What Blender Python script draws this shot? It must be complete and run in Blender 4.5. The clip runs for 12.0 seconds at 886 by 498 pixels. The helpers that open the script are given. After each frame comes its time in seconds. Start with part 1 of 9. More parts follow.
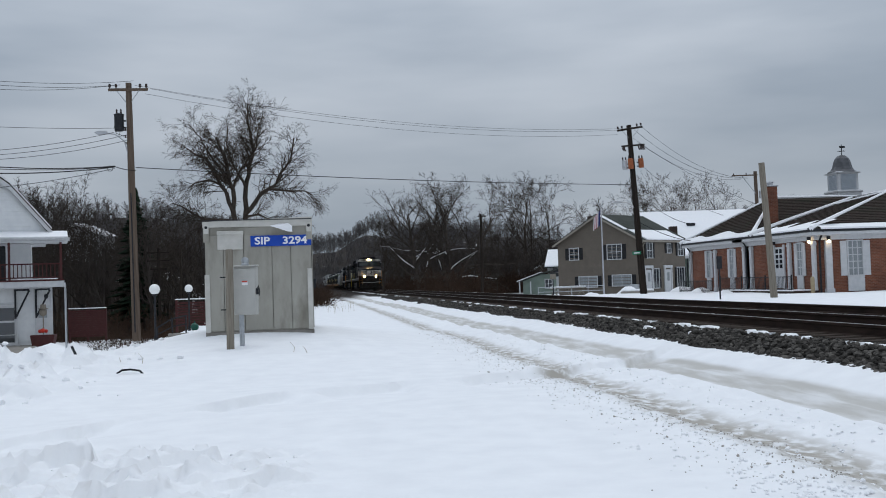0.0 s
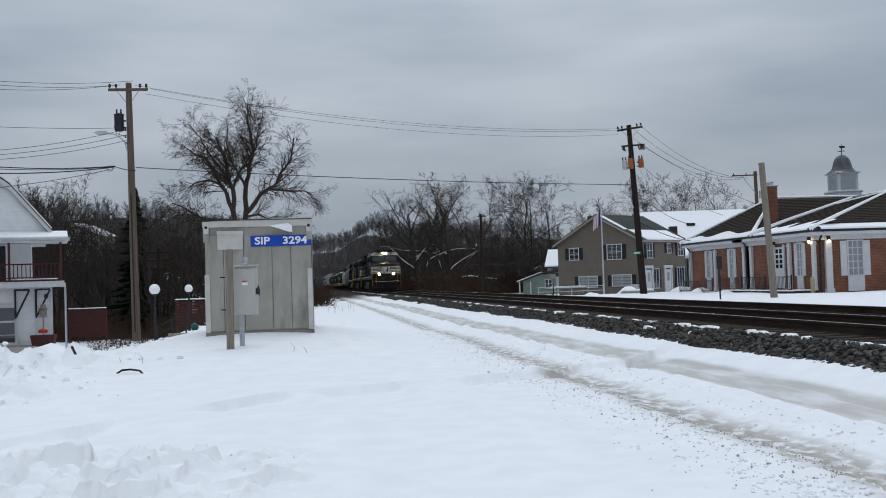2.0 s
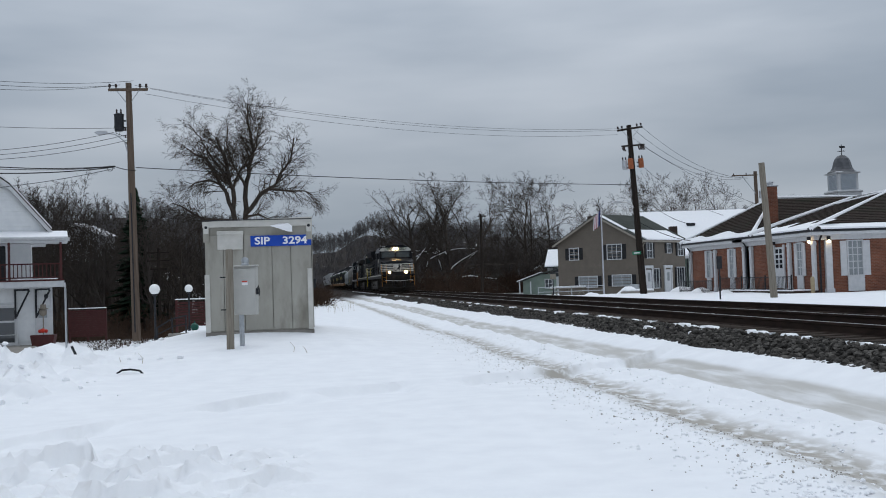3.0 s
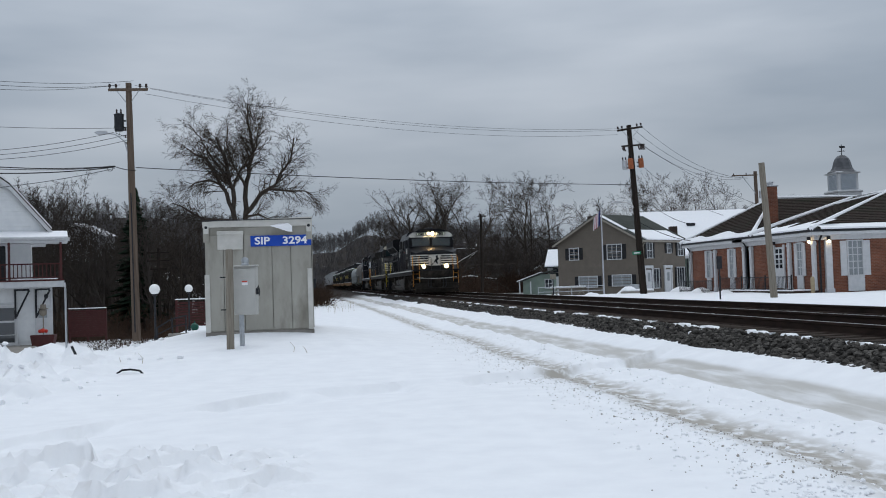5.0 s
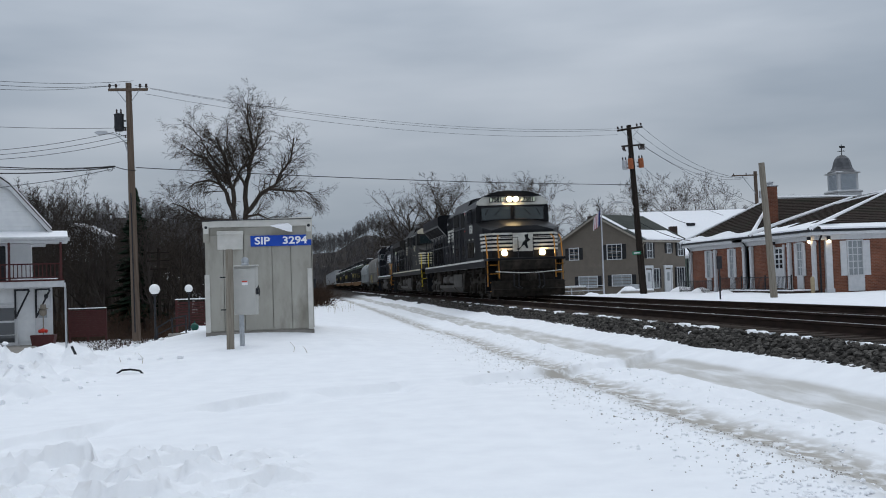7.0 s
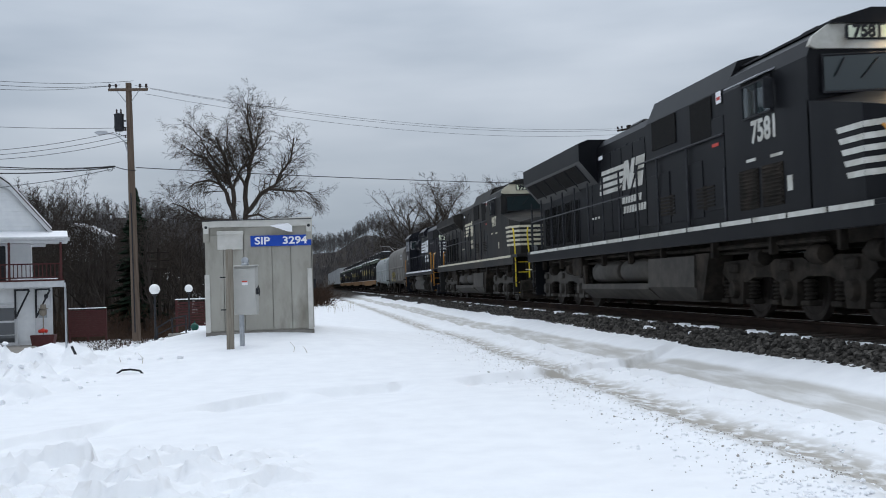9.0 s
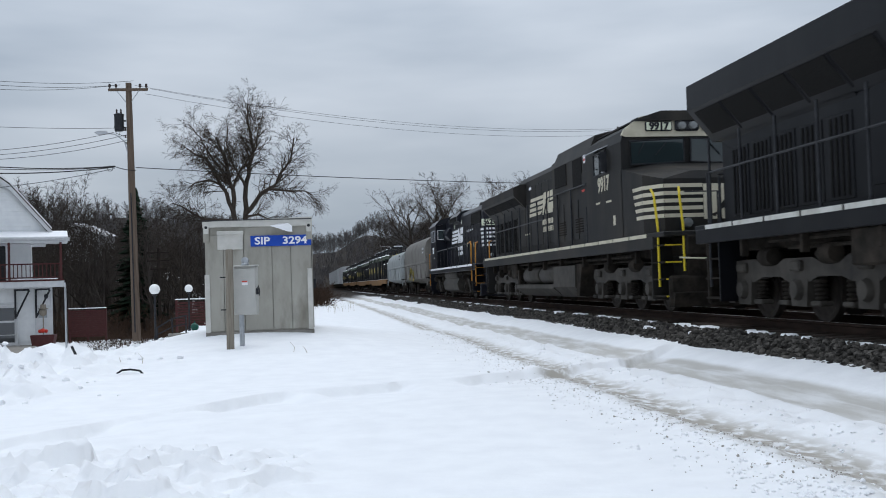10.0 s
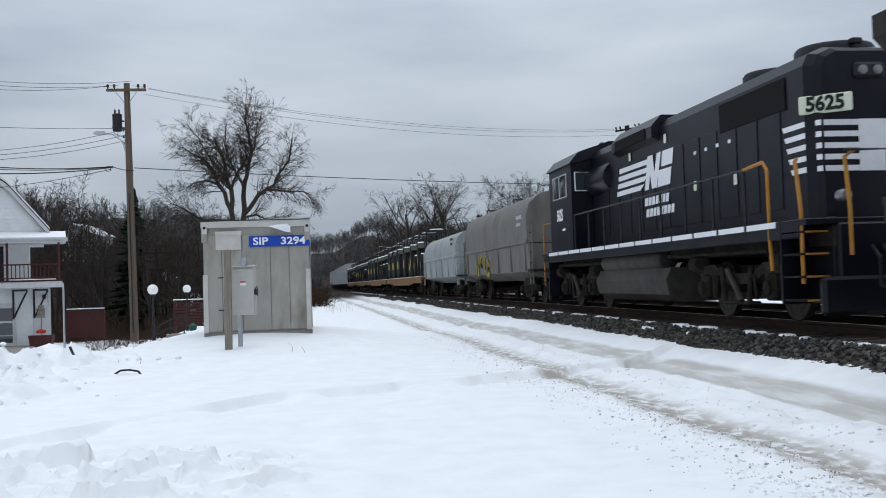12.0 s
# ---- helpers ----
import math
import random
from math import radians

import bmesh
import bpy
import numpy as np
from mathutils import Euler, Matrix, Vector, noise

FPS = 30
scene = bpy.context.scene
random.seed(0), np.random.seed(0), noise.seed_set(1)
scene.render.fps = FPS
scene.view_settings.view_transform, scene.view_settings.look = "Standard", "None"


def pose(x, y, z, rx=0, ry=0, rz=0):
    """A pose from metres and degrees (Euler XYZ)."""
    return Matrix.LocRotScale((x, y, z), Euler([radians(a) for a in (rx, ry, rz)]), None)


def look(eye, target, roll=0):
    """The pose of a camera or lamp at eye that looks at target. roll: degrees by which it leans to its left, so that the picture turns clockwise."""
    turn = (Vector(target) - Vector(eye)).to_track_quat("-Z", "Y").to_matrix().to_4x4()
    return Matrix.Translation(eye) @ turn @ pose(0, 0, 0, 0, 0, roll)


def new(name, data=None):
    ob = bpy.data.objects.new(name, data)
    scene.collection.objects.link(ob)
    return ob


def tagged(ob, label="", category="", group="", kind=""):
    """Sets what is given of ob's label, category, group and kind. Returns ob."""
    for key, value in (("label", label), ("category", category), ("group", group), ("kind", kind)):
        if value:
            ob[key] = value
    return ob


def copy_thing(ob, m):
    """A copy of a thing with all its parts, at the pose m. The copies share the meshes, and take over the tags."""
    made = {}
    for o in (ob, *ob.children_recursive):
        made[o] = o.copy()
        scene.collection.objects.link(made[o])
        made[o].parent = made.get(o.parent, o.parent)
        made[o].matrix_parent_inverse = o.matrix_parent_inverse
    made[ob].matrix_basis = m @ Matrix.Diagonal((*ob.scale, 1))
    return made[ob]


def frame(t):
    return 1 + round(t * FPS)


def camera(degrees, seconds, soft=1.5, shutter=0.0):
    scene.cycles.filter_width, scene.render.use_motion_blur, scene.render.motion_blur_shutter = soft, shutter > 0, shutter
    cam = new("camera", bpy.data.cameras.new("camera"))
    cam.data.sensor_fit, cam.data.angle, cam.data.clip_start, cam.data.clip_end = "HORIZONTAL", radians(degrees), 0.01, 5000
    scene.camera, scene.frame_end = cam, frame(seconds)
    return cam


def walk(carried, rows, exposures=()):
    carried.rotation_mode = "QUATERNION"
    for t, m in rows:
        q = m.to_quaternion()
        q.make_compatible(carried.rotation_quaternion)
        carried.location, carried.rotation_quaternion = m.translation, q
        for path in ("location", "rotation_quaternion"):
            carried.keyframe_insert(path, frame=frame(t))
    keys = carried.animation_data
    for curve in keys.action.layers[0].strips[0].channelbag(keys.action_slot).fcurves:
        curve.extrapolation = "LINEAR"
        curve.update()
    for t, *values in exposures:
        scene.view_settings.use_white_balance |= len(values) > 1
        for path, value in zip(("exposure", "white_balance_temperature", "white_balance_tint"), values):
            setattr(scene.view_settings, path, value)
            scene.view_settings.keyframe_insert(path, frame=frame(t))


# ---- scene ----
EYE = Vector((0.0, 0.0, 0.785))


def aim(yaw, pitch, roll):
    y, p = radians(yaw), radians(pitch)
    way = Vector((math.sin(y) * math.cos(p), math.cos(y) * math.cos(p), math.sin(p)))
    return look(EYE, EYE + way * 50, roll)


cam = camera(45.91, 12.0, soft=1.0, shutter=0.12)
STILL = aim(7.557, 1.816, -1.846)
walk(cam, [(0.0, STILL), (6.0, STILL), (11.5, STILL), (12.0, aim(7.65, 1.835, -1.846))],
     exposures=[(0.0, 0.0), (7.2, 0.0), (8.8, 0.22), (9.6, 0.27), (12.0, 0.27)])

# ---- world and light: an overcast winter afternoon ----
world = bpy.data.worlds.new("overcast_sky")
scene.world = world
world.use_nodes = True
wn, wl = world.node_tree.nodes, world.node_tree.links
wn.clear()
w_out = wn.new("ShaderNodeOutputWorld")
w_bg = wn.new("ShaderNodeBackground")
w_bg.inputs["Strength"].default_value = 0.1
w_sky = wn.new("ShaderNodeTexSky")
w_sky.sky_type, w_sky.sun_disc = "NISHITA", False
w_sky.sun_elevation, w_sky.sun_rotation = radians(75), radians(23)
w_co = wn.new("ShaderNodeTexCoord")
w_map = wn.new("ShaderNodeMapping")
w_map.inputs["Scale"].default_value = (1.0, 1.0, 4.5)
w_noise = wn.new("ShaderNodeTexNoise")
w_noise.inputs["Scale"].default_value = 2.2
w_noise.inputs["Detail"].default_value = 5.0
w_noise.inputs["Roughness"].default_value = 0.45
w_ramp = wn.new("ShaderNodeValToRGB")
w_ramp.color_ramp.elements[0].position, w_ramp.color_ramp.elements[1].position = 0.40, 0.64
w_ramp.color_ramp.elements[0].color = (2.86, 3.33, 3.95, 1)
w_ramp.color_ramp.elements[1].color = (4.36, 4.8, 5.4, 1)
w_mix = wn.new("ShaderNodeMix")
w_mix.data_type = "RGBA"
w_mix.inputs[0].default_value = 0.94
wl.new(w_co.outputs["Generated"], w_map.inputs["Vector"])
wl.new(w_map.outputs["Vector"], w_noise.inputs["Vector"])
wl.new(w_noise.outputs["Fac"], w_ramp.inputs["Fac"])
wl.new(w_sky.outputs["Color"], w_mix.inputs[6])
w_sep = wn.new("ShaderNodeSeparateXYZ")
w_rise = wn.new("ShaderNodeMapRange")
w_rise.inputs[1].default_value, w_rise.inputs[2].default_value = 0.1, 0.8
w_rise.inputs[3].default_value, w_rise.inputs[4].default_value = 1.0, 2.15
w_mul = wn.new("ShaderNodeVectorMath")
w_mul.operation = "SCALE"
wl.new(w_co.outputs["Generated"], w_sep.inputs[0])
wl.new(w_sep.outputs[2], w_rise.inputs[0])
wl.new(w_ramp.outputs["Color"], w_mul.inputs[0])
wl.new(w_rise.outputs[0], w_mul.inputs["Scale"])
wl.new(w_mul.outputs[0], w_mix.inputs[7])
wl.new(w_mix.outputs[2], w_bg.inputs["Color"])
wl.new(w_bg.outputs["Background"], w_out.inputs["Surface"])
sun_data = bpy.data.lights.new("sun", "SUN")
sun_data.energy, sun_data.angle, sun_data.color = 0.6, radians(40), (1.0, 0.985, 0.96)
sun = new("sun", sun_data)
sun.matrix_world = look((0, 0, 60), (-6, -14, 0))

# ---- materials ----
def material(name, colors, rough=0.8, metal=0.0, scale=6.0, bump=0.15, bump_scale=40.0, dirt=None, dirt_scale=1.2,
             dirt_low=0.5, dirt_high=0.7, stretch=(1, 1, 1), spec=0.22, bump_depth=0.01, vary=0.0):
    """Two colours mixed by a fine noise, a third laid on by a broad one, and a fine relief."""
    m = bpy.data.materials.new(name)
    m.use_nodes = True
    n, l = m.node_tree.nodes, m.node_tree.links
    bsdf = n["Principled BSDF"]
    bsdf.inputs["Roughness"].default_value, bsdf.inputs["Metallic"].default_value = rough, metal
    bsdf.inputs["Specular IOR Level"].default_value = spec
    co = n.new("ShaderNodeTexCoord")
    mp = n.new("ShaderNodeMapping")
    mp.inputs["Scale"].default_value = stretch
    l.new(co.outputs["Object"], mp.inputs["Vector"])
    grain = n.new("ShaderNodeTexNoise")
    grain.inputs["Scale"].default_value, grain.inputs["Detail"].default_value = scale, 6
    l.new(mp.outputs["Vector"], grain.inputs["Vector"])
    mix = n.new("ShaderNodeMix")
    mix.data_type = "RGBA"
    mix.inputs[6].default_value, mix.inputs[7].default_value = (*colors[0], 1), (*colors[1], 1)
    ramp = n.new("ShaderNodeMapRange")
    ramp.inputs[1].default_value, ramp.inputs[2].default_value = 0.3, 0.7
    l.new(grain.outputs["Fac"], ramp.inputs[0])
    l.new(ramp.outputs[0], mix.inputs[0])
    last = mix.outputs[2]
    if dirt:
        broad = n.new("ShaderNodeTexNoise")
        broad.inputs["Scale"].default_value, broad.inputs["Detail"].default_value = dirt_scale, 8
        broad.inputs["Roughness"].default_value = 0.65
        l.new(mp.outputs["Vector"], broad.inputs["Vector"])
        where = n.new("ShaderNodeMapRange")
        where.inputs[1].default_value, where.inputs[2].default_value = dirt_low, dirt_high
        l.new(broad.outputs["Fac"], where.inputs[0])
        over = n.new("ShaderNodeMix")
        over.data_type = "RGBA"
        over.inputs[7].default_value = (*dirt, 1)
        l.new(where.outputs[0], over.inputs[0])
        l.new(last, over.inputs[6])
        last = over.outputs[2]
    if vary:
        info = n.new("ShaderNodeObjectInfo")
        hsv = n.new("ShaderNodeHueSaturation")
        span = n.new("ShaderNodeMapRange")
        span.inputs[3].default_value, span.inputs[4].default_value = 1 - vary, 1 + vary
        l.new(info.outputs["Random"], span.inputs[0])
        l.new(span.outputs[0], hsv.inputs["Value"])
        l.new(last, hsv.inputs["Color"])
        last = hsv.outputs["Color"]
    l.new(last, bsdf.inputs["Base Color"])
    if bump:
        fine = n.new("ShaderNodeTexNoise")
        fine.inputs["Scale"].default_value, fine.inputs["Detail"].default_value = bump_scale, 4
        l.new(mp.outputs["Vector"], fine.inputs["Vector"])
        bp = n.new("ShaderNodeBump")
        bp.inputs["Strength"].default_value, bp.inputs["Distance"].default_value = bump, bump_depth
        l.new(fine.outputs["Fac"], bp.inputs["Height"])
        l.new(bp.outputs["Normal"], bsdf.inputs["Normal"])
    return m


def glow(name, color, strength):
    m = bpy.data.materials.new(name)
    m.use_nodes = True
    b = m.node_tree.nodes["Principled BSDF"]
    b.inputs["Base Color"].default_value = (*color, 1)
    b.inputs["Emission Color"].default_value = (*color, 1)
    b.inputs["Emission Strength"].default_value = strength
    return m


def glass(name, tint, rough=0.05):
    m = bpy.data.materials.new(name)
    m.use_nodes = True
    b = m.node_tree.nodes["Principled BSDF"]
    b.inputs["Base Color"].default_value = (*tint, 1)
    b.inputs["Roughness"].default_value = rough
    b.inputs["Specular IOR Level"].default_value = 0.8
    return m


SNOW = material("snow", [(0.80, 0.81, 0.83), (0.86, 0.87, 0.88)], 0.65, scale=3.0, bump=0.35, bump_scale=9.0, bump_depth=0.03, spec=0.06)
SNOW_CAP = material("snow_cap", [(0.82, 0.83, 0.85), (0.88, 0.88, 0.89)], 0.7, scale=6.0, bump=0.4, bump_scale=14.0, bump_depth=0.02, spec=0.06)
BALLAST = material("ballast", [(0.018, 0.017, 0.016), (0.06, 0.055, 0.05)], 0.95, scale=14, bump=0.9, bump_scale=25, bump_depth=0.04, spec=0.06)
def stone():
    m = material("ballast_stone", [(0.028, 0.026, 0.024), (0.10, 0.092, 0.083)], 0.92, scale=9, bump=0.0, spec=0.06)
    n, l = m.node_tree.nodes, m.node_tree.links
    b = n["Principled BSDF"]
    base = b.inputs["Base Color"].links[0].from_socket
    geo = n.new("ShaderNodeNewGeometry")
    hsv = n.new("ShaderNodeHueSaturation")
    span = n.new("ShaderNodeMapRange")
    span.inputs[3].default_value, span.inputs[4].default_value = 0.45, 1.8
    l.new(geo.outputs["Random Per Island"], span.inputs[0])
    l.new(span.outputs[0], hsv.inputs["Value"])
    l.new(base, hsv.inputs["Color"])
    l.new(hsv.outputs["Color"], b.inputs["Base Color"])
    return m


STONE = stone()
RAIL_SIDE = material("rail_rust", [(0.022, 0.016, 0.014), (0.045, 0.03, 0.024)], 0.85, scale=9, bump=0.3, stretch=(1, 0.2, 1), spec=0.06)
RAIL_TOP = material("rail_head", [(0.30, 0.29, 0.28), (0.42, 0.41, 0.40)], 0.35, 0.9, scale=5, stretch=(1, 0.1, 1), bump=0.05)
TIE = material("tie_wood", [(0.035, 0.028, 0.024), (0.08, 0.065, 0.055)], 0.95, scale=8, stretch=(0.3, 3, 1), bump=0.5, spec=0.06)
ALU = material("aluminium_sheet", [(0.32, 0.305, 0.265), (0.41, 0.395, 0.35)], 0.5, 0.35, scale=2.2, bump=0.06, bump_scale=5,
               dirt=(0.22, 0.205, 0.17), dirt_scale=1.6, dirt_low=0.48, dirt_high=0.72, stretch=(1, 1, 0.35))
ALU_LIGHT = material("aluminium_light", [(0.50, 0.49, 0.45), (0.60, 0.58, 0.54)], 0.5, 0.4, scale=5, bump=0.06,
                     dirt=(0.34, 0.32, 0.28), dirt_low=0.55, dirt_high=0.8)
BOX_GREY = material("box_paint", [(0.42, 0.415, 0.39), (0.48, 0.47, 0.44)], 0.5, 0.1, scale=4, bump=0.05, dirt=(0.33, 0.31, 0.28), dirt_low=0.55, dirt_high=0.8)
SIGN_BLUE = material("sign_blue", [(0.010, 0.055, 0.36), (0.014, 0.07, 0.42)], 0.45, scale=5, bump=0.03)
SIGN_WHITE = material("sign_white", [(0.75, 0.76, 0.78), (0.82, 0.82, 0.83)], 0.5, scale=8, bump=0.02)
SIGN_RED = material("label_red", [(0.45, 0.05, 0.04), (0.55, 0.07, 0.05)], 0.5, scale=8, bump=0.02)
GALV = material("galvanised_steel", [(0.36, 0.38, 0.40), (0.46, 0.48, 0.50)], 0.45, 0.7, scale=12, bump=0.05)
POST_WOOD = material("weathered_post", [(0.17, 0.15, 0.12), (0.27, 0.24, 0.20)], 0.95, scale=9, stretch=(4, 4, 0.25), bump=0.5, bump_scale=20, spec=0.06)
POLE_WOOD = material("pole_wood", [(0.085, 0.062, 0.048), (0.15, 0.115, 0.09)], 0.95, scale=7, stretch=(4, 4, 0.12), bump=0.5, bump_scale=20, spec=0.06)
POLE_DARK = material("creosote_pole", [(0.018, 0.014, 0.012), (0.04, 0.032, 0.027)], 0.9, scale=7, stretch=(4, 4, 0.12), bump=0.5, bump_scale=20, spec=0.06)
METAL_DARK = material("dark_metal", [(0.018, 0.019, 0.022), (0.035, 0.036, 0.04)], 0.55, 0.3, scale=8, bump=0.1)
CABLE = material("cable_rubber", [(0.012, 0.012, 0.013), (0.022, 0.022, 0.023)], 0.7, scale=9, bump=0)
LAMP_GREY = material("lamp_grey", [(0.40, 0.41, 0.43), (0.48, 0.49, 0.51)], 0.5, 0.3, scale=6, bump=0.05)
RUST_CAN = material("rusted_can", [(0.25, 0.075, 0.035), (0.38, 0.13, 0.06)], 0.85, scale=6, bump=0.2)
CERAMIC = material("insulator", [(0.03, 0.02, 0.018), (0.06, 0.04, 0.035)], 0.25, scale=6, bump=0)
BARK = material("bark", [(0.034, 0.027, 0.022), (0.075, 0.062, 0.052)], 0.95, scale=6, stretch=(2, 2, 0.6), bump=0.5, bump_scale=12, bump_depth=0.03, spec=0.06)
BARK_PALE = material("pale_bark", [(0.04, 0.033, 0.028), (0.09, 0.076, 0.065)], 0.95, scale=3, bump=0.4, bump_scale=12, bump_depth=0.03, spec=0.06)
BARK_WOODS = material("woodland_bark", [(0.034, 0.028, 0.025), (0.080, 0.068, 0.060)], 0.95, scale=0.6, bump=0, spec=0.06)
TWIG = material("brush_twig", [(0.028, 0.018, 0.013), (0.07, 0.044, 0.031)], 0.95, scale=2, bump=0, spec=0.06)
NEEDLE = material("conifer_needles", [(0.008, 0.016, 0.010), (0.022, 0.036, 0.022)], 0.9, scale=2, bump=0, spec=0.06)
WHITE_SIDING = material("white_siding", [(0.62, 0.63, 0.64), (0.69, 0.70, 0.70)], 0.6, scale=3, bump=0.05, dirt=(0.58, 0.585, 0.58), dirt_scale=0.8)
WHITE_TRIM = material("white_trim", [(0.48, 0.49, 0.50), (0.56, 0.56, 0.57)], 0.55, scale=5, bump=0.06, dirt=(0.42, 0.41, 0.39), dirt_low=0.58, dirt_high=0.8)
TAN_SIDING = material("tan_siding", [(0.128, 0.109, 0.089), (0.155, 0.132, 0.109)], 0.75, scale=2, bump=0.05, dirt=(0.13, 0.11, 0.09), dirt_scale=0.5)
TAN_TRIM = material("tan_trim", [(0.24, 0.215, 0.18), (0.30, 0.27, 0.23)], 0.7, scale=4, bump=0.05)
GREEN_SIDING = material("green_siding", [(0.17, 0.215, 0.185), (0.21, 0.26, 0.22)], 0.7, scale=2, bump=0.05)
BROWN_WALL = material("brown_wall", [(0.03, 0.02, 0.017), (0.05, 0.034, 0.028)], 0.8, scale=3, bump=0.1)
SHUTTER = material("black_shutter", [(0.012, 0.012, 0.013), (0.02, 0.02, 0.022)], 0.6, scale=6, bump=0.05)
SHINGLE = material("asphalt_shingle", [(0.028, 0.022, 0.019), (0.06, 0.047, 0.04)], 0.95, scale=9, bump=0.4, dirt=(0.035, 0.04, 0.028), dirt_scale=0.5, spec=0.06)
SHINGLE_GREY = material("grey_shingle", [(0.05, 0.055, 0.05), (0.085, 0.09, 0.082)], 0.95, scale=9, bump=0.4, dirt=(0.04, 0.045, 0.04), dirt_scale=0.5, spec=0.06)
BRICK = material("brick_face", [(0.20, 0.075, 0.045), (0.30, 0.12, 0.072)], 0.9, scale=5, bump=0.3, vary=0.22, spec=0.06)
MORTAR = material("mortar", [(0.22, 0.13, 0.095), (0.28, 0.17, 0.13)], 0.95, scale=10, bump=0.3)
COPPER = material("cupola_metal", [(0.07, 0.072, 0.078), (0.12, 0.122, 0.13)], 0.5, 0.4, scale=4, bump=0.05)
CUPOLA_PAINT = material("cupola_paint", [(0.40, 0.44, 0.48), (0.47, 0.51, 0.55)], 0.6, scale=4, bump=0.05)
WIN_GLASS = glass("window_glass", (0.025, 0.03, 0.036), 0.04)
CURTAIN = material("window_blind", [(0.20, 0.22, 0.23), (0.30, 0.32, 0.33)], 0.6, scale=3, stretch=(6, 6, 0.2), bump=0.05)
MAROON = material("maroon_stain", [(0.05, 0.016, 0.016), (0.085, 0.028, 0.026)], 0.7, scale=6, stretch=(1, 1, 5), bump=0.2)
CONCRETE = material("concrete", [(0.22, 0.205, 0.185), (0.30, 0.28, 0.25)], 0.9, scale=5, bump=0.3, dirt=(0.15, 0.14, 0.125))
GLOBE = material("lamp_globe", [(0.78, 0.78, 0.76), (0.84, 0.84, 0.82)], 0.25, scale=3, bump=0)
LAMP_ON = glow("porch_lamp_lit", (1.0, 0.72, 0.38), 9.0)
FLAG_RED = material("flag_red", [(0.30, 0.03, 0.04), (0.36, 0.04, 0.05)], 0.8, scale=6, bump=0.1)
FLAG_WHITE = material("flag_white", [(0.6, 0.6, 0.62), (0.68, 0.68, 0.70)], 0.8, scale=6, bump=0.1)
FLAG_BLUE = material("flag_blue", [(0.02, 0.025, 0.10), (0.03, 0.035, 0.13)], 0.8, scale=6, bump=0.1)
STREET_GREEN = material("street_sign_green", [(0.01, 0.16, 0.08), (0.015, 0.2, 0.1)], 0.5, scale=6, bump=0.02)
ORNAMENT_RED = material("ornament_red", [(0.45, 0.03, 0.02), (0.52, 0.05, 0.03)], 0.4, scale=6, bump=0.05)
GREEN_GLAZE = material("green_globe", [(0.01, 0.06, 0.045), (0.015, 0.085, 0.06)], 0.2, scale=6, bump=0)
STRAW = material("dry_straw", [(0.28, 0.22, 0.14), (0.38, 0.31, 0.2)], 0.9, scale=6, bump=0)
# train
LOCO = material("black_paint", [(0.0040, 0.0045, 0.006), (0.0065, 0.007, 0.009)], 0.40, spec=0.13, scale=2, bump=0.05, bump_scale=3,
                dirt=(0.013, 0.013, 0.014), dirt_scale=0.7, dirt_low=0.45, dirt_high=0.75, stretch=(1, 1, 0.45))
LOCO_OLD = material("weathered_black_paint", [(0.012, 0.0122, 0.0125), (0.019, 0.019, 0.019)], 0.55, spec=0.14, scale=2, bump=0.05, bump_scale=3,
                    dirt=(0.044, 0.038, 0.031), dirt_scale=0.8, dirt_low=0.42, dirt_high=0.75, stretch=(1, 1, 0.45))
LOCO_NEW = material("clean_black_paint", [(0.005, 0.006, 0.010), (0.008, 0.009, 0.014)], 0.32, spec=0.2, scale=2, bump=0.03, bump_scale=3,
                    dirt=(0.016, 0.016, 0.02), dirt_scale=0.7)
UNDER = material("underframe_grime", [(0.012, 0.0105, 0.009), (0.030, 0.026, 0.022)], 0.85, scale=5, bump=0.3, dirt=(0.05, 0.041, 0.033), dirt_scale=1.5, spec=0.06)
TANK = material("tank_grime", [(0.030, 0.027, 0.023), (0.060, 0.053, 0.045)], 0.7, spec=0.25, scale=3, bump=0.1, dirt=(0.018, 0.016, 0.014), dirt_scale=1.1)
WHEEL = material("wheel_steel", [(0.03, 0.026, 0.023), (0.06, 0.05, 0.044)], 0.7, 0.5, scale=6, bump=0.1)
STRIPE = material("white_paint", [(0.50, 0.50, 0.46), (0.58, 0.57, 0.53)], 0.5, scale=4, bump=0.03, dirt=(0.30, 0.28, 0.235), dirt_scale=1.6, dirt_low=0.46, dirt_high=0.72)
STRIPE_OLD = material("cream_paint", [(0.50, 0.46, 0.35), (0.60, 0.56, 0.44)], 0.55, scale=4, bump=0.03, dirt=(0.30, 0.26, 0.19), dirt_scale=2.0, dirt_low=0.5, dirt_high=0.8)
YELLOW = material("handrail_yellow", [(0.55, 0.42, 0.02), (0.65, 0.5, 0.03)], 0.5, scale=5, bump=0.05)
ORANGE = material("handrail_orange", [(0.34, 0.15, 0.02), (0.44, 0.2, 0.03)], 0.5, scale=5, bump=0.05)
GRILLE = material("grille_mesh", [(0.010, 0.010, 0.010), (0.022, 0.021, 0.02)], 0.9, scale=60, bump=0.6, bump_scale=80, spec=0.06)
CAB_GLASS = glass("cab_glass", (0.02, 0.03, 0.032), 0.03)
HEADLAMP = glow("headlamp_lit", (1.0, 0.70, 0.34), 110.0)
DITCH = glow("ditch_lamp_lit", (1.0, 0.64, 0.26), 110.0)
LAMP_OFF = glass("lamp_lens", (0.16, 0.17, 0.17), 0.1)
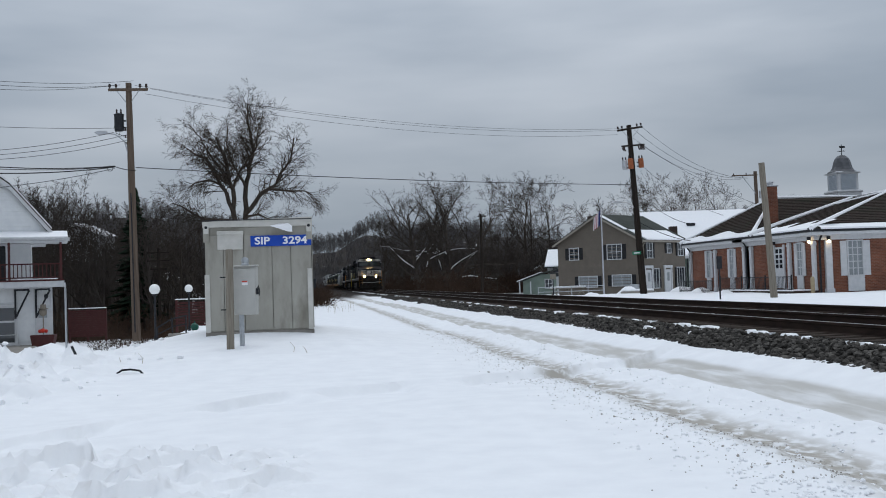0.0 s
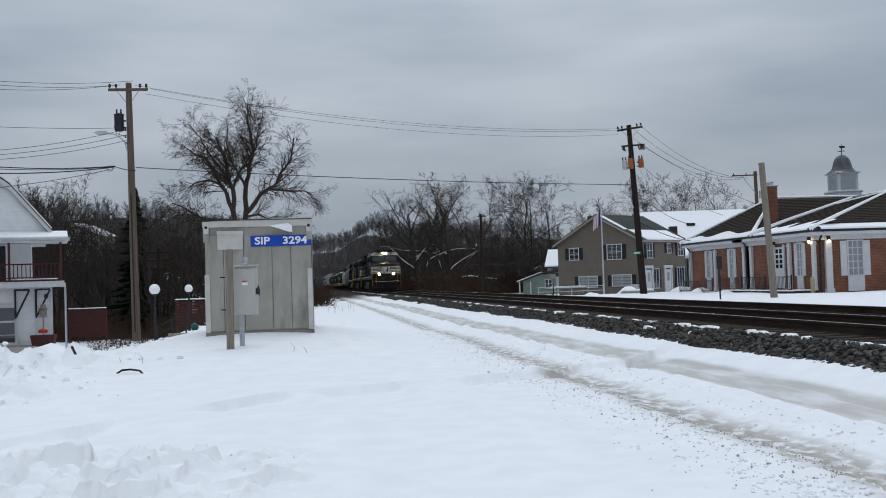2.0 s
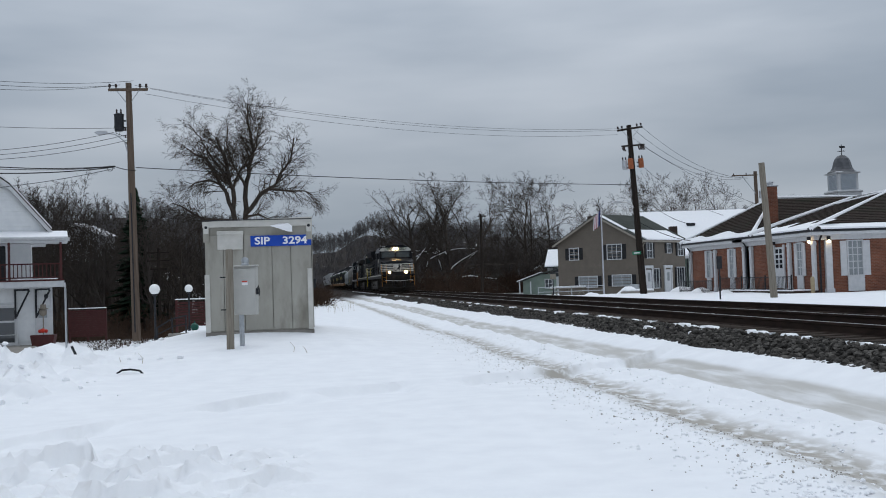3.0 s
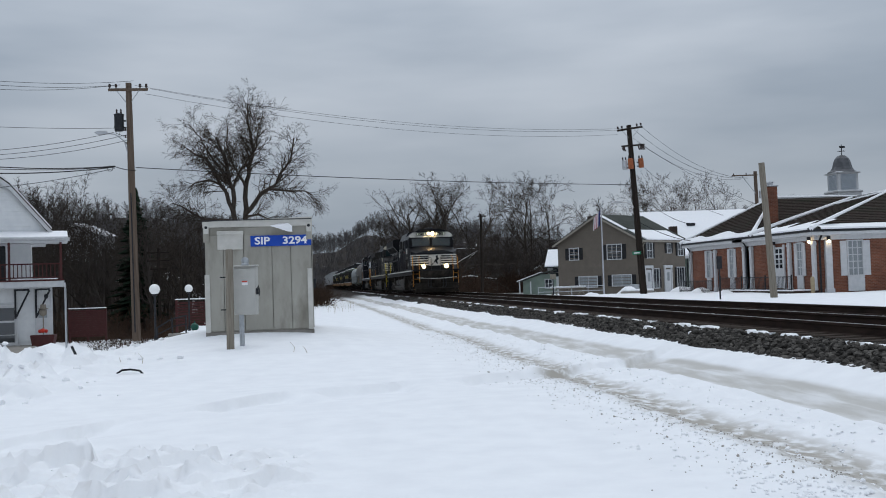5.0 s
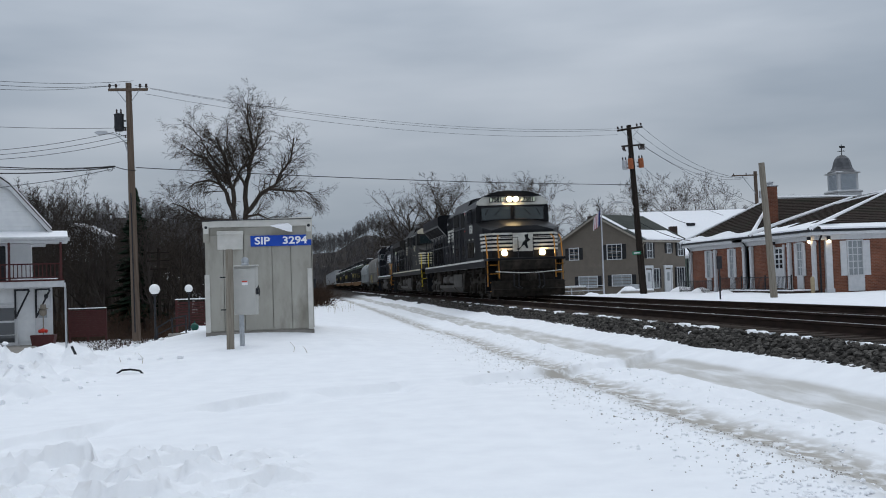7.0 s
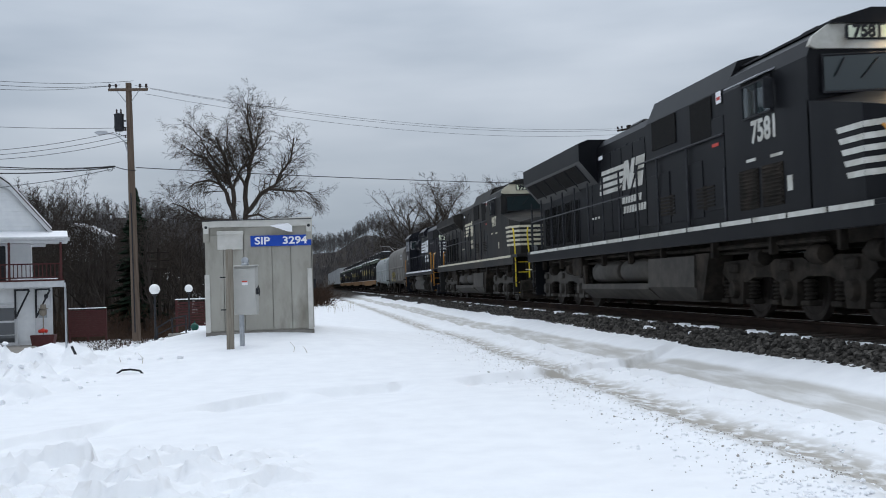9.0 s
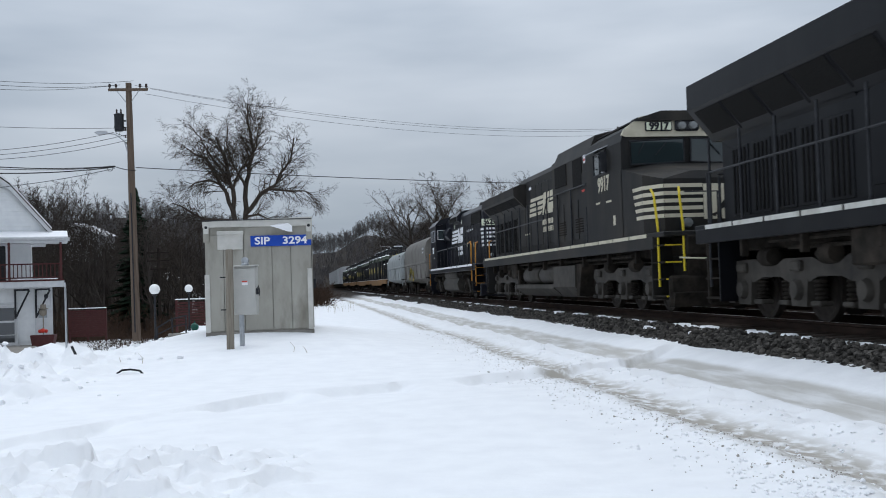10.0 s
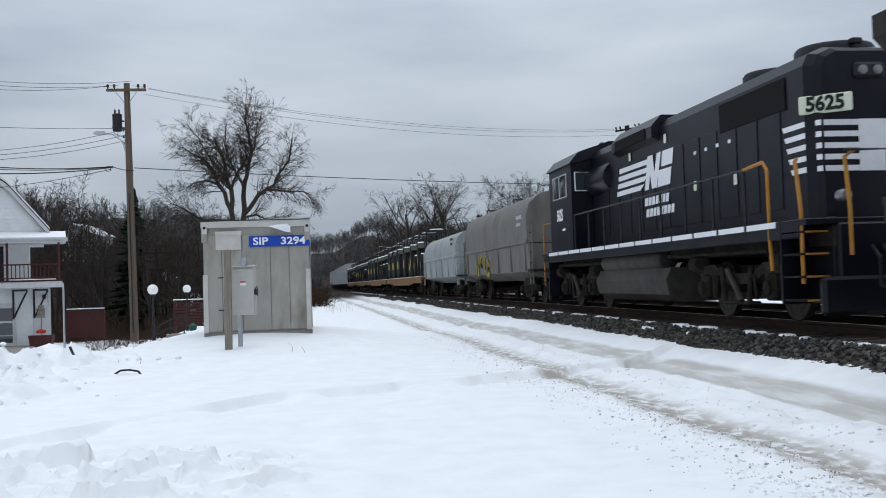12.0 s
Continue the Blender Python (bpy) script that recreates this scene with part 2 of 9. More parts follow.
NUM_BOARD = material("number_board", [(0.62, 0.66, 0.50), (0.70, 0.73, 0.58)], 0.5, scale=5, bump=0)
COIL_GREY = material("coil_hood_grey", [(0.135, 0.128, 0.116), (0.18, 0.17, 0.155)], 0.65, scale=3, bump=0.1, dirt=(0.095, 0.085, 0.072), dirt_scale=0.9, stretch=(1, 1, 0.4))
COIL_WHITE = material("coil_hood_white", [(0.27, 0.29, 0.29), (0.33, 0.35, 0.35)], 0.6, scale=3, bump=0.08, dirt=(0.20, 0.21, 0.20), dirt_scale=0.9, stretch=(1, 1, 0.4))
FLAT_YELLOW = material("flatcar_yellow", [(0.17, 0.088, 0.030), (0.23, 0.12, 0.040)], 0.7, scale=3, bump=0.1, dirt=(0.13, 0.07, 0.035), dirt_scale=1.2)
TRACTOR_GREEN = material("tractor_green", [(0.006, 0.018, 0.010), (0.010, 0.028, 0.014)], 0.4, scale=5, bump=0.05)
TRACTOR_YELLOW = material("rim_yellow", [(0.34, 0.27, 0.02), (0.42, 0.33, 0.03)], 0.4, scale=5, bump=0.03)
TYRE = material("tyre_rubber", [(0.010, 0.010, 0.011), (0.02, 0.02, 0.021)], 0.85, scale=8, bump=0.2)
SNOW_DIRTY = material("gritty_snow", [(0.30, 0.275, 0.24), (0.52, 0.50, 0.47)], 0.85, scale=20, bump=0.3, bump_scale=40, spec=0.04)
PALE_CAR = material("pale_freight_paint", [(0.42, 0.43, 0.44), (0.52, 0.53, 0.54)], 0.6, scale=2, bump=0.05, dirt=(0.33, 0.33, 0.32), dirt_scale=0.8)

# ---- mesh building ----
class Shape:
    """Gathers faces for one mesh."""

    def __init__(self):
        self.v, self.f = [], []

    def add(self, verts, faces):
        k = len(self.v)
        self.v += [tuple(p) for p in verts]
        self.f += [tuple(i + k for i in f) for f in faces]
        return self

    def box(self, c, s, b=0.0, turn=None):
        """A box with centre c and size s, its edges cut by b."""
        hx, hy, hz = s[0] / 2, s[1] / 2, s[2] / 2
        b = min(b, hx * 0.8, hy * 0.8, hz * 0.8)
        if b <= 0:
            vs = [Vector((x, y, z)) for x in (-hx, hx) for y in (-hy, hy) for z in (-hz, hz)]
            fs = [(0, 1, 3, 2), (4, 6, 7, 5), (0, 4, 5, 1), (2, 3, 7, 6), (0, 2, 6, 4), (1, 5, 7, 3)]
        else:
            vs, at = [], {}
            for sx in (-1, 1):
                for sy in (-1, 1):
                    for sz in (-1, 1):
                        for ax in range(3):
                            p = [sx * (hx - b), sy * (hy - b), sz * (hz - b)]
                            p[ax] = (sx * hx, sy * hy, sz * hz)[ax]
                            at[sx, sy, sz, ax] = len(vs)
                            vs.append(Vector(p))
            fs = []
            for ax in range(3):
                u, w = (ax + 1) % 3, (ax + 2) % 3
                for sg in (-1, 1):
                    ring = []
                    for a, c2 in ((-1, -1), (1, -1), (1, 1), (-1, 1)):
                        k = [0, 0, 0]
                        k[ax], k[u], k[w] = sg, a, c2
                        ring.append(at[k[0], k[1], k[2], ax])
                    fs.append(tuple(ring if sg > 0 else ring[::-1]))
                for a in (-1, 1):
                    for c2 in (-1, 1):
                        k0, k1 = [0, 0, 0], [0, 0, 0]
                        k0[ax], k1[ax] = -1, 1
                        k0[u] = k1[u] = a
                        k0[w] = k1[w] = c2
                        q = [at[(*k0, u)], at[(*k1, u)], at[(*k1, w)], at[(*k0, w)]]
                        fs.append(tuple(q if a * c2 < 0 else q[::-1]))
            for sx in (-1, 1):
                for sy in (-1, 1):
                    for sz in (-1, 1):
                        t = [at[sx, sy, sz, ax] for ax in range(3)]
                        fs.append(tuple(t if sx * sy * sz > 0 else t[::-1]))
        if turn is not None:
            vs = [turn @ p for p in vs]
        c = Vector(c)
        return self.add([p + c for p in vs], fs)

    def prism(self, prof, a, b, axis=1):
        """A closed outline of 2D points swept along an axis from a to b (axis 1: points are x, z; 0: y, z; 2: x, y)."""
        def place(p, d):
            return ((d, p[0], p[1]), (p[0], d, p[1]), (p[0], p[1], d))[axis]
        n = len(prof)
        vs = [place(p, a) for p in prof] + [place(p, b) for p in prof]
        fs = [(i, (i + 1) % n, n + (i + 1) % n, n + i) for i in range(n)]
        fs += [tuple(range(n))[::-1], tuple(range(n, 2 * n))]
        return self.add(vs, fs)

    def tube(self, path, r, n=6, cap=True):
        """A round bar along a path; r is one radius or one for each point."""
        path = [Vector(p) for p in path]
        rs = r if isinstance(r, (list, tuple)) else [r] * len(path)
        vs, fs = [], []
        ref = None
        for i, p in enumerate(path):
            d = (path[min(i + 1, len(path) - 1)] - path[max(i - 1, 0)]).normalized()
            if ref is None:
                ref = Vector((0, 0, 1)) if abs(d.z) < 0.9 else Vector((1, 0, 0))
            u = d.cross(ref).normalized()
            w = u.cross(d).normalized()
            ref = w
            for k in range(n):
                a = 2 * math.pi * k / n
                vs.append(p + (u * math.cos(a) + w * math.sin(a)) * rs[i])
        for i in range(len(path) - 1):
            for k in range(n):
                fs.append((i * n + k, i * n + (k + 1) % n, (i + 1) * n + (k + 1) % n, (i + 1) * n + k))
        if cap:
            fs.append(tuple(range(n))[::-1])
            fs.append(tuple(range((len(path) - 1) * n, len(path) * n)))
        return self.add(vs, fs)

    def lathe(self, prof, c=(0, 0, 0), n=16, axis=2):
        """A turned form: (radius, height) points round an axis."""
        vs, fs = [], []
        for r, h in prof:
            for k in range(n):
                a = 2 * math.pi * k / n
                p = (r * math.cos(a), r * math.sin(a))
                q = ((h, p[0], p[1]), (p[0], h, p[1]), (p[0], p[1], h))[axis]
                vs.append((q[0] + c[0], q[1] + c[1], q[2] + c[2]))
        for i in range(len(prof) - 1):
            for k in range(n):
                fs.append((i * n + k, i * n + (k + 1) % n, (i + 1) * n + (k + 1) % n, (i + 1) * n + k))
        fs.append(tuple(range(n))[::-1])
        fs.append(tuple(range((len(prof) - 1) * n, len(prof) * n)))
        return self.add(vs, fs)

    def ball(self, c, r, n=10, squash=1.0):
        k = max(4, n // 2)
        return self.lathe([(max(1e-3, r * math.sin(math.pi * i / k)), -r * squash * math.cos(math.pi * i / k)) for i in range(k + 1)], c, n)

    def quad(self, *p):
        return self.add(p, [tuple(range(len(p)))])

    def mesh(self, name, mat, smooth=False):
        me = bpy.data.meshes.new(name)
        me.from_pydata(self.v, [], self.f)
        bm = bmesh.new()
        bm.from_mesh(me)
        bmesh.ops.recalc_face_normals(bm, faces=bm.faces)
        bm.to_mesh(me)
        bm.free()
        me.materials.append(mat)
        if smooth:
            me.shade_smooth()
            me.set_sharp_from_angle(angle=radians(38))
        return me


def part(name, shape, mat, parent, label="", smooth=False):
    ob = new(name, shape.mesh(name, mat, smooth))
    if parent is not None:
        ob.parent = parent
    if label:
        tagged(ob, label)
    return ob


def like(ob, m, parent=None):
    """One more piece on the same mesh."""
    o = ob.copy()
    scene.collection.objects.link(o)
    o.parent = parent or ob.parent
    o.matrix_basis = m
    return o


def thing(name, m, label, category, group="", kind=""):
    ob = new(name)
    ob.matrix_basis = m
    return tagged(ob, label, category, group, kind)


def solid(name, shape, mat, m, label, category, group="", kind="", smooth=False):
    ob = new(name, shape.mesh(name, mat, smooth))
    ob.matrix_basis = m
    return tagged(ob, label, category, group, kind)


def letters(name, text, size, mat, parent, m, depth=0.004, bold=0.0, squeeze=1.0, shear=0.0):
    """Writing as a mesh, its middle at the pose m, its face towards local +z."""
    cu = bpy.data.curves.new(name, "FONT")
    cu.body, cu.size, cu.extrude, cu.offset, cu.shear = text, size, depth, bold, shear
    cu.align_x, cu.align_y = "CENTER", "CENTER"
    cu.resolution_u = 3
    tmp = new("tmp", cu)
    dg = bpy.context.evaluated_depsgraph_get()
    me = bpy.data.meshes.new_from_object(tmp.evaluated_get(dg))
    bpy.data.objects.remove(tmp)
    me.materials.clear()
    me.materials.append(mat)
    me.transform(Matrix.Diagonal((squeeze, 1, 1, 1)))
    ob = new(name, me)
    ob.parent = parent
    ob.matrix_basis = m
    return ob


def smooth_step(a, b, x):
    t = min(1.0, max(0.0, (x - a) / (b - a)))
    return t * t * (3 - 2 * t)


def sag(p, q, drop, n=10):
    p, q = Vector(p), Vector(q)
    return [p.lerp(q, i / n) - Vector((0, 0, 4 * drop * (i / n) * (1 - i / n))) for i in range(n + 1)]

# ---- ground and railway ----
TRACK_X = 8.56


def ridge(x, y):
    """Wooded hills round the valley."""
    h = 0.0
    # long hill behind the houses and across the line
    h += (16 + 2.5 * math.sin(x * 0.013 + 0.9)) * (1 - 0.35 * smooth_step(70, 130, x)) * smooth_step(215, 400, y) * smooth_step(6, 34, abs(x - 8.5))
    # hill that closes the valley beyond the end of the straight line
    h += (19 + 2 * math.sin(x * 0.05 + 1.0)) * smooth_step(462, 545, y) * smooth_step(75, 12, abs(x - 5))
    # hill on the far bank
    h += 16 * smooth_step(-12, -58, x) * smooth_step(96, 215, y)
    h += 4 * smooth_step(60, 200, x) * smooth_step(130, 260, y)
    h += 11 * math.exp(-((x - 195) / 34) ** 2 - ((y - 400) / 80) ** 2)
    return h


def slab(x, y):
    """Height of broken plates of crust: flat, tilted pieces with sharp edges."""
    p = noise.voronoi((x, y, 0.0))[1][0]
    k = noise.noise((p.x * 3.7, p.y * 5.1, 2.0))
    return max(0.0, k * 1.6 + 0.15) + 0.35 * k * (x - p.x) + 0.3 * noise.noise((p.y * 4.3, p.x * 2.9, 7.0)) * (y - p.y)


def ground_z(x, y):
    n1 = noise.noise((x * 0.35, y * 0.35, 3.0))
    n2 = noise.noise((x * 1.7, y * 1.7, 8.0))
    n3 = noise.noise((x * 6.0, y * 6.0, 1.0))
    z = -0.72
    # bank on which the signal hut stands
    z += 0.62 * math.exp(-((x + 1.0) / 3.4) ** 2 - ((y - 26.5) / 5.2) ** 2)
    # fall to the yard of the white house
    z -= 1.05 * smooth_step(-4.5, -10.0, x) * smooth_step(27, 43, y)
    z -= 0.42 * smooth_step(-2.5, -7.5, x) * smooth_step(21, 34, y)
    z -= 2.5 * smooth_step(-1, -18, x) * smooth_step(64, 110, y)
    # ploughed snow by the yard
    pile = math.exp(-((x + 6.2) / 2.35) ** 4 - ((y - 18.8) / 4.8) ** 4)
    n5 = noise.noise((x * 3.4, y * 2.4, 6.0))
    if pile > 0.01:
        z += pile * (0.16 + 0.34 * max(-0.2, n2) + 0.26 * max(-0.1, n5) + 0.26 * slab(x * 2.2, y * 1.7) + 0.14 * slab(x * 4.8, y * 3.8) + 0.06 * n3)
    pile = math.exp(-((x + 8.6) / 1.1) ** 2 - ((y - 36.5) / 1.6) ** 2)
    z += pile * (0.85 + 0.15 * n3 + 0.15 * n2)
    # broken, trodden snow in the foreground
    rough = smooth_step(0.35, -0.9, x + 0.5 * n2) * smooth_step(10.6, 9.2, y + 0.8 * n2) * smooth_step(4.5, 6.5, y)
    if rough > 0.0:
        n4 = noise.noise((x * 2.6, y * 3.4, 5.0))
        z += rough * (0.17 * slab(x * 2.0 + 0.4 * n2, y * 2.6) + 0.09 * slab(x * 5.0, y * 6.0) + 0.06 * smooth_step(-0.02, 0.10, n4) + 0.03 * n3 - 0.03)
    # crust edges across the open snow
    if 8.5 < y < 18:
        line = 11.4 + 1.36 * (x + 3.1) if x < -0.68 else 14.7 + 0.45 * (x + 0.68)
        edge = y - line + 0.25 * n2 + 0.3 * n1
        if -2.0 < edge < 2.0:
            z -= 0.10 * smooth_step(-1.8, -0.03, edge) * smooth_step(0.05, -0.03, edge) * smooth_step(-0.3, 0.1, noise.noise((x * 0.8, y * 0.5, 11.0)) + 0.1)
            z += 0.03 * smooth_step(1.5, 0.0, edge) * smooth_step(-0.03, 0.05, edge)
    # rise to the track on both sides
    z += 0.335 * smooth_step(4.9, 6.95, x)
    if x > 8:
        z += 0.05 * smooth_step(11.4, 12.4, x) - 0.6 * smooth_step(62, 92, y) * smooth_step(14, 20, x)
    # wheel ruts of the track-side way
    wander = 0.07 * math.sin(y * 0.13) + 0.02 * math.sin(y * 0.47)
    d1, d2 = x - 5.62 - wander, x - 4.02 - wander * 0.8
    far = smooth_step(-2, 4, y)
    z -= far * 0.05 * math.exp(-(d1 / 0.34) ** 4)
    z += far * 0.03 * math.exp(-((d1 + 0.46) / 0.10) ** 2) * (1 + 2 * n2) + far * 0.025 * math.exp(-(d1 / 0.07) ** 2)
    z -= far * 0.035 * math.exp(-(d2 / 0.24) ** 4)
    z += far * (0.02 + 0.05 * n3) * math.exp(-((d2 + 0.38) / 0.20) ** 2)
    z += far * (0.05 + 0.10 * n2 + 0.05 * n3) * math.exp(-((x - 4.75 - wander) / 0.35) ** 2)
    amp = 0.045 if y < 60 else 0.12
    z += amp * n1 + 0.012 * n2 + 0.004 * n3
    return z + ridge(x, y)


def spaced(stops):
    out = []
    for a, b, step in stops:
        k = max(1, round((b - a) / step))
        out += [a + (b - a) * i / k for i in range(k)]
    return out + [stops[-1][1]]


def build_ground():
    xs = spaced([(-3000, -400, 260), (-400, -60, 14), (-60, -14, 2.5), (-14, -8, 0.25), (-8, -4, 0.07), (-4, 1, 0.05), (1, 8, 0.075), (8, 14, 0.5), (14, 60, 2.5), (60, 400, 14), (400, 3000, 260)])
    ys = spaced([(-400, -20, 40), (-20, 4, 2), (4, 7, 0.2), (7, 10.6, 0.05), (10.6, 12, 0.085), (12, 24, 0.10), (24, 44, 0.3), (44, 100, 1.2), (100, 420, 10), (420, 3000, 215)])
    nx = len(xs)
    vs = [(x, y, ground_z(x, y)) for y in ys for x in xs]
    fs = [(j * nx + i, j * nx + i + 1, (j + 1) * nx + i + 1, (j + 1) * nx + i) for j in range(len(ys) - 1) for i in range(nx - 1)]
    me = bpy.data.meshes.new("ground")
    me.from_pydata(vs, [], fs)
    me.shade_smooth()
    me.materials.append(GROUND_SNOW)
    ob = new("ground", me)
    return tagged(ob, "snow-covered ground with wheel ruts and ploughed heaps", "ground", kind="structure")


def ground_snow():
    """Snow, with grit along the wheel ruts, bare leaf litter on the wooded slopes and wet earth in the yard."""
    m = material("ground_snow", [(0.80, 0.81, 0.83), (0.86, 0.87, 0.885)], 0.7, scale=2.5, bump=0.35, bump_scale=7.0, bump_depth=0.035, spec=0.03)
    n, l = m.node_tree.nodes, m.node_tree.links
    bsdf = n["Principled BSDF"]
    base = bsdf.inputs["Base Color"].links[0].from_socket
    co = n.new("ShaderNodeTexCoord")
    sep = n.new("ShaderNodeSeparateXYZ")
    l.new(co.outputs["Object"], sep.inputs[0])

    def math_node(op, a, b=None):
        k = n.new("ShaderNodeMath")
        k.operation = op
        for i, q in enumerate((a, b)):
            if q is None:
                continue
            if isinstance(q, (int, float)):
                k.inputs[i].default_value = q
            else:
                l.new(q, k.inputs[i])
        return k.outputs[0]

    def span(v, a, b, c=0.0, d=1.0):
        k = n.new("ShaderNodeMapRange")
        k.interpolation_type = "SMOOTHSTEP"
        if a > b:
            a, b, c, d = b, a, d, c
        l.new(v, k.inputs[0])
        for i, q in enumerate((a, b, c, d)):
            k.inputs[i + 1].default_value = q
        return k.outputs[0]

    def noise_node(scale, detail=6, stretch=(1, 1, 1)):
        mp = n.new("ShaderNodeMapping")
        mp.inputs["Scale"].default_value = stretch
        l.new(co.outputs["Object"], mp.inputs["Vector"])
        k = n.new("ShaderNodeTexNoise")
        k.inputs["Scale"].default_value, k.inputs["Detail"].default_value = scale, detail
        l.new(mp.outputs["Vector"], k.inputs["Vector"])
        return k.outputs["Fac"]

    def lay(under, colour, where):
        k = n.new("ShaderNodeMix")
        k.data_type = "RGBA"
        k.inputs[7].default_value = (*colour, 1)
        l.new(where, k.inputs[0])
        l.new(under, k.inputs[6])
        return k.outputs[2]

    x, y = sep.outputs[0], sep.outputs[1]
    wander = math_node("ADD", math_node("MULTIPLY", math_node("SINE", math_node("MULTIPLY", y, 0.13)), 0.07),
                       math_node("MULTIPLY", math_node("SINE", math_node("MULTIPLY", y, 0.47)), 0.02))
    streak = noise_node(3.0, 5, (1.6, 0.25, 1))
    d1 = math_node("ABSOLUTE", math_node("SUBTRACT", math_node("SUBTRACT", x, 5.62), wander))
    grit1 = math_node("MULTIPLY", span(d1, 0.36, 0.24), span(streak, 0.28, 0.62, 0.35, 0.95))
    base = lay(base, (0.50, 0.485, 0.455), grit1)
    d2 = math_node("ABSOLUTE", math_node("SUBTRACT", math_node("SUBTRACT", x, 3.98), math_node("MULTIPLY", wander, 0.8)))
    grit2 = math_node("MULTIPLY", span(d2, 0.50, 0.06), span(noise_node(7.0, 6, (1, 0.6, 1)), 0.34, 0.58, 0.15, 1.0))
    base = lay(base, (0.40, 0.375, 0.335), grit2)
    litter = math_node("MULTIPLY", span(noise_node(0.35, 7), 0.17, 0.35), math_node("MAXIMUM", span(y, 100, 140), math_node("MULTIPLY", span(x, -4, -12), span(y, 62, 80))))
    base = lay(base, (0.034, 0.027, 0.022), litter)
    l.new(base, bsdf.inputs["Base Color"])
    return m


GROUND_SNOW = ground_snow()
ground = build_ground()


def rail_profile(x, top):
    return [(x - 0.075, top - 0.185), (x + 0.075, top - 0.185), (x + 0.07, top - 0.165), (x + 0.012, top - 0.145), (x + 0.010, top - 0.05),
            (x + 0.036, top - 0.038), (x + 0.036, top - 0.006), (x + 0.028, top), (x - 0.028, top), (x - 0.036, top - 0.006), (x - 0.036, top - 0.038),
            (x - 0.010, top - 0.05), (x - 0.012, top - 0.145), (x - 0.07, top - 0.165)]


def build_railway():
    line = thing("railway_track", pose(TRACK_X, 0, 0), "steel railway track on dark stone ballast, patches of snow", "railway track", kind="structure")
    for i, x in enumerate((-0.754, 0.754)):
        part("rail", Shape().prism(rail_profile(x, 0.0), -60, 420), RAIL_SIDE, line)
        part("rail_head", Shape().box((x, 180, 0.0015), (0.05, 480, 0.003)), RAIL_TOP, line, "polished steel running surface")
    # a further rail of the second line, its far side under snow
    part("rail", Shape().prism(rail_profile(3.05, 0.0), -60, 420), RAIL_SIDE, line)
    part("rail_head", Shape().box((3.05, 180, 0.0015), (0.05, 480, 0.003)), RAIL_TOP, line)
    bed = Shape().prism([(-2.75, -1.2), (-2.0, -0.45), (-1.5, -0.22), (1.6, -0.21), (3.2, -0.20), (4.6, -0.9)], -60, 420)
    part("ballast_bed", bed, BALLAST, line)
    tie = Shape().box((0, 0, -0.235), (2.6, 0.22, 0.15), 0.012)
    first = part("tie", tie, TIE, line)
    for i in range(230):
        like(first, pose(random.uniform(-0.03, 0.03), -10 + i * 0.51, 0, 0, 0, random.uniform(-0.6, 0.6)), line)
    return line


railway = build_railway()


def snow_strip(lat, z, width, seed, y0, y1, cut, thick=0.04):
    """Snow left along the track: broken patches with a ragged edge."""
    run, s = [], Shape()

    def close():
        n = len(run)
        if n > 2:
            vs = [p for q in run for p in q]
            fs = []
            for i in range(n - 1):
                a, b = i * 4, (i + 1) * 4
                fs += [(a, b, b + 1, a + 1), (a + 1, b + 1, b + 2, a + 2), (a + 2, b + 2, b + 3, a + 3)]
            s.add(vs, fs + [(0, 1, 2, 3), (n * 4 - 1, n * 4 - 2, n * 4 - 3, n * 4 - 4)])
        run.clear()
    y = y0
    while y < y1:
        k = noise.noise((y * 0.9, seed, 0)) * 0.6 + noise.noise((y * 3.1, seed, 4)) * 0.4 - cut
        if k > 0:
            w = width * min(1.0, 0.35 + k * 2.5)
            c = 0.06 * noise.noise((y * 2.2, seed, 9))
            h = thick * min(1.0, k * 5) * (1 + 0.4 * noise.noise((y * 5, seed, 2)))
            run.append([(lat + c - w, y, z - 0.03), (lat + c - w * 0.6, y, z + h), (lat + c + w * 0.6, y, z + h), (lat + c + w, y, z - 0.03)])
        else:
            close()
        y += 0.11 if y < 45 else 0.4
    close()
    tagged(part("snow_patch", s, SNOW_CAP, railway, "ragged snow left along the track"), kind="stuff")


snow_strip(-0.42, -0.10, 0.20, 2.0, 4, 200, -0.55, 0.055)
snow_strip(-1.35, -0.195, 0.13, 7.0, 4, 160, -0.05)
snow_strip(-1.62, -0.27, 0.10, 5.0, 4, 120, 0.22)
snow_strip(2.2, -0.19, 0.5, 8.1, 4, 200, 0.05, 0.05)
snow_strip(3.75, -0.30, 0.6, 6.1, 4, 300, -0.8, 0.22)


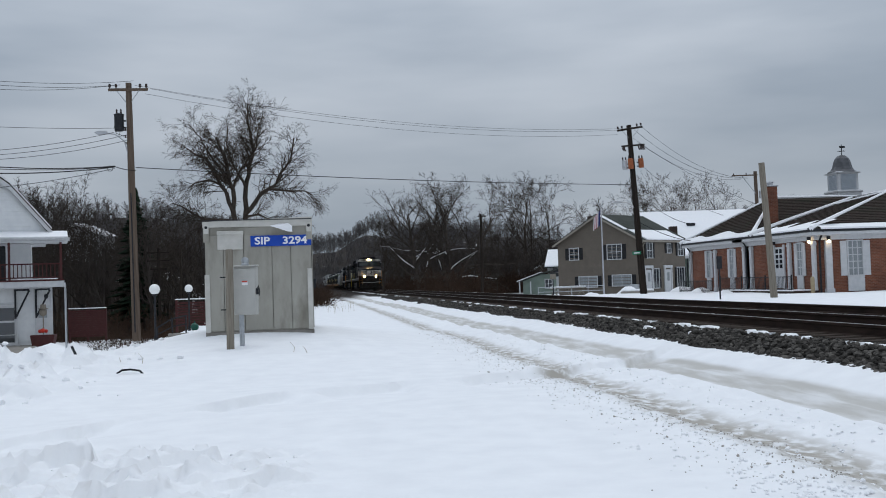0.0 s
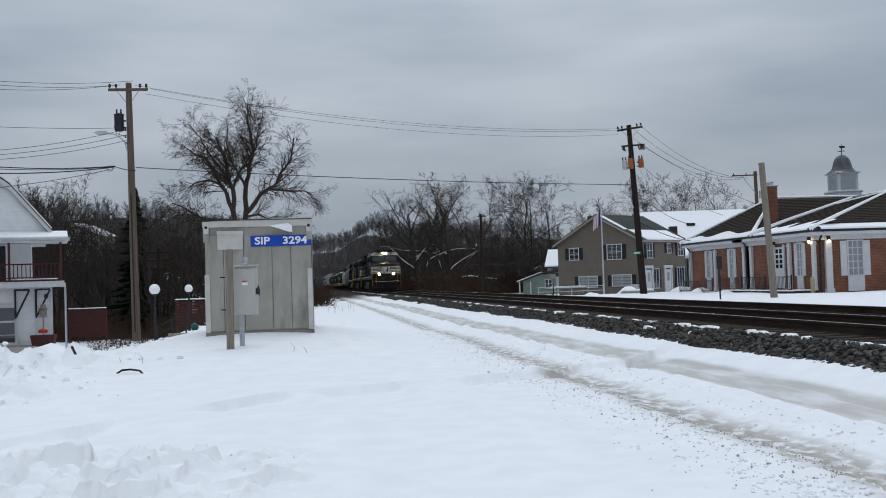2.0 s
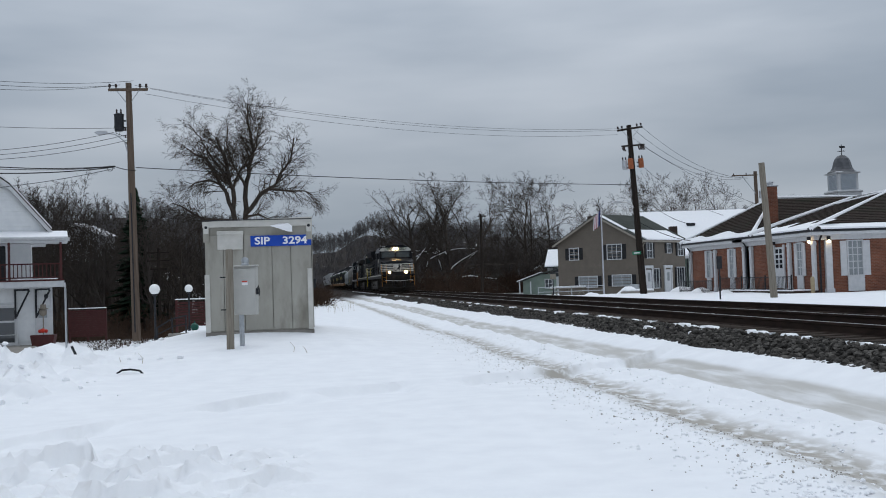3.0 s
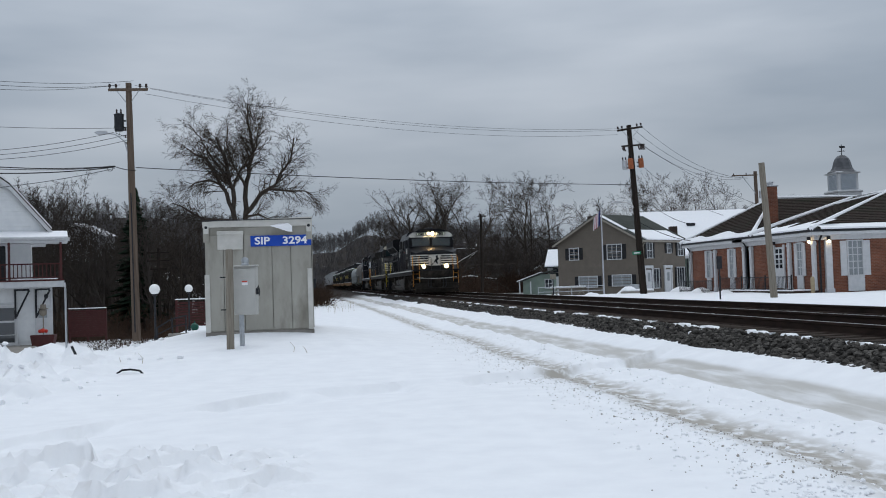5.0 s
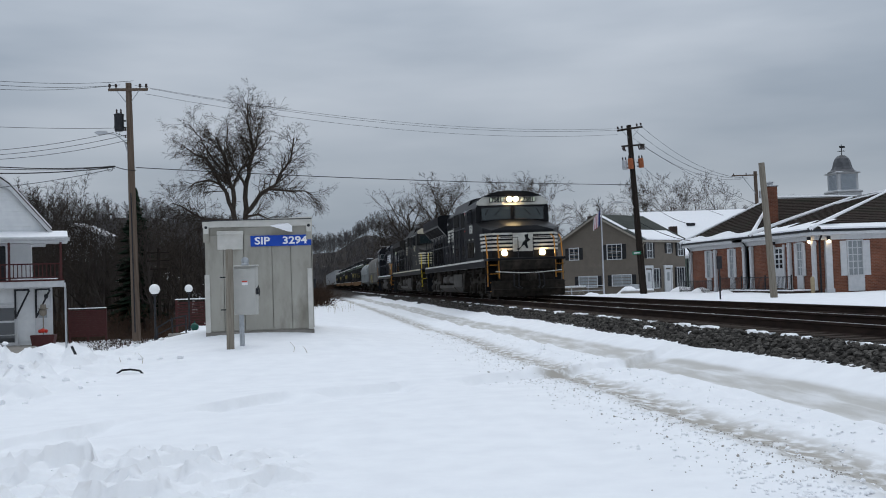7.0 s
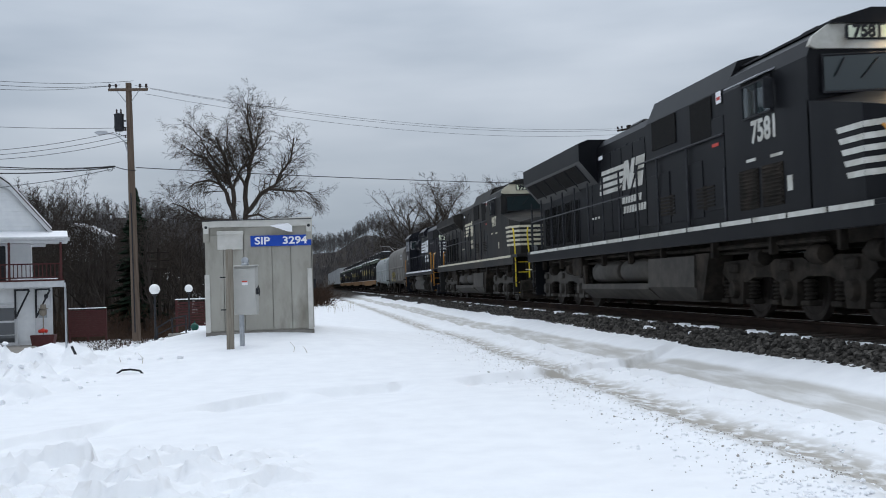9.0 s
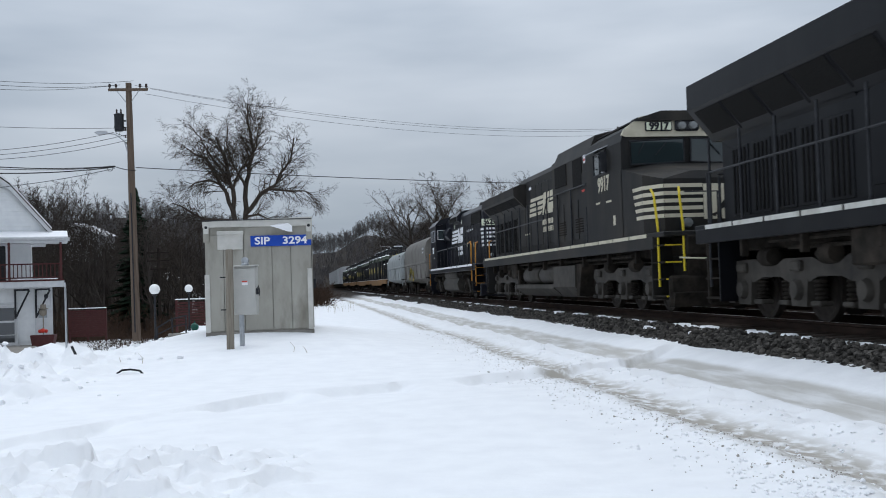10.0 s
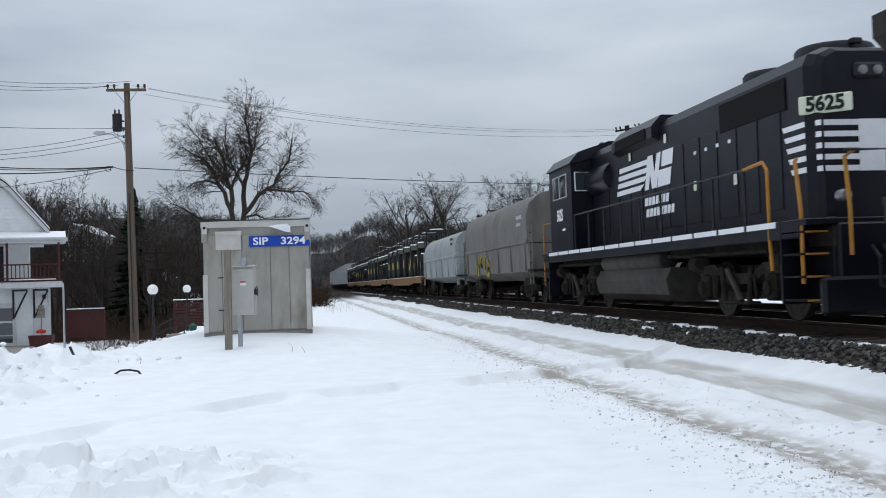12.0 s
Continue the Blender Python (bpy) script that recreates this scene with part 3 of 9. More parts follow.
def ballast_stones():
    """Loose angular stones on the shoulder and between the rails."""
    ico = [(0, 0, -1), (0.72, -0.53, -0.45), (-0.28, -0.85, -0.45), (-0.89, 0, -0.45), (-0.28, 0.85, -0.45), (0.72, 0.53, -0.45), (0.28, -0.85, 0.45), (-0.72, -0.53, 0.45),
           (-0.72, 0.53, 0.45), (0.28, 0.85, 0.45), (0.89, 0, 0.45), (0, 0, 1)]
    tri = [(0, 1, 2), (1, 0, 5), (0, 2, 3), (0, 3, 4), (0, 4, 5), (1, 5, 10), (2, 1, 6), (3, 2, 7), (4, 3, 8), (5, 4, 9), (1, 10, 6), (2, 6, 7), (3, 7, 8), (4, 8, 9), (5, 9, 10),
           (6, 10, 11), (7, 6, 11), (8, 7, 11), (9, 8, 11), (10, 9, 11)]
    rng = np.random.default_rng(5)
    n = 15000
    y = 5 + 75 * rng.random(n) ** 1.7
    lat = np.where(rng.random(n) < 0.85, -1.02 - 0.98 * rng.random(n), -0.6 + 3.6 * rng.random(n))
    z = np.interp(lat, [-2.3, -2.0, -1.5, 3.2], [-0.61, -0.45, -0.22, -0.20])
    size = rng.uniform(0.022, 0.05, n)
    base = np.array(ico)
    rot = rng.normal(size=(n, 3, 3))
    rot, _ = np.linalg.qr(rot)
    pts = np.einsum("nij,kj->nki", rot, base * 1.0) * (size[:, None, None] * rng.uniform(0.7, 1.3, (n, 12, 1)))
    pts[:, :, 2] *= 0.8
    pts += np.stack([lat, y, z + size * 0.35], 1)[:, None, :]
    faces = (np.array(tri)[None] + (np.arange(n) * 12)[:, None, None]).reshape(-1, 3)
    me = bpy.data.meshes.new("ballast_stones")
    me.from_pydata(pts.reshape(-1, 3).tolist(), [], faces.tolist())
    me.materials.append(STONE)
    ob = new("ballast_stones", me)
    ob.parent = railway
    tagged(ob, "loose dark angular ballast stones", kind="stuff")


ballast_stones()

# ---- signal hut and the things beside it ----
def signal_hut():
    hut = thing("signal_hut", pose(-1.03, 24.05, -0.30, 0, 0, 0.6), "bare aluminium railway signal hut with a blue sign", "signal hut")
    w, d, h = 2.40, 2.4, 2.64
    part("body", Shape().box((0, d / 2, h / 2), (w - 0.04, d - 0.04, h - 0.06), 0.01), ALU, hut)
    part("roof", Shape().prism([(-w / 2 - 0.03, h - 0.16), (w / 2 + 0.02, h - 0.16), (w / 2 + 0.02, h + 0.04), (-w / 2 - 0.03, h - 0.03)], -0.05, d + 0.05, 1), ALU_LIGHT, hut, "light aluminium roof edge")
    part("roof_lip", Shape().box((0, -0.055, h - 0.005), (w + 0.02, 0.03, 0.02), 0.004), METAL_DARK, hut)
    part("base_frame", Shape().box((0, d / 2, 0.05), (w + 0.02, d + 0.02, 0.14), 0.01), CONCRETE, hut)
    # front sheets with standing seams
    edges = [-1.19, -0.78, -0.33, 0.30, 0.72, 1.19]
    for a, b in zip(edges, edges[1:]):
        part("panel", Shape().box(((a + b) / 2, -0.005, 1.22), (b - a - 0.012, 0.03, 2.15), 0.004), ALU, hut)
    for x, hh in ((-1.15, 1.30), (1.14, 1.38)):
        part("corner_strip", Shape().box((x, -0.035, 0.12 + hh / 2), (0.11, 0.03, hh), 0.006), ALU_LIGHT, hut)
        part("corner_post", Shape().box((x, -0.03, h - 0.32), (0.14, 0.05, 0.34), 0.01), ALU, hut)
        part("lifting_lug", Shape().box((x, -0.06, h - 0.20), (0.11, 0.02, 0.2), 0.008), ALU_LIGHT, hut)
        part("lug_hole", Shape().lathe([(0.02, -0.072), (0.035, -0.07), (0.035, -0.06)], (x, 0, h - 0.16), 12, 1), METAL_DARK, hut)
    part("side_panel", Shape().box((w / 2 + 0.005, 0.6, 1.2), (0.02, 1.1, 2.1), 0.004), ALU, hut)
    part("side_panel", Shape().box((w / 2 + 0.005, 1.75, 1.2), (0.02, 1.1, 2.1), 0.004), ALU, hut)
    part("side_latch", Shape().box((w / 2 + 0.04, 0.15, 1.15), (0.07, 0.06, 0.22), 0.01), METAL_DARK, hut)
    part("hinge_mark", Shape().box((-0.81, -0.026, 1.35), (0.12, 0.012, 0.025), 0.003), METAL_DARK, hut)
    part("hinge_mark", Shape().box((-0.81, -0.026, 0.62), (0.12, 0.012, 0.025), 0.003), METAL_DARK, hut)
    part("vent_hood", Shape().box((-0.62, -0.06, 2.18), (0.57, 0.09, 0.42), 0.01).prism([(-0.02, 2.39), (-0.15, 2.37), (-0.15, 2.31), (-0.02, 2.31)], -0.91, -0.33, 0), ALU_LIGHT, hut, "pale sheet-metal vent hood")
    sign = part("sign_board", Shape().box((0.51, -0.045, 2.15), (1.36, 0.016, 0.245), 0.003), SIGN_BLUE, hut, "blue sign with white letters")
    letters("lettering", "SIP", 0.23, SIGN_WHITE, hut, pose(0.09, -0.056, 2.145, 90, 0, 0), 0.002, 0.006, 1.22)
    letters("lettering", "3294", 0.23, SIGN_WHITE, hut, pose(0.82, -0.056, 2.145, 90, 0, 0), 0.002, 0.006, 1.22)
    return hut


signal_hut()
snow_lump = Shape()
snow_lump.add([(-0.26, -0.10, 0.07), (-0.10, -0.13, 0.02), (0.12, -0.14, -0.06), (0.24, -0.12, -0.08), (0.24, -0.10, 0.05), (0.16, -0.10, 0.115), (-0.05, -0.11, 0.11),
               (-0.26, 0.0, 0.08), (-0.1, 0.0, 0.03), (0.12, 0.0, -0.05), (0.24, 0.0, -0.07), (0.24, 0.0, 0.06), (0.16, 0.0, 0.125), (-0.05, 0.0, 0.12)],
              [(6, 5, 4, 3, 2, 1, 0)] + [(i, (i + 1) % 7, 7 + (i + 1) % 7, 7 + i) for i in range(7)])
solid("snow_lump", snow_lump, SNOW_CAP, pose(-0.50, 23.98, 2.11), "lump of old snow hanging on the hut wall", "snow", smooth=False)

post = solid("wooden_post", Shape().box((0, 0, 1.05), (0.145, 0.10, 2.30), 0.012), POST_WOOD, pose(-1.555, 21.9, -0.60, 0, 0.6, -6), "weathered square wooden post standing in snow", "post")


def meter_box():
    m = thing("electrical_box", pose(-1.24, 22.15, -0.62, 0, 0, -7.6), "grey steel electrical cabinet on a metal conduit", "electrical box")
    part("cabinet", Shape().box((0, 0.1, 1.36), (0.47, 0.24, 1.0), 0.012), BOX_GREY, m)
    part("door", Shape().box((-0.005, -0.03, 1.345), (0.455, 0.025, 0.96), 0.01), BOX_GREY, m)
    part("drip_cap", Shape().prism([(-0.06, 1.86), (0.24, 1.88), (0.24, 1.90), (-0.07, 1.88)], -0.25, 0.25, 0), BOX_GREY, m)
    part("padlock", Shape().box((0.255, -0.03, 1.34), (0.05, 0.05, 0.13), 0.01).tube([(0.25, -0.03, 1.40), (0.28, -0.05, 1.46), (0.30, -0.03, 1.36), (0.29, -0.03, 1.25)], 0.012, 6), METAL_DARK, m)
    part("conduit", Shape().tube([(-0.11, 0.1, -0.1), (-0.11, 0.1, 0.86)], 0.052, 12), GALV, m)
    part("hub", Shape().lathe([(0.085, 1.88), (0.085, 1.92), (0.06, 1.94), (0.055, 1.97)], (-0.01, 0.1, 0), 14).lathe([(0.02, 0.04), (0.075, 0.05), (0.075, 0.15), (0.02, 0.16)], (-0.01, 0, 1.985), 14, 1), GALV, m)
    part("warning_label", Shape().box((0.0, -0.046, 1.52), (0.12, 0.004, 0.085)), SIGN_WHITE, m)
    part("warning_label", Shape().box((0.0, -0.05, 1.55), (0.115, 0.004, 0.03)), SIGN_RED, m)
    return m


meter_box()


def garden_lamp(x, y, z, h, r):
    l = thing("garden_lamp", pose(x, y, z), "white globe lamp on a thin dark post", "garden lamp", "globe lamps by the yard")
    part("post", Shape().tube([(0, 0, -0.2), (0, 0, h - r * 1.6)], 0.035, 8).lathe([(0.07, 0), (0.05, 0.25)], n=10), METAL_DARK, l)
    part("collar", Shape().lathe([(0.04, h - r * 1.9), (0.09, h - r * 1.7), (0.09, h - r * 1.4)], n=12), METAL_DARK, l)
    part("globe", Shape().ball((0, 0, h - r * 0.6), r, 18), GLOBE, l, "opaque white globe", True)


garden_lamp(-5.15, 37.05, -0.98, 1.95, 0.185)
garden_lamp(-4.98, 46.1, -0.95, 1.92, 0.175)


def slat_fence(x0, y0, x1, y1, z, h, n, gap):
    a, b = Vector((x0, y0, 0)), Vector((x1, y1, 0))
    length = (b - a).length
    f = thing("slat_fence", pose(x0, y0, z, 0, 0, math.degrees(math.atan2(b.y - a.y, b.x - a.x))), "maroon-stained board fence with snow on its top", "fence", "maroon fences")
    for i in range(n):
        part("slat", Shape().box((length / 2, 0, 0.12 + i * (h - 0.15) / n), (length, 0.03, (h - 0.15) / n - gap), 0.005), MAROON, f)
    for x in (0.05, length / 2, length - 0.05):
        part("fence_post", Shape().box((x, 0.05, h / 2 - 0.1), (0.1, 0.1, h + 0.2), 0.01), MAROON, f)
    part("snow_cap", Shape().box((length / 2, 0.02, h + 0.02), (length, 0.1, 0.05), 0.02), SNOW_CAP, f)


slat_fence(-13.5, 62.3, -11.35, 62.1, -1.75, 1.68, 13, 0.015)
slat_fence(-6.2, 51.4, -3.2, 51.0, -1.0, 1.35, 9, 0.05)


def yard_bits():
    s = thing("street_sign", pose(-6.38, 29.15, -1.05), "grey metal sign seen nearly edge-on, on a thin post", "sign")
    part("post", Shape().box((0, 0, 0.95), (0.05, 0.03, 2.1), 0.005), GALV, s)
    p = part("plate", Shape().box((0, 0, 0), (0.45, 0.006, 1.4), 0.002), LAMP_GREY, s)
    p.matrix_basis = pose(0.0, -0.02, 1.45, 0, 0, 98)
    solid("black_hose", Shape().tube([(-0.30, 0, -0.16), (-0.22, 0, -0.02), (-0.1, 0, 0.055), (0.05, 0.0, 0.06), (0.2, 0, 0.03), (0.30, 0, -0.08)], 0.018, 8), CABLE,
          pose(-3.16, 19.2, ground_z(-3.16, 19.2) + 0.02, 0, 0, 5), "bent black hose sticking out of snow", "hose")
    solid("stake", Shape().box((0, 0, 0.2), (0.045, 0.045, 0.75), 0.01), METAL_DARK, pose(-4.14, 20.4, ground_z(-4.14, 20.4) - 0.18, 0, -24, 0), "thin black stake leaning in the snow", "stake")
    g = thing("gazing_globe", pose(-4.55, 44.0, -0.95), "dark green glazed globe on the ground", "ornament")
    part("ball", Shape().ball((0, 0, 0.22), 0.17, 16), GREEN_GLAZE, g, smooth=True)
    part("finial", Shape().lathe([(0.05, 0.37), (0.03, 0.43), (0.01, 0.47)], n=8), GREEN_GLAZE, g)
    r = thing("iron_rail", pose(-4.95, 40.0, -1.0), "black iron step railing on a concrete block", "railing")
    part("top_rail", Shape().tube([(-0.6, 0, 0.4), (0.0, 0, 0.75), (0.55, 0, 0.85)], 0.03, 6), METAL_DARK, r)
    part("mid_rail", Shape().tube([(-0.6, 0, 0.15), (0.0, 0, 0.45), (0.55, 0, 0.55)], 0.025, 6), METAL_DARK, r)
    for x, z in ((-0.55, 0.45), (0.0, 0.78), (0.5, 0.88)):
        part("rail_post", Shape().tube([(x, 0, -0.2), (x, 0, z)], 0.03, 6), METAL_DARK, r)
    part("block", Shape().box((0.3, 0.1, 0.05), (0.9, 0.4, 0.3), 0.02), CONCRETE, r)


yard_bits()


# ---- poles and wires ----
def pole_top(p, h, arm_len, arm_z, tilt, mat):
    arm = part("crossarm", Shape().box((0, 0, 0), (arm_len, 0.10, 0.12), 0.012), mat, p)
    arm.matrix_basis = pose(0, -0.17, arm_z, 0, 0, 0) @ pose(0, 0, 0, 0, tilt[0], tilt[1])
    for k in (-0.46, -0.3, 0.3, 0.46):
        ins = part("insulator", Shape().lathe([(0.025, 0.05), (0.03, 0.10), (0.065, 0.12), (0.05, 0.17), (0.065, 0.19), (0.04, 0.25)], n=10), CERAMIC, arm, smooth=True)
        ins.matrix_basis = pose(k * arm_len, 0, 0.01)
    for sx in (-1, 1):
        part("arm_brace", Shape().tube([(sx * 0.12, -0.16, arm_z - 0.55), (sx * arm_len * 0.28, -0.2, arm_z - 0.05)], 0.018, 5), GALV, p)


def transformer(p, x, y, z, h, r, mat):
    t = part("transformer", Shape().lathe([(r * 0.9, 0), (r, 0.03), (r, h - 0.04), (r * 1.08, h - 0.03), (r * 1.06, h), (r * 0.5, h + 0.05)], n=16), mat, p, smooth=True)
    t.matrix_basis = pose(x, y, z)
    for k in (-0.09, 0.09):
        part("bushing", Shape().lathe([(0.03, h), (0.05, h + 0.08), (0.03, h + 0.12), (0.05, h + 0.16), (0.02, h + 0.24)], (k, 0, 0), 8), CERAMIC, t, smooth=True)
    for k in (0.6, 0.2):
        part("bracket", Shape().box((r if x < 0 else -r, 0, h * k), (0.2, 0.08, 0.06), 0.01), METAL_DARK, t)


def street_arm(p, z, reach, way, rise):
    part("lamp_arm", Shape().tube([(way * 0.1, -0.05, z), (way * reach * 0.2, -0.08, z + rise * 0.62), (way * reach * 0.5, -0.12, z + rise * 0.93), (way * reach * 0.8, -0.15, z + rise)], 0.03, 8), LAMP_GREY, p)
    part("lamp_head", Shape().prism([(way * reach * 0.74, z + rise - 0.05), (way * reach * 0.78, z + rise + 0.08), (way * reach * 1.05, z + rise + 0.10), (way * reach * 1.2, z + rise + 0.02), (way * reach * 1.1, z + rise - 0.06)], -0.27, -0.03, 1), LAMP_GREY, p)


def left_pole():
    p = thing("utility_pole", pose(-7.5, 48.0, -1.0, 0, -0.5, 0), "brown wooden utility pole with transformer and street lamp", "utility pole", "utility poles")
    part("shaft", Shape().tube([(0, 0, -0.4), (0, 0, 5), (0, 0, 11.15)], [0.19, 0.165, 0.13], 12), POLE_WOOD, p, smooth=True)
    pole_top(p, 11.1, 1.72, 10.82, (0, 2), POLE_WOOD)
    transformer(p, -0.46, 0, 9.0, 0.75, 0.21, METAL_DARK)
    street_arm(p, 7.95, 1.25, -1, 0.95)
    for z in (8.45, 8.75, 9.05):
        part("insulator", Shape().lathe([(0.03, -0.06), (0.05, -0.03), (0.03, 0), (0.05, 0.03), (0.03, 0.06)], (-0.2, 0, z), 8), CERAMIC, p, smooth=True)
    part("drop_wire", Shape().tube([(-0.5, 0, 9.6), (-0.68, 0, 9.2), (-0.6, 0, 8.9), (-0.25, 0, 8.75)], 0.012, 5), CABLE, p)
    part("drop_wire", Shape().tube([(-0.42, 0, 9.0), (-0.5, 0, 8.75), (-0.2, 0, 8.45)], 0.012, 5), CABLE, p)
    part("cable_coil", Shape().tube([(-0.9 + 0.12 * math.cos(a * 0.7), -0.1, 7.32 + 0.12 * math.sin(a * 0.7)) for a in range(10)], 0.015, 5), CABLE, p)
    part("conduit", Shape().tube([(-0.02, -0.2, 0), (-0.02, -0.17, 6.2)], 0.03, 6), METAL_DARK, p)


def right_pole():
    p = thing("utility_pole", pose(21.15, 63.8, -0.75, 0, -3.0, 0), "black tarred utility pole with rusty transformer cans", "utility pole", "utility poles")
    part("shaft", Shape().tube([(0, 0, -0.4), (0, 0, 5), (0, 0, 11.1)], [0.24, 0.20, 0.15], 12), POLE_DARK, p, smooth=True)
    pole_top(p, 11, 2.0, 10.85, (-7, 20), POLE_DARK)
    arm = part("crossarm", Shape().box((0, 0, 0), (1.8, 0.1, 0.1), 0.012), POLE_DARK, p)
    arm.matrix_basis = pose(0.1, -0.2, 9.78, 0, -3, 20)
    for k in (-0.8, -0.68, 0.45, 0.6, 0.72, 0.84):
        c = part("cutout", Shape().tube([(0, 0, -0.02), (-0.06, -0.05, -0.2), (0.03, -0.05, -0.33)], [0.05, 0.045, 0.03], 6), CERAMIC, arm)
        c.matrix_basis = pose(k, 0, 0)
    transformer(p, -0.52, -0.1, 8.30, 0.55, 0.16, LAMP_GREY)
    transformer(p, -0.18, -0.28, 8.30, 0.62, 0.17, RUST_CAN)
    transformer(p, 0.55, -0.1, 8.35, 0.55, 0.17, RUST_CAN)
    street_arm(p, 5.75, 1.3, -1, 0.5)
    sign = part("street_name_sign", Shape().box((-0.3, -0.26, 3.0), (0.55, 0.02, 0.2), 0.004), STREET_GREEN, p, "green street-name sign")
    part("lettering_bar", Shape().box((-0.3, -0.275, 3.0), (0.36, 0.006, 0.07)), SIGN_WHITE, sign)
    part("drop_wire", Shape().tube([(-0.1, -0.3, 8.3), (-0.35, -0.3, 7.6), (-0.25, -0.3, 6.9), (-0.35, -0.3, 6.2)], 0.02, 5), CABLE, p)


def plain_pole(x, y, z, h, r, lean, mat, words, arm=None):
    p = thing("utility_pole", pose(x, y, z, 0, lean, 0), words, "utility pole", "utility poles")
    part("shaft", Shape().tube([(0, 0, -0.4), (0, 0, h)], [r, r * 0.8], 10), mat, p, smooth=True)
    if arm:
        for a, b, zz in arm:
            part("crossarm", Shape().box(((a + b) / 2, -r, zz), (b - a, 0.08, 0.1), 0.01), mat, p)
            for k in (a + 0.1, (a + b) / 2 + 0.1):
                part("insulator", Shape().lathe([(0.03, 0), (0.05, 0.06), (0.02, 0.16)], (k, -r, zz + 0.04), 8), CERAMIC, p)
    return p


left_pole()
right_pole()
plain_pole(-10.5, 78, -2.2, 6.1, 0.13, 0, POLE_DARK, "distant dark utility pole with several crossarms", [(-0.8, 0.8, 5.8), (-0.8, 0.8, 5.2), (-0.6, 0.6, 4.6)])
plain_pole(14.25, 83.9, -0.7, 6.9, 0.12, 0.6, POLE_DARK, "thin bare wooden pole behind the tracks", [(-0.25, 0.4, 6.75)])
plain_pole(20.0, 42.8, -0.75, 6.25, 0.16, -3.2, POST_WOOD, "weathered grey wooden pole with no wires", None)
p3 = plain_pole(34.5, 76.0, 0.2, 8.3, 0.16, -1.0, POLE_WOOD, "brown utility pole with a one-sided crossarm behind brick building", [(-1.9, 0.1, 8.0)])
part("arm_brace", Shape().tube([(-0.1, -0.1, 6.6), (-1.1, -0.1, 7.95)], 0.03, 5), GALV, p3)
part("can", Shape().lathe([(0.12, 6.2), (0.13, 6.25), (0.13, 6.75), (0.05, 6.8)], (0.35, 0, 0), 10), LAMP_GREY, p3)
sp = thing("track_sign", pose(17.68, 43.1, -0.8), "dark back of a small sign on a steel post", "sign", "signs by the line")
part("post", Shape().box((0, 0, 1.1), (0.06, 0.05, 2.4), 0.008), METAL_DARK, sp)
part("plate", Shape().box((0, -0.04, 2.05), (0.24, 0.012, 0.55), 0.004), METAL_DARK, sp)
sp = thing("track_sign", pose(20.4, 85.0, -0.8), "brown square sign on a dark post", "sign", "signs by the line")
part("post", Shape().box((0, 0, 0.9), (0.09, 0.07, 2.2), 0.008), METAL_DARK, sp)
part("plate", Shape().box((0, -0.05, 1.75), (0.5, 0.03, 0.42), 0.004), POST_WOOD, sp)


def wires():
    lp, rp = Vector((-7.42, 47.75, 0)), Vector((20.55, 63.6, 0))

    def wire(a, b, drop, r=0.012):
        solid("overhead_wire", Shape().tube(sag(a, b, drop, 14), r, 4, False), CABLE, pose(0, 0, 0), "thin dark overhead wire between poles", "wire", "overhead wires")
    for dx, z0, z1, dxr in ((0.55, 9.62, 9.72, -0.75), (0.8, 9.84, 10.02, -0.35), (0.12, 10.0, 10.12, 0.1)):
        wire((lp.x + dx, lp.y, z0), (rp.x + dxr, rp.y, z1), 0.75, 0.007)
    wire((lp.x + 0.1, lp.y, 6.32), (rp.x - 0.1, rp.y, 6.55), 0.16, 0.018)
    for dx, z0, end in ((-0.75, 10.0, (-11.4, 39.62, 8.35)), (-0.5, 10.02, (-11.4, 39.62, 8.52)), (0.1, 10.2, (-11.39, 39.61, 8.66))):
        wire((lp.x + dx, lp.y, z0), end, 0.12, 0.008)
    wire((lp.x - 0.2, lp.y, 8.1), (-11.44, 39.67, 6.98), 0.05, 0.009)
    for z0, end in ((8.05, (-13.28, 45.97, 6.91)), (7.8, (-13.28, 45.98, 6.72)), (7.55, (-13.29, 45.99, 6.53))):
        wire((lp.x - 0.2, lp.y, z0), end, 0.15, 0.010)
    for z0, end, r in ((6.4, (-11.48, 39.72, 5.54), 0.02), (6.38, (-11.48, 39.73, 5.46), 0.014), (6.36, (-11.49, 39.73, 5.28), 0.022), (6.3, (-13.32, 46.03, 5.32), 0.012)):
        wire((lp.x - 0.8, lp.y, z0), end, 0.1, r)
    wire((lp.x - 0.8, lp.y, 6.38), (lp.x + 0.1, lp.y, 6.2), 0.05, 0.016)
    for z0, dx, z1 in ((10.2, 0.8, 8.0), (10.0, 0.3, 8.0), (9.5, 0.2, 7.9)):
        wire((rp.x + dx, rp.y, z0), (33.0 + dx, 76.1, z1), 0.8)
    wire((rp.x + 0.5, rp.y, 9.2), (31.0, 62.0, 4.0), 0.5, 0.01)
    wire((rp.x, rp.y, 8.4), (27.5, 66.0, 4.6), 0.5, 0.01)
    wire((rp.x + 0.2, rp.y, 6.2), (27.5, 72.0, 4.4), 0.4, 0.018)
    wire((rp.x + 0.2, rp.y, 4.3), (25.6, 65.5, 2.9), 0.3, 0.02)


wires()

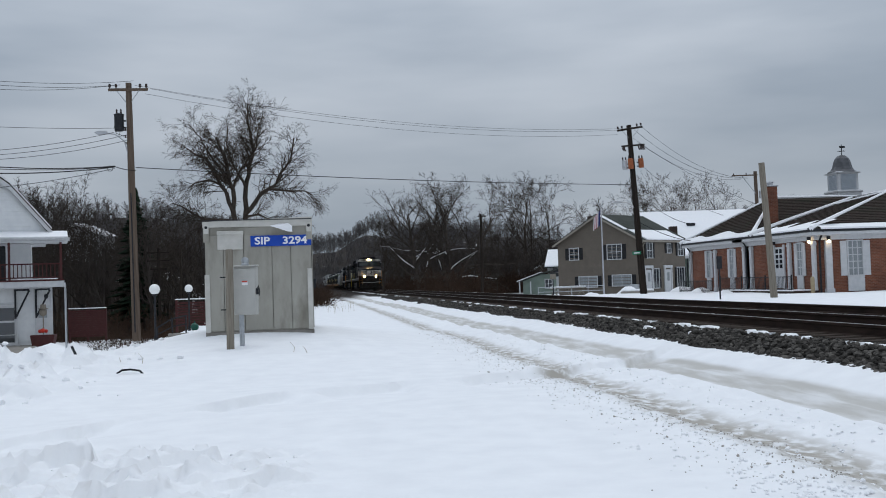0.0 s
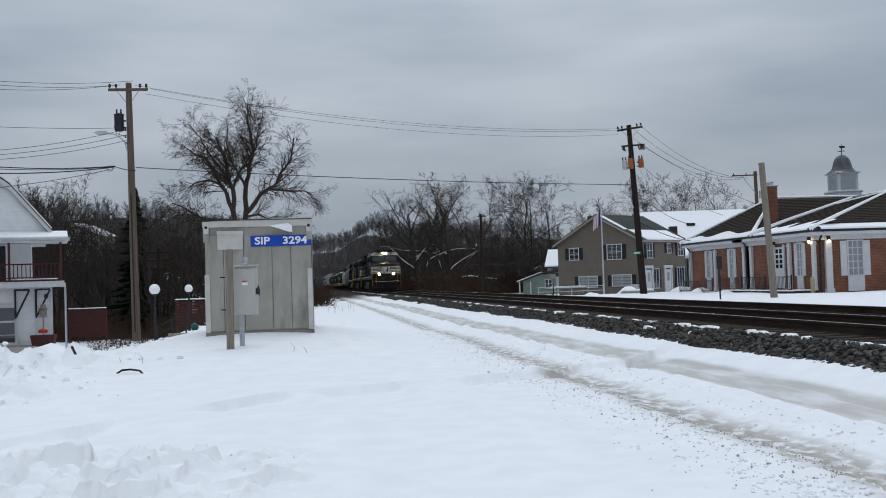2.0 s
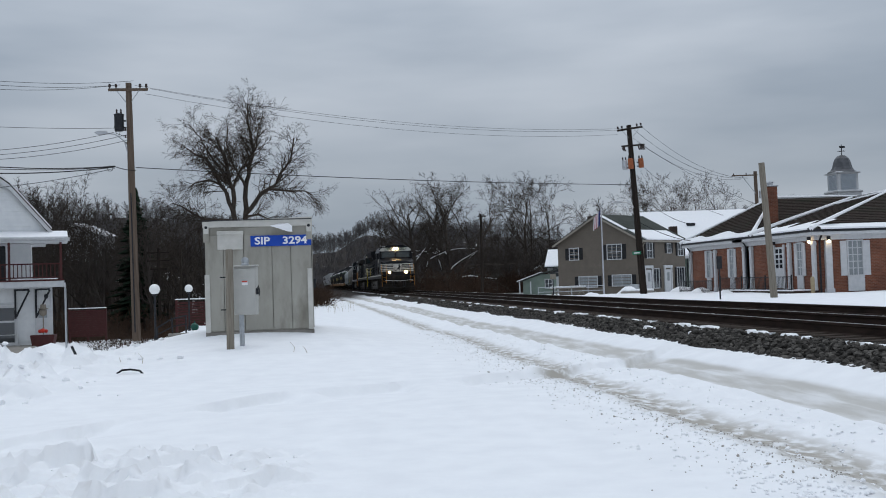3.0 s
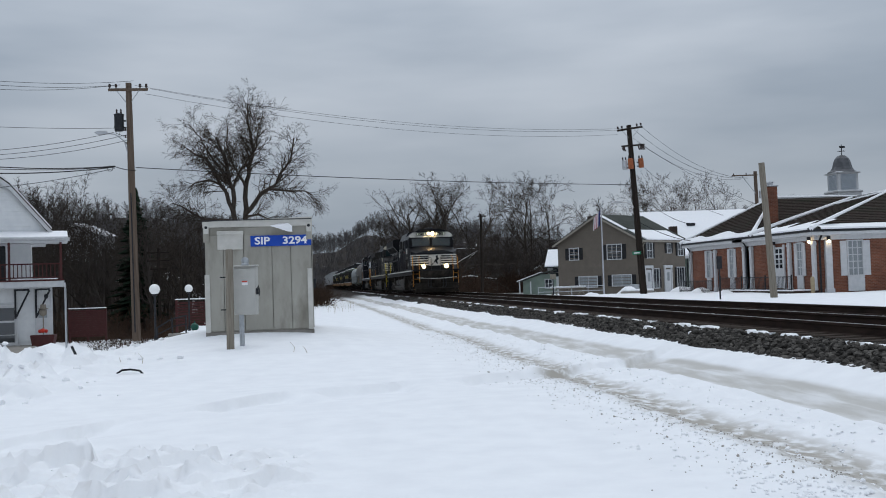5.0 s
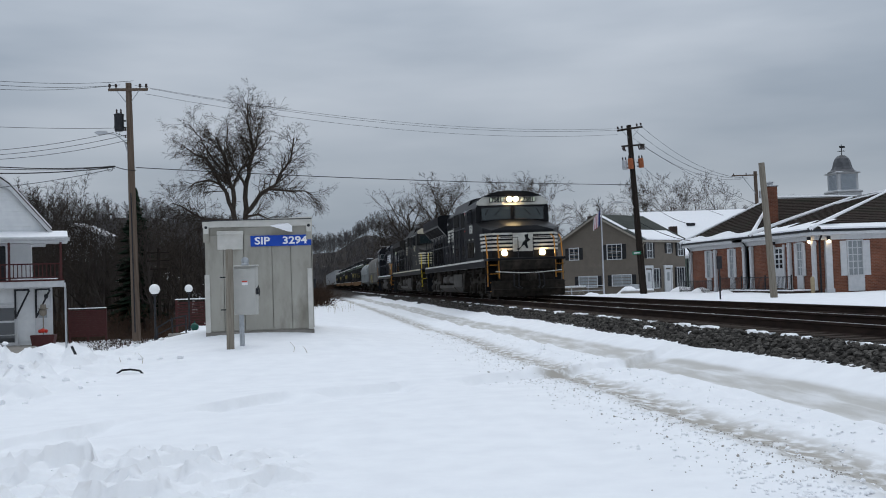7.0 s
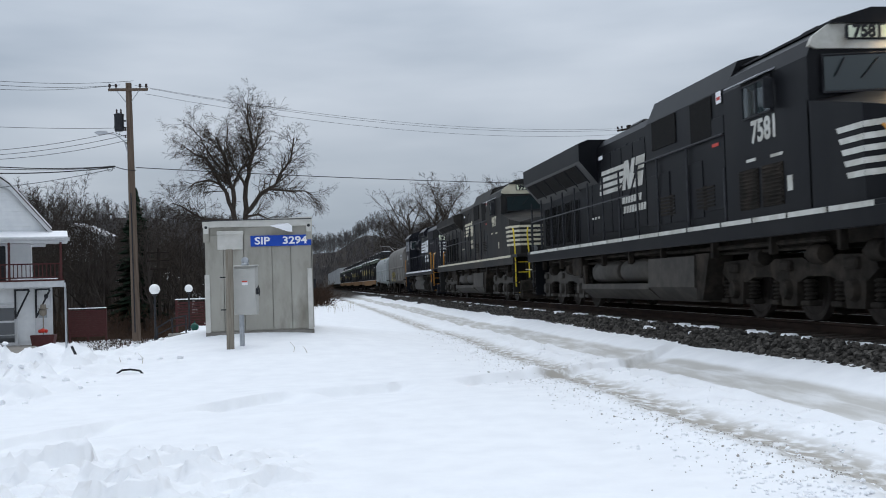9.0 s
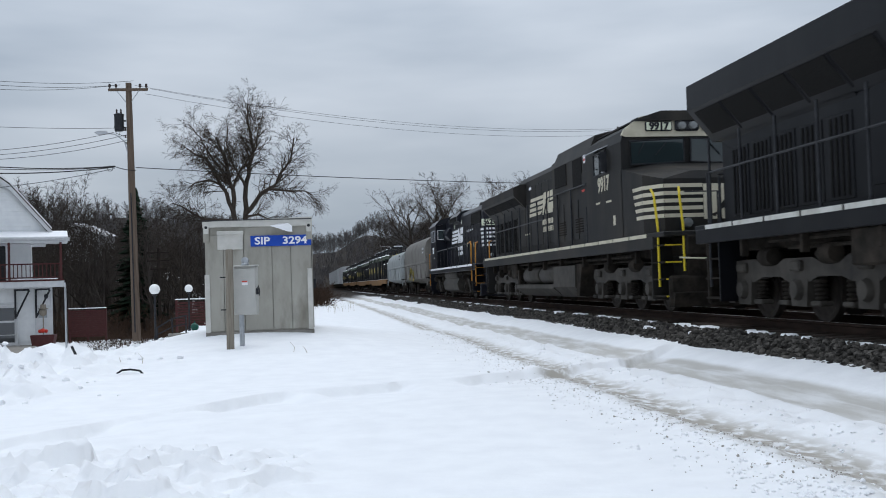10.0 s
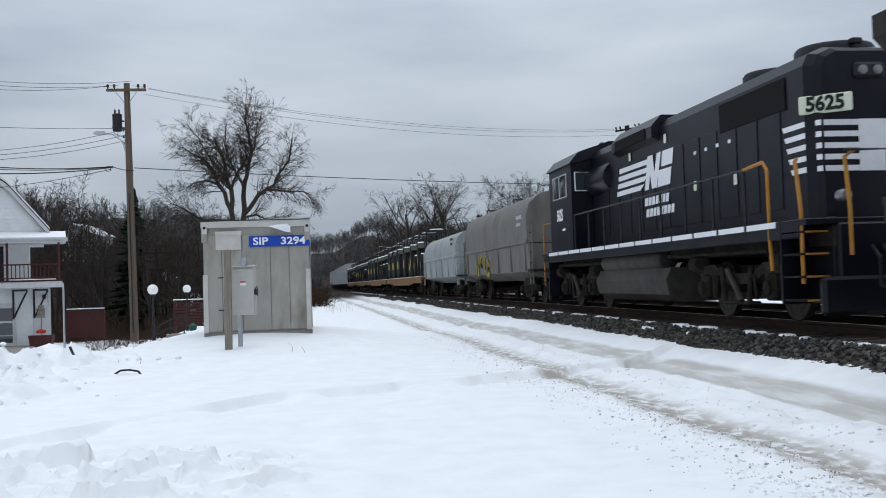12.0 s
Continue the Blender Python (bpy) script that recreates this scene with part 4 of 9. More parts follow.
# ---- houses ----
def window(parent, m, w, h, trim, pane, bars=(1, 1), shutter=None, sill=True, depth=0.06, shutter_w=0.32):
    """A window set in a wall; local x along the wall, -y outwards, z up from the sill's middle."""
    f = part("window", Shape().box((0, 0.01, h / 2), (w, 0.03, h), 0.004), pane, parent)
    f.matrix_basis = m
    t = 0.07
    fr = Shape()
    fr.box((0, -0.02, h + t / 2), (w + 2 * t, depth, t), 0.008).box((0, -0.02, -t / 2), (w + 2 * t, depth + (0.04 if sill else 0), t), 0.008)
    fr.box((-w / 2 - t / 2, -0.02, h / 2), (t, depth, h), 0.008).box((w / 2 + t / 2, -0.02, h / 2), (t, depth, h), 0.008)
    part("frame", fr, trim, f)
    g = Shape()
    for i in range(1, bars[0] + 1):
        g.box((-w / 2 + w * i / (bars[0] + 1), -0.015, h / 2), (0.04, 0.03, h))
    for i in range(1, bars[1] + 1):
        g.box((0, -0.016, h * i / (bars[1] + 1)), (w, 0.03, 0.04))
    if bars[0] or bars[1]:
        part("glazing_bar", g, trim, f)
    if shutter:
        for sx in (-1, 1):
            s = Shape().box((sx * (w / 2 + t + shutter_w / 2 + 0.01), -0.02, h / 2), (shutter_w, 0.05, h + 0.06), 0.008)
            for k in range(2):
                s.box((sx * (w / 2 + t + shutter_w / 2 + 0.01), -0.045, h * (0.26 + 0.48 * k)), (shutter_w * 0.7, 0.02, h * 0.38), 0.006)
            part("shutter", s, shutter, f)
    return f


def siding(parent, x0, x1, y, z0, z1, step, mat, top=None, axis=0):
    """Lapped boards on a wall that faces -y (axis 0) or -x (axis 1); top(z) narrows the span in a gable."""
    k = int((z1 - z0) / step)
    for i in range(k):
        z = z0 + (i + 0.5) * step
        a, b = (x0, x1) if top is None else top(z + step / 2)
        if b - a < 0.15:
            continue
        s = step * 1.06
        if axis == 0:
            part("board", Shape().box(((a + b) / 2, y, z), (b - a, 0.02, s), 0, Matrix.Rotation(radians(-6), 3, "X")), mat, parent)
        else:
            part("board", Shape().box((y, (a + b) / 2, z), (0.02, b - a, s), 0, Matrix.Rotation(radians(6), 3, "Y")), mat, parent)


def white_house():
    h = thing("white_house", pose(-12.69, 57.28, -1.85, 0, 0, 13.5), "white-sided gambrel house with dark red balcony, snowy roof", "house")
    # local: x to the left is negative, the shown face looks along -y
    W = 9.0
    part("wall", Shape().box((-W / 2 - 0.25, 4.0, 1.6), (W - 0.5, 8, 3.25)), WHITE_SIDING, h)
    up = [(-8.6, 3.2), (-1.5, 3.2), (-1.5, 5.5), (-0.75, 5.5), (-0.75, 6.1), (-2.6, 8.35), (-4.6, 9.9), (-6.6, 8.35), (-8.6, 6.1)]
    part("upper_wall", Shape().prism(up, 0.95, 8, 1), WHITE_SIDING, h)
    siding(h, -W, -0.5, -0.008, 0.25, 3.0, 0.2, WHITE_SIDING)
    siding(h, -8.6, -0.75, 0.94, 3.3, 9.8, 0.2, WHITE_SIDING, lambda z: (-8.6, -1.5) if z < 5.5 else (-8.6, -0.75) if z < 6.1 else ((-4.6 - (9.9 - z) * (2.0 / 1.55) if z > 8.35 else -6.6 - (8.35 - z) * (2.0 / 2.25)), (-4.6 + (9.9 - z) * (2.0 / 1.55) if z > 8.35 else -2.6 + (8.35 - z) * (1.85 / 2.25))))
    # gambrel roof with white rake boards and snow
    line = [(-0.45, 6.05), (-2.5, 8.5), (-4.6, 10.1), (-6.7, 8.5), (-8.9, 6.05)]
    for (a, b), (c, d) in zip(line, line[1:]):
        part("rake_board", Shape().prism([(a, b - 0.28), (a, b), (c, d), (c, d - 0.28)], 0.62, 0.72, 1), WHITE_TRIM, h)
        part("roof", Shape().prism([(a, b), (a, b + 0.08), (c, d + 0.08), (c, d)], 0.60, 8.4, 1), SHINGLE, h)
        part("roof_snow", Shape().prism([(a, b + 0.082), (a, b + 0.18), (c, d + 0.2), (c, d + 0.082)], 0.7, 8.3, 1), SNOW_CAP, h)
    # balcony roof
    part("porch_roof", Shape().prism([(0.3, 5.35), (-0.9, 5.35), (-0.9, 5.5), (0.3, 5.5)], -0.6, 0.95, 1).box((-4.4, 0.15, 5.43), (9.4, 1.6, 0.14), 0.02), WHITE_TRIM, h)
    part("fascia", Shape().box((-4.35, -0.62, 5.52), (9.5, 0.06, 0.2), 0.01), WHITE_TRIM, h)
    part("porch_snow", Shape().prism([(-0.62, 5.60), (0.95, 6.05), (0.95, 5.62)], -9.0, 0.32, 0), SNOW_CAP, h, "thick snow on the porch roof")
    part("gutter", Shape().tube([(0.33, -0.66, 5.6), (-9.0, -0.66, 5.6)], 0.06, 8), WHITE_TRIM, h)
    # balcony floor, rail, posts
    part("balcony_floor", Shape().box((-4.4, 0.1, 3.12), (8.9, 1.5, 0.16), 0.01), WHITE_TRIM, h)
    part("balcony_beam", Shape().box((-4.4, -0.64, 3.2), (9.0, 0.05, 0.32), 0.01), WHITE_TRIM, h)
    part("balcony_edge", Shape().box((-4.4, -0.66, 3.40), (9.0, 0.08, 0.08), 0.01), MAROON, h)
    for x in (-0.05, -2.55, -5.0, -7.4):
        part("balcony_post", Shape().box((x, -0.6, 4.4), (0.12, 0.12, 1.95), 0.01), MAROON, h)
    part("rail", Shape().box((-4.4, -0.6, 4.25), (8.9, 0.07, 0.07), 0.01), MAROON, h)
    part("rail", Shape().box((-4.4, -0.6, 3.55), (8.9, 0.06, 0.06), 0.01), MAROON, h)
    for i in range(44):
        part("baluster", Shape().box((-0.15 - i * 0.2, -0.6, 3.9), (0.045, 0.045, 0.66)), MAROON, h)
    part("balcony_door", Shape().box((-3.3, 0.92, 4.3), (1.1, 0.05, 1.95), 0.01), METAL_DARK, h)
    part("drip_snow", Shape().box((-1.2, -0.62, 3.47), (2.0, 0.1, 0.05), 0.02), SNOW_CAP, h)
    # brackets
    for x in (-0.62, -1.62):
        part("bracket", Shape().box((x - 0.36, -0.55, 2.93), (0.75, 0.08, 0.1), 0.01).box((x - 0.68, -0.05, 2.2), (0.1, 0.1, 1.5), 0.01).tube([(x, -0.55, 2.9), (x - 0.65, -0.12, 1.55)], 0.05, 5), METAL_DARK, h)
    # doors and windows
    d = part("door", Shape().box((-2.75, -0.03, 1.1), (0.95, 0.05, 2.05), 0.01), WHITE_TRIM, h, "white storm door with dark panes")
    for z, hh in ((1.70, 0.66), (0.96, 0.62), (0.42, 0.36)):
        part("pane", Shape().box((-2.75, -0.06, z), (0.78, 0.012, hh), 0.003), WIN_GLASS, d)
    part("casing", Shape().box((-3.27, -0.04, 1.15), (0.1, 0.08, 2.3), 0.01).box((-2.23, -0.04, 1.15), (0.1, 0.08, 2.3), 0.01).box((-2.75, -0.04, 2.25), (1.1, 0.08, 0.1), 0.01), WHITE_TRIM, d)
    d = part("door", Shape().box((-0.98, -0.03, 1.1), (0.75, 0.05, 2.0), 0.01), WHITE_TRIM, h, "white panelled door with one pane")
    part("pane", Shape().box((-0.98, -0.06, 1.7), (0.42, 0.012, 0.5), 0.003), CURTAIN, d)
    window(h, pose(-3.95, -0.02, 0.95), 0.7, 0.95, SHUTTER, CURTAIN, (1, 1))
    window(h, pose(-3.9, 0.93, 6.15), 0.6, 1.7, SHUTTER, WIN_GLASS, (0, 1))
    part("wall_lamp", Shape().lathe([(0.05, 2.55), (0.1, 2.6), (0.1, 2.75), (0.03, 2.8)], (-0.8, -0.1, -0.1), 10), METAL_DARK, h)
    part("corner_board", Shape().box((-0.56, -0.02, 1.6), (0.14, 0.06, 3.0), 0.01), WHITE_TRIM, h)
    part("foundation", Shape().box((-W / 2 - 0.25, 3.95, -0.2), (W - 0.45, 8.05, 0.5)), CONCRETE, h)


white_house()
solid("yard_pavement", Shape().box((0, 0, 0), (7.0, 11.0, 0.3), 0.02), CONCRETE, pose(-16.2, 51.2, -1.93, 0, 0, 13.5), "wet brown concrete apron before the house", "pavement", kind="structure")


def planter():
    p = thing("planter", pose(-13.35, 55.9, -1.85), "dark wooden planter with a stuffed ornament on a stake", "planter")
    part("tub", Shape().prism([(-0.5, 0), (0.5, 0), (0.6, 0.6), (-0.6, 0.6)], -0.3, 0.3, 1), MAROON, p)
    o = part("ornament", Shape().tube([(0, 0, 0.5), (0, 0, 1.9)], 0.03, 6).ball((0, -0.02, 1.75), 0.2, 12).lathe([(0.26, 1.92), (0.26, 1.95), (0.15, 1.96), (0.14, 2.15), (0.02, 2.16)], n=12), POST_WOOD, p)
    part("bow", Shape().ball((0, -0.15, 0.82), 0.15, 10, 0.8).ball((-0.15, -0.1, 0.79), 0.1, 8).ball((0.15, -0.1, 0.79), 0.1, 8), ORNAMENT_RED, p, "red ribbon bow")


planter()


def gable_house(name, m, w, d, eave, peak, wall, roof, trim, label, snow_side=0, over=0.35):
    """Gable towards -y; local x from 0 to w, y from 0 to d."""
    h = thing(name, m, label, "house")
    part("wall", Shape().prism([(0, -0.6), (w, -0.6), (w, eave), (w / 2, peak), (0, eave)], 0, d, 1), wall, h)
    k = (peak - eave) / (w / 2)
    for sx, x0 in ((-1, -over), (1, w + over)):
        z0 = eave - over * k
        part("roof", Shape().prism([(x0, z0), (w / 2, peak), (w / 2, peak + 0.14), (x0, z0 + 0.12)], -over, d + over, 1), roof, h)
        part("rake_board", Shape().prism([(x0, z0 - 0.14), (w / 2, peak - 0.16), (w / 2, peak + 0.02), (x0, z0 + 0.04)], -over - 0.06, -over - 0.003, 1), trim, h)
        part("fascia", Shape().box((x0, d / 2, z0 + 0.02), (0.06, d + 2 * over, 0.18), 0.01), trim, h)
    return h


def tan_house():
    # corner nearest the line at local (w, 0)
    m = Matrix.Translation((24.05, 97.78, -0.85)) @ Matrix.Rotation(radians(-50), 4, "Z")
    w, d = 9.3, 7.6
    h = gable_house("tan_house", m, w, d, 4.9, 7.35, TAN_SIDING, SHINGLE_GREY, TAN_TRIM, "two-storey taupe-sided house with black shutters")
    siding(h, 0, w, -0.015, 0.1, 7.1, 0.28, TAN_SIDING, lambda z: (0, w) if z < 4.9 else ((z - 4.9) * 4.65 / 2.45, w - (z - 4.9) * 4.65 / 2.45))
    s = part("snow_patch", Shape().prism([(w + 0.36, 4.86), (w / 2 + 3.1, 5.82), (w / 2 + 3.1, 5.9), (w + 0.36, 4.96)], 0.3, d - 0.6, 1), SNOW_CAP, h, "broken snow on the lower roof")
    part("snow_patch", Shape().prism([(w / 2 + 3.0, 5.86), (w / 2 + 0.4, 7.24), (w / 2 + 0.4, 7.34), (w / 2 + 3.0, 5.96)], -0.3, 0.3, 1), SNOW_CAP, h)
    part("chimney", Shape().box((2.2, 2.6, 6.9), (0.6, 0.6, 1.2), 0.03), BROWN_WALL, h)
    for x, z, ww, hh, bars, pane in ((1.6, 3.35, 1.0, 1.05, (1, 1), WIN_GLASS), (6.1, 3.25, 1.5, 1.3, (2, 1), WIN_GLASS), (3.1, 0.75, 2.0, 0.95, (1, 0), CURTAIN), (6.8, 0.8, 2.0, 0.95, (1, 0), CURTAIN)):
        window(h, pose(x + 0.3, -0.03, z), ww, hh, WHITE_TRIM, pane, bars, SHUTTER, True, 0.08, 0.42)
    for y, z, ww, hh in ((1.2, 3.25, 0.9, 1.3), (4.6, 3.7, 0.6, 0.85), (6.7, 3.45, 0.9, 1.15)):
        window(h, pose(w + 0.03, y, z, 0, 0, 90), ww, hh, WHITE_TRIM, WIN_GLASS, (1, 1), SHUTTER, True, 0.08, 0.3)
    for y in (0.9, 4.3):
        d1 = part("door", Shape().box((w + 0.03, y, 1.1), (0.06, 0.95, 2.1), 0.01), WHITE_TRIM, h, "white door with a shaped head")
        part("pane", Shape().box((w + 0.07, y, 1.5), (0.012, 0.4, 0.8)), CURTAIN, d1)
        part("casing", Shape().box((w + 0.05, y - 0.6, 1.15), (0.12, 0.2, 2.4), 0.02).box((w + 0.05, y + 0.6, 1.15), (0.12, 0.2, 2.4), 0.02).box((w + 0.06, y, 2.42), (0.14, 1.5, 0.25), 0.02), WHITE_TRIM, d1)
    window(h, pose(w + 0.03, 6.6, 0.5, 0, 0, 90), 1.3, 1.8, WHITE_TRIM, WIN_GLASS, (2, 0), SHUTTER, True, 0.08, 0.3)
    window(h, pose(w + 0.03, 2.2, 0.5, 0, 0, 90), 0.9, 1.7, WHITE_TRIM, WIN_GLASS, (1, 0), SHUTTER, True, 0.08, 0.3)
    part("downspout", Shape().tube([(w + 0.3, 0.1, 4.6), (w + 0.05, 0.05, 4.3), (w + 0.05, 0.05, 0)], 0.05, 6), TAN_TRIM, h)
    part("air_conditioner", Shape().box((8.6, -0.25, 0.6), (0.8, 0.5, 0.6), 0.04), LAMP_GREY, h)


tan_house()


def far_buildings():
    h = thing("white_cottage", pose(26.1, 111, -0.9, 0, 0, -22), "small pale cottage with a steep snow-covered roof and porch", "house")
    part("wall", Shape().prism([(0, -0.4), (0, 3.0), (2.6, 4.6), (5.2, 3.0), (5.2, -0.4)], 0, 6, 0), WHITE_SIDING, h)
    part("roof", Shape().prism([(-0.35, 2.85), (2.6, 4.68), (5.5, 2.85), (5.5, 2.97), (2.6, 4.82), (-0.35, 2.97)], -0.3, 6.3, 0), SHINGLE_GREY, h)
    part("roof_snow", Shape().prism([(-0.33, 2.98), (2.55, 4.82), (2.55, 4.92), (-0.33, 3.1)], -0.28, 6.25, 0), SNOW_CAP, h, "smooth snow on the roof")
    window(h, pose(0.9, -0.03, 1.9), 0.6, 0.9, WHITE_TRIM, WIN_GLASS, (0, 1))
    part("porch_wall", Shape().prism([(-2.6, -0.4), (0.9, -0.4), (0.9, 2.2), (-0.6, 2.2), (-2.6, 1.5)], -0.9, 0.4, 1), GREEN_SIDING, h)
    part("porch_roof", Shape().prism([(-3.2, 1.35), (-0.6, 2.25), (1.0, 2.55), (1.0, 2.65), (-0.6, 2.37), (-3.2, 1.45)], -1.4, 0.6, 1), SHINGLE_GREY, h)
    part("porch_snow", Shape().prism([(-3.2, 1.46), (-0.6, 2.38), (-0.6, 2.44), (-3.2, 1.54)], -1.4, 0.6, 1), SNOW_CAP, h)
    window(h, pose(0.2, -0.93, 0.7), 0.7, 0.9, WHITE_TRIM, WIN_GLASS, (1, 1))
    for x in (-2.9, -1.7):
        part("porch_post", Shape().box((x, -1.3, 0.5), (0.12, 0.12, 1.9), 0.01), WHITE_TRIM, h)
    b = thing("green_hall", pose(36.2, 104.5, -0.9, 0, 0, -8), "long pale-green hall under one great snowy roof", "building")
    part("wall", Shape().box((9, 6.5, 1.7), (18, 12, 4.4)), GREEN_SIDING, b)
    part("wing_wall", Shape().box((6.8, 0.4, 1.4), (6.5, 0.8, 3.6), 0.02), BROWN_WALL, b)
    part("roof", Shape().prism([(-0.6, 3.55), (7.0, 8.6), (13.0, 3.5), (13.0, 3.3), (-0.6, 3.35)], -1.2, 18.6, 0), SHINGLE_GREY, b)
    part("roof_snow", Shape().prism([(-0.55, 3.58), (6.9, 8.56), (6.9, 8.68), (-0.55, 3.72)], -1.1, 18.5, 0), SNOW_CAP, b)
    for x, y, z in ((4.6, 4.4, 7.0), (2.4, 1.6, 5.1), (8.4, 2.2, 5.5)):
        part("roof_vent", Shape().box((x, y, z + 0.05), (0.9, 0.6, 0.3), 0.05), METAL_DARK, b)
    part("chimney", Shape().box((2.3, 2.6, 6.0), (0.8, 0.8, 1.6), 0.04), BROWN_WALL, b)
    part("drain_pipe", Shape().tube([(3.1, -0.05, 3.4), (3.1, -0.05, 0)], 0.06, 6), METAL_DARK, b)
    part("fascia", Shape().box((8.7, -0.62, 3.45), (19.4, 0.06, 0.25), 0.01), WHITE_TRIM, b)
    s = thing("pale_shed", pose(15, 150, -0.9, 0, 0, -4), "long low pale shed behind the trees", "building")
    part("wall", Shape().box((7, 2, 0.9), (13, 4, 2.6), 0.02), COIL_GREY, s)
    part("roof", Shape().prism([(-0.4, 2.2), (2, 2.7), (4.4, 2.2)], 0.2, 13.8, 0), SHINGLE_GREY, s)
    for i in range(9):
        part("wall_rib", Shape().box((0.9 + i * 1.5, -0.02, 0.9), (0.12, 0.08, 2.5), 0.01), COIL_GREY, s)
    for x, y, z, w, hh in ((-30, 175, 6.5, 8, 4.0), (-21, 190, 9.0, 7, 3.4), (-46, 200, 12, 9, 4), (46, 210, 7, 8, 4)):
        c = gable_house("hillside_house", pose(x, y, ground_z(x, y) - 0.5, 0, 0, -15), w, 7, hh, hh + 2.2, TAN_SIDING if w == 8 else WHITE_SIDING, SNOW_CAP, WHITE_TRIM, "distant house among bare trees, snowy roof")
        window(c, pose(w * 0.3, -0.03, 1.6), 1, 1.2, WHITE_TRIM, WIN_GLASS, (0, 1))
        window(c, pose(w * 0.7, -0.03, 1.6), 1, 1.2, WHITE_TRIM, WIN_GLASS, (0, 1))


far_buildings()


def brick_wall_material():
    m = material("brick_wall", [(0.15, 0.058, 0.036), (0.21, 0.082, 0.050)], 0.9, scale=1.2, bump=0.0, dirt=(0.12, 0.05, 0.034), dirt_scale=0.5)
    n, l = m.node_tree.nodes, m.node_tree.links
    bsdf = n["Principled BSDF"]
    base = bsdf.inputs["Base Color"].links[0].from_socket
    co = n.new("ShaderNodeTexCoord")
    sep = n.new("ShaderNodeSeparateXYZ")
    add = n.new("ShaderNodeMath")
    com = n.new("ShaderNodeCombineXYZ")
    l.new(co.outputs["Object"], sep.inputs[0])
    l.new(sep.outputs[0], add.inputs[0])
    l.new(sep.outputs[1], add.inputs[1])
    l.new(add.outputs[0], com.inputs[0])
    l.new(sep.outputs[2], com.inputs[1])
    tex = n.new("ShaderNodeTexBrick")
    tex.inputs["Scale"].default_value = 1.0
    tex.inputs["Brick Width"].default_value, tex.inputs["Row Height"].default_value = 0.21, 0.075
    tex.inputs["Mortar Size"].default_value = 0.008
    tex.inputs["Color1"].default_value = (0.75, 0.75, 0.75, 1)
    tex.inputs["Color2"].default_value = (1.15, 1.1, 1.05, 1)
    tex.inputs["Mortar"].default_value = (1.2, 1.7, 2.0, 1)
    l.new(com.outputs[0], tex.inputs["Vector"])
    mul = n.new("ShaderNodeMix")
    mul.data_type, mul.blend_type = "RGBA", "MULTIPLY"
    mul.inputs[0].default_value = 1.0
    l.new(base, mul.inputs[6])
    l.new(tex.outputs["Color"], mul.inputs[7])
    l.new(mul.outputs[2], bsdf.inputs["Base Color"])
    bp = n.new("ShaderNodeBump")
    bp.inputs["Strength"].default_value, bp.inputs["Distance"].default_value, bp.invert = 0.6, 0.008, True
    l.new(tex.outputs["Fac"], bp.inputs["Height"])
    l.new(bp.outputs["Normal"], bsdf.inputs["Normal"])
    return m


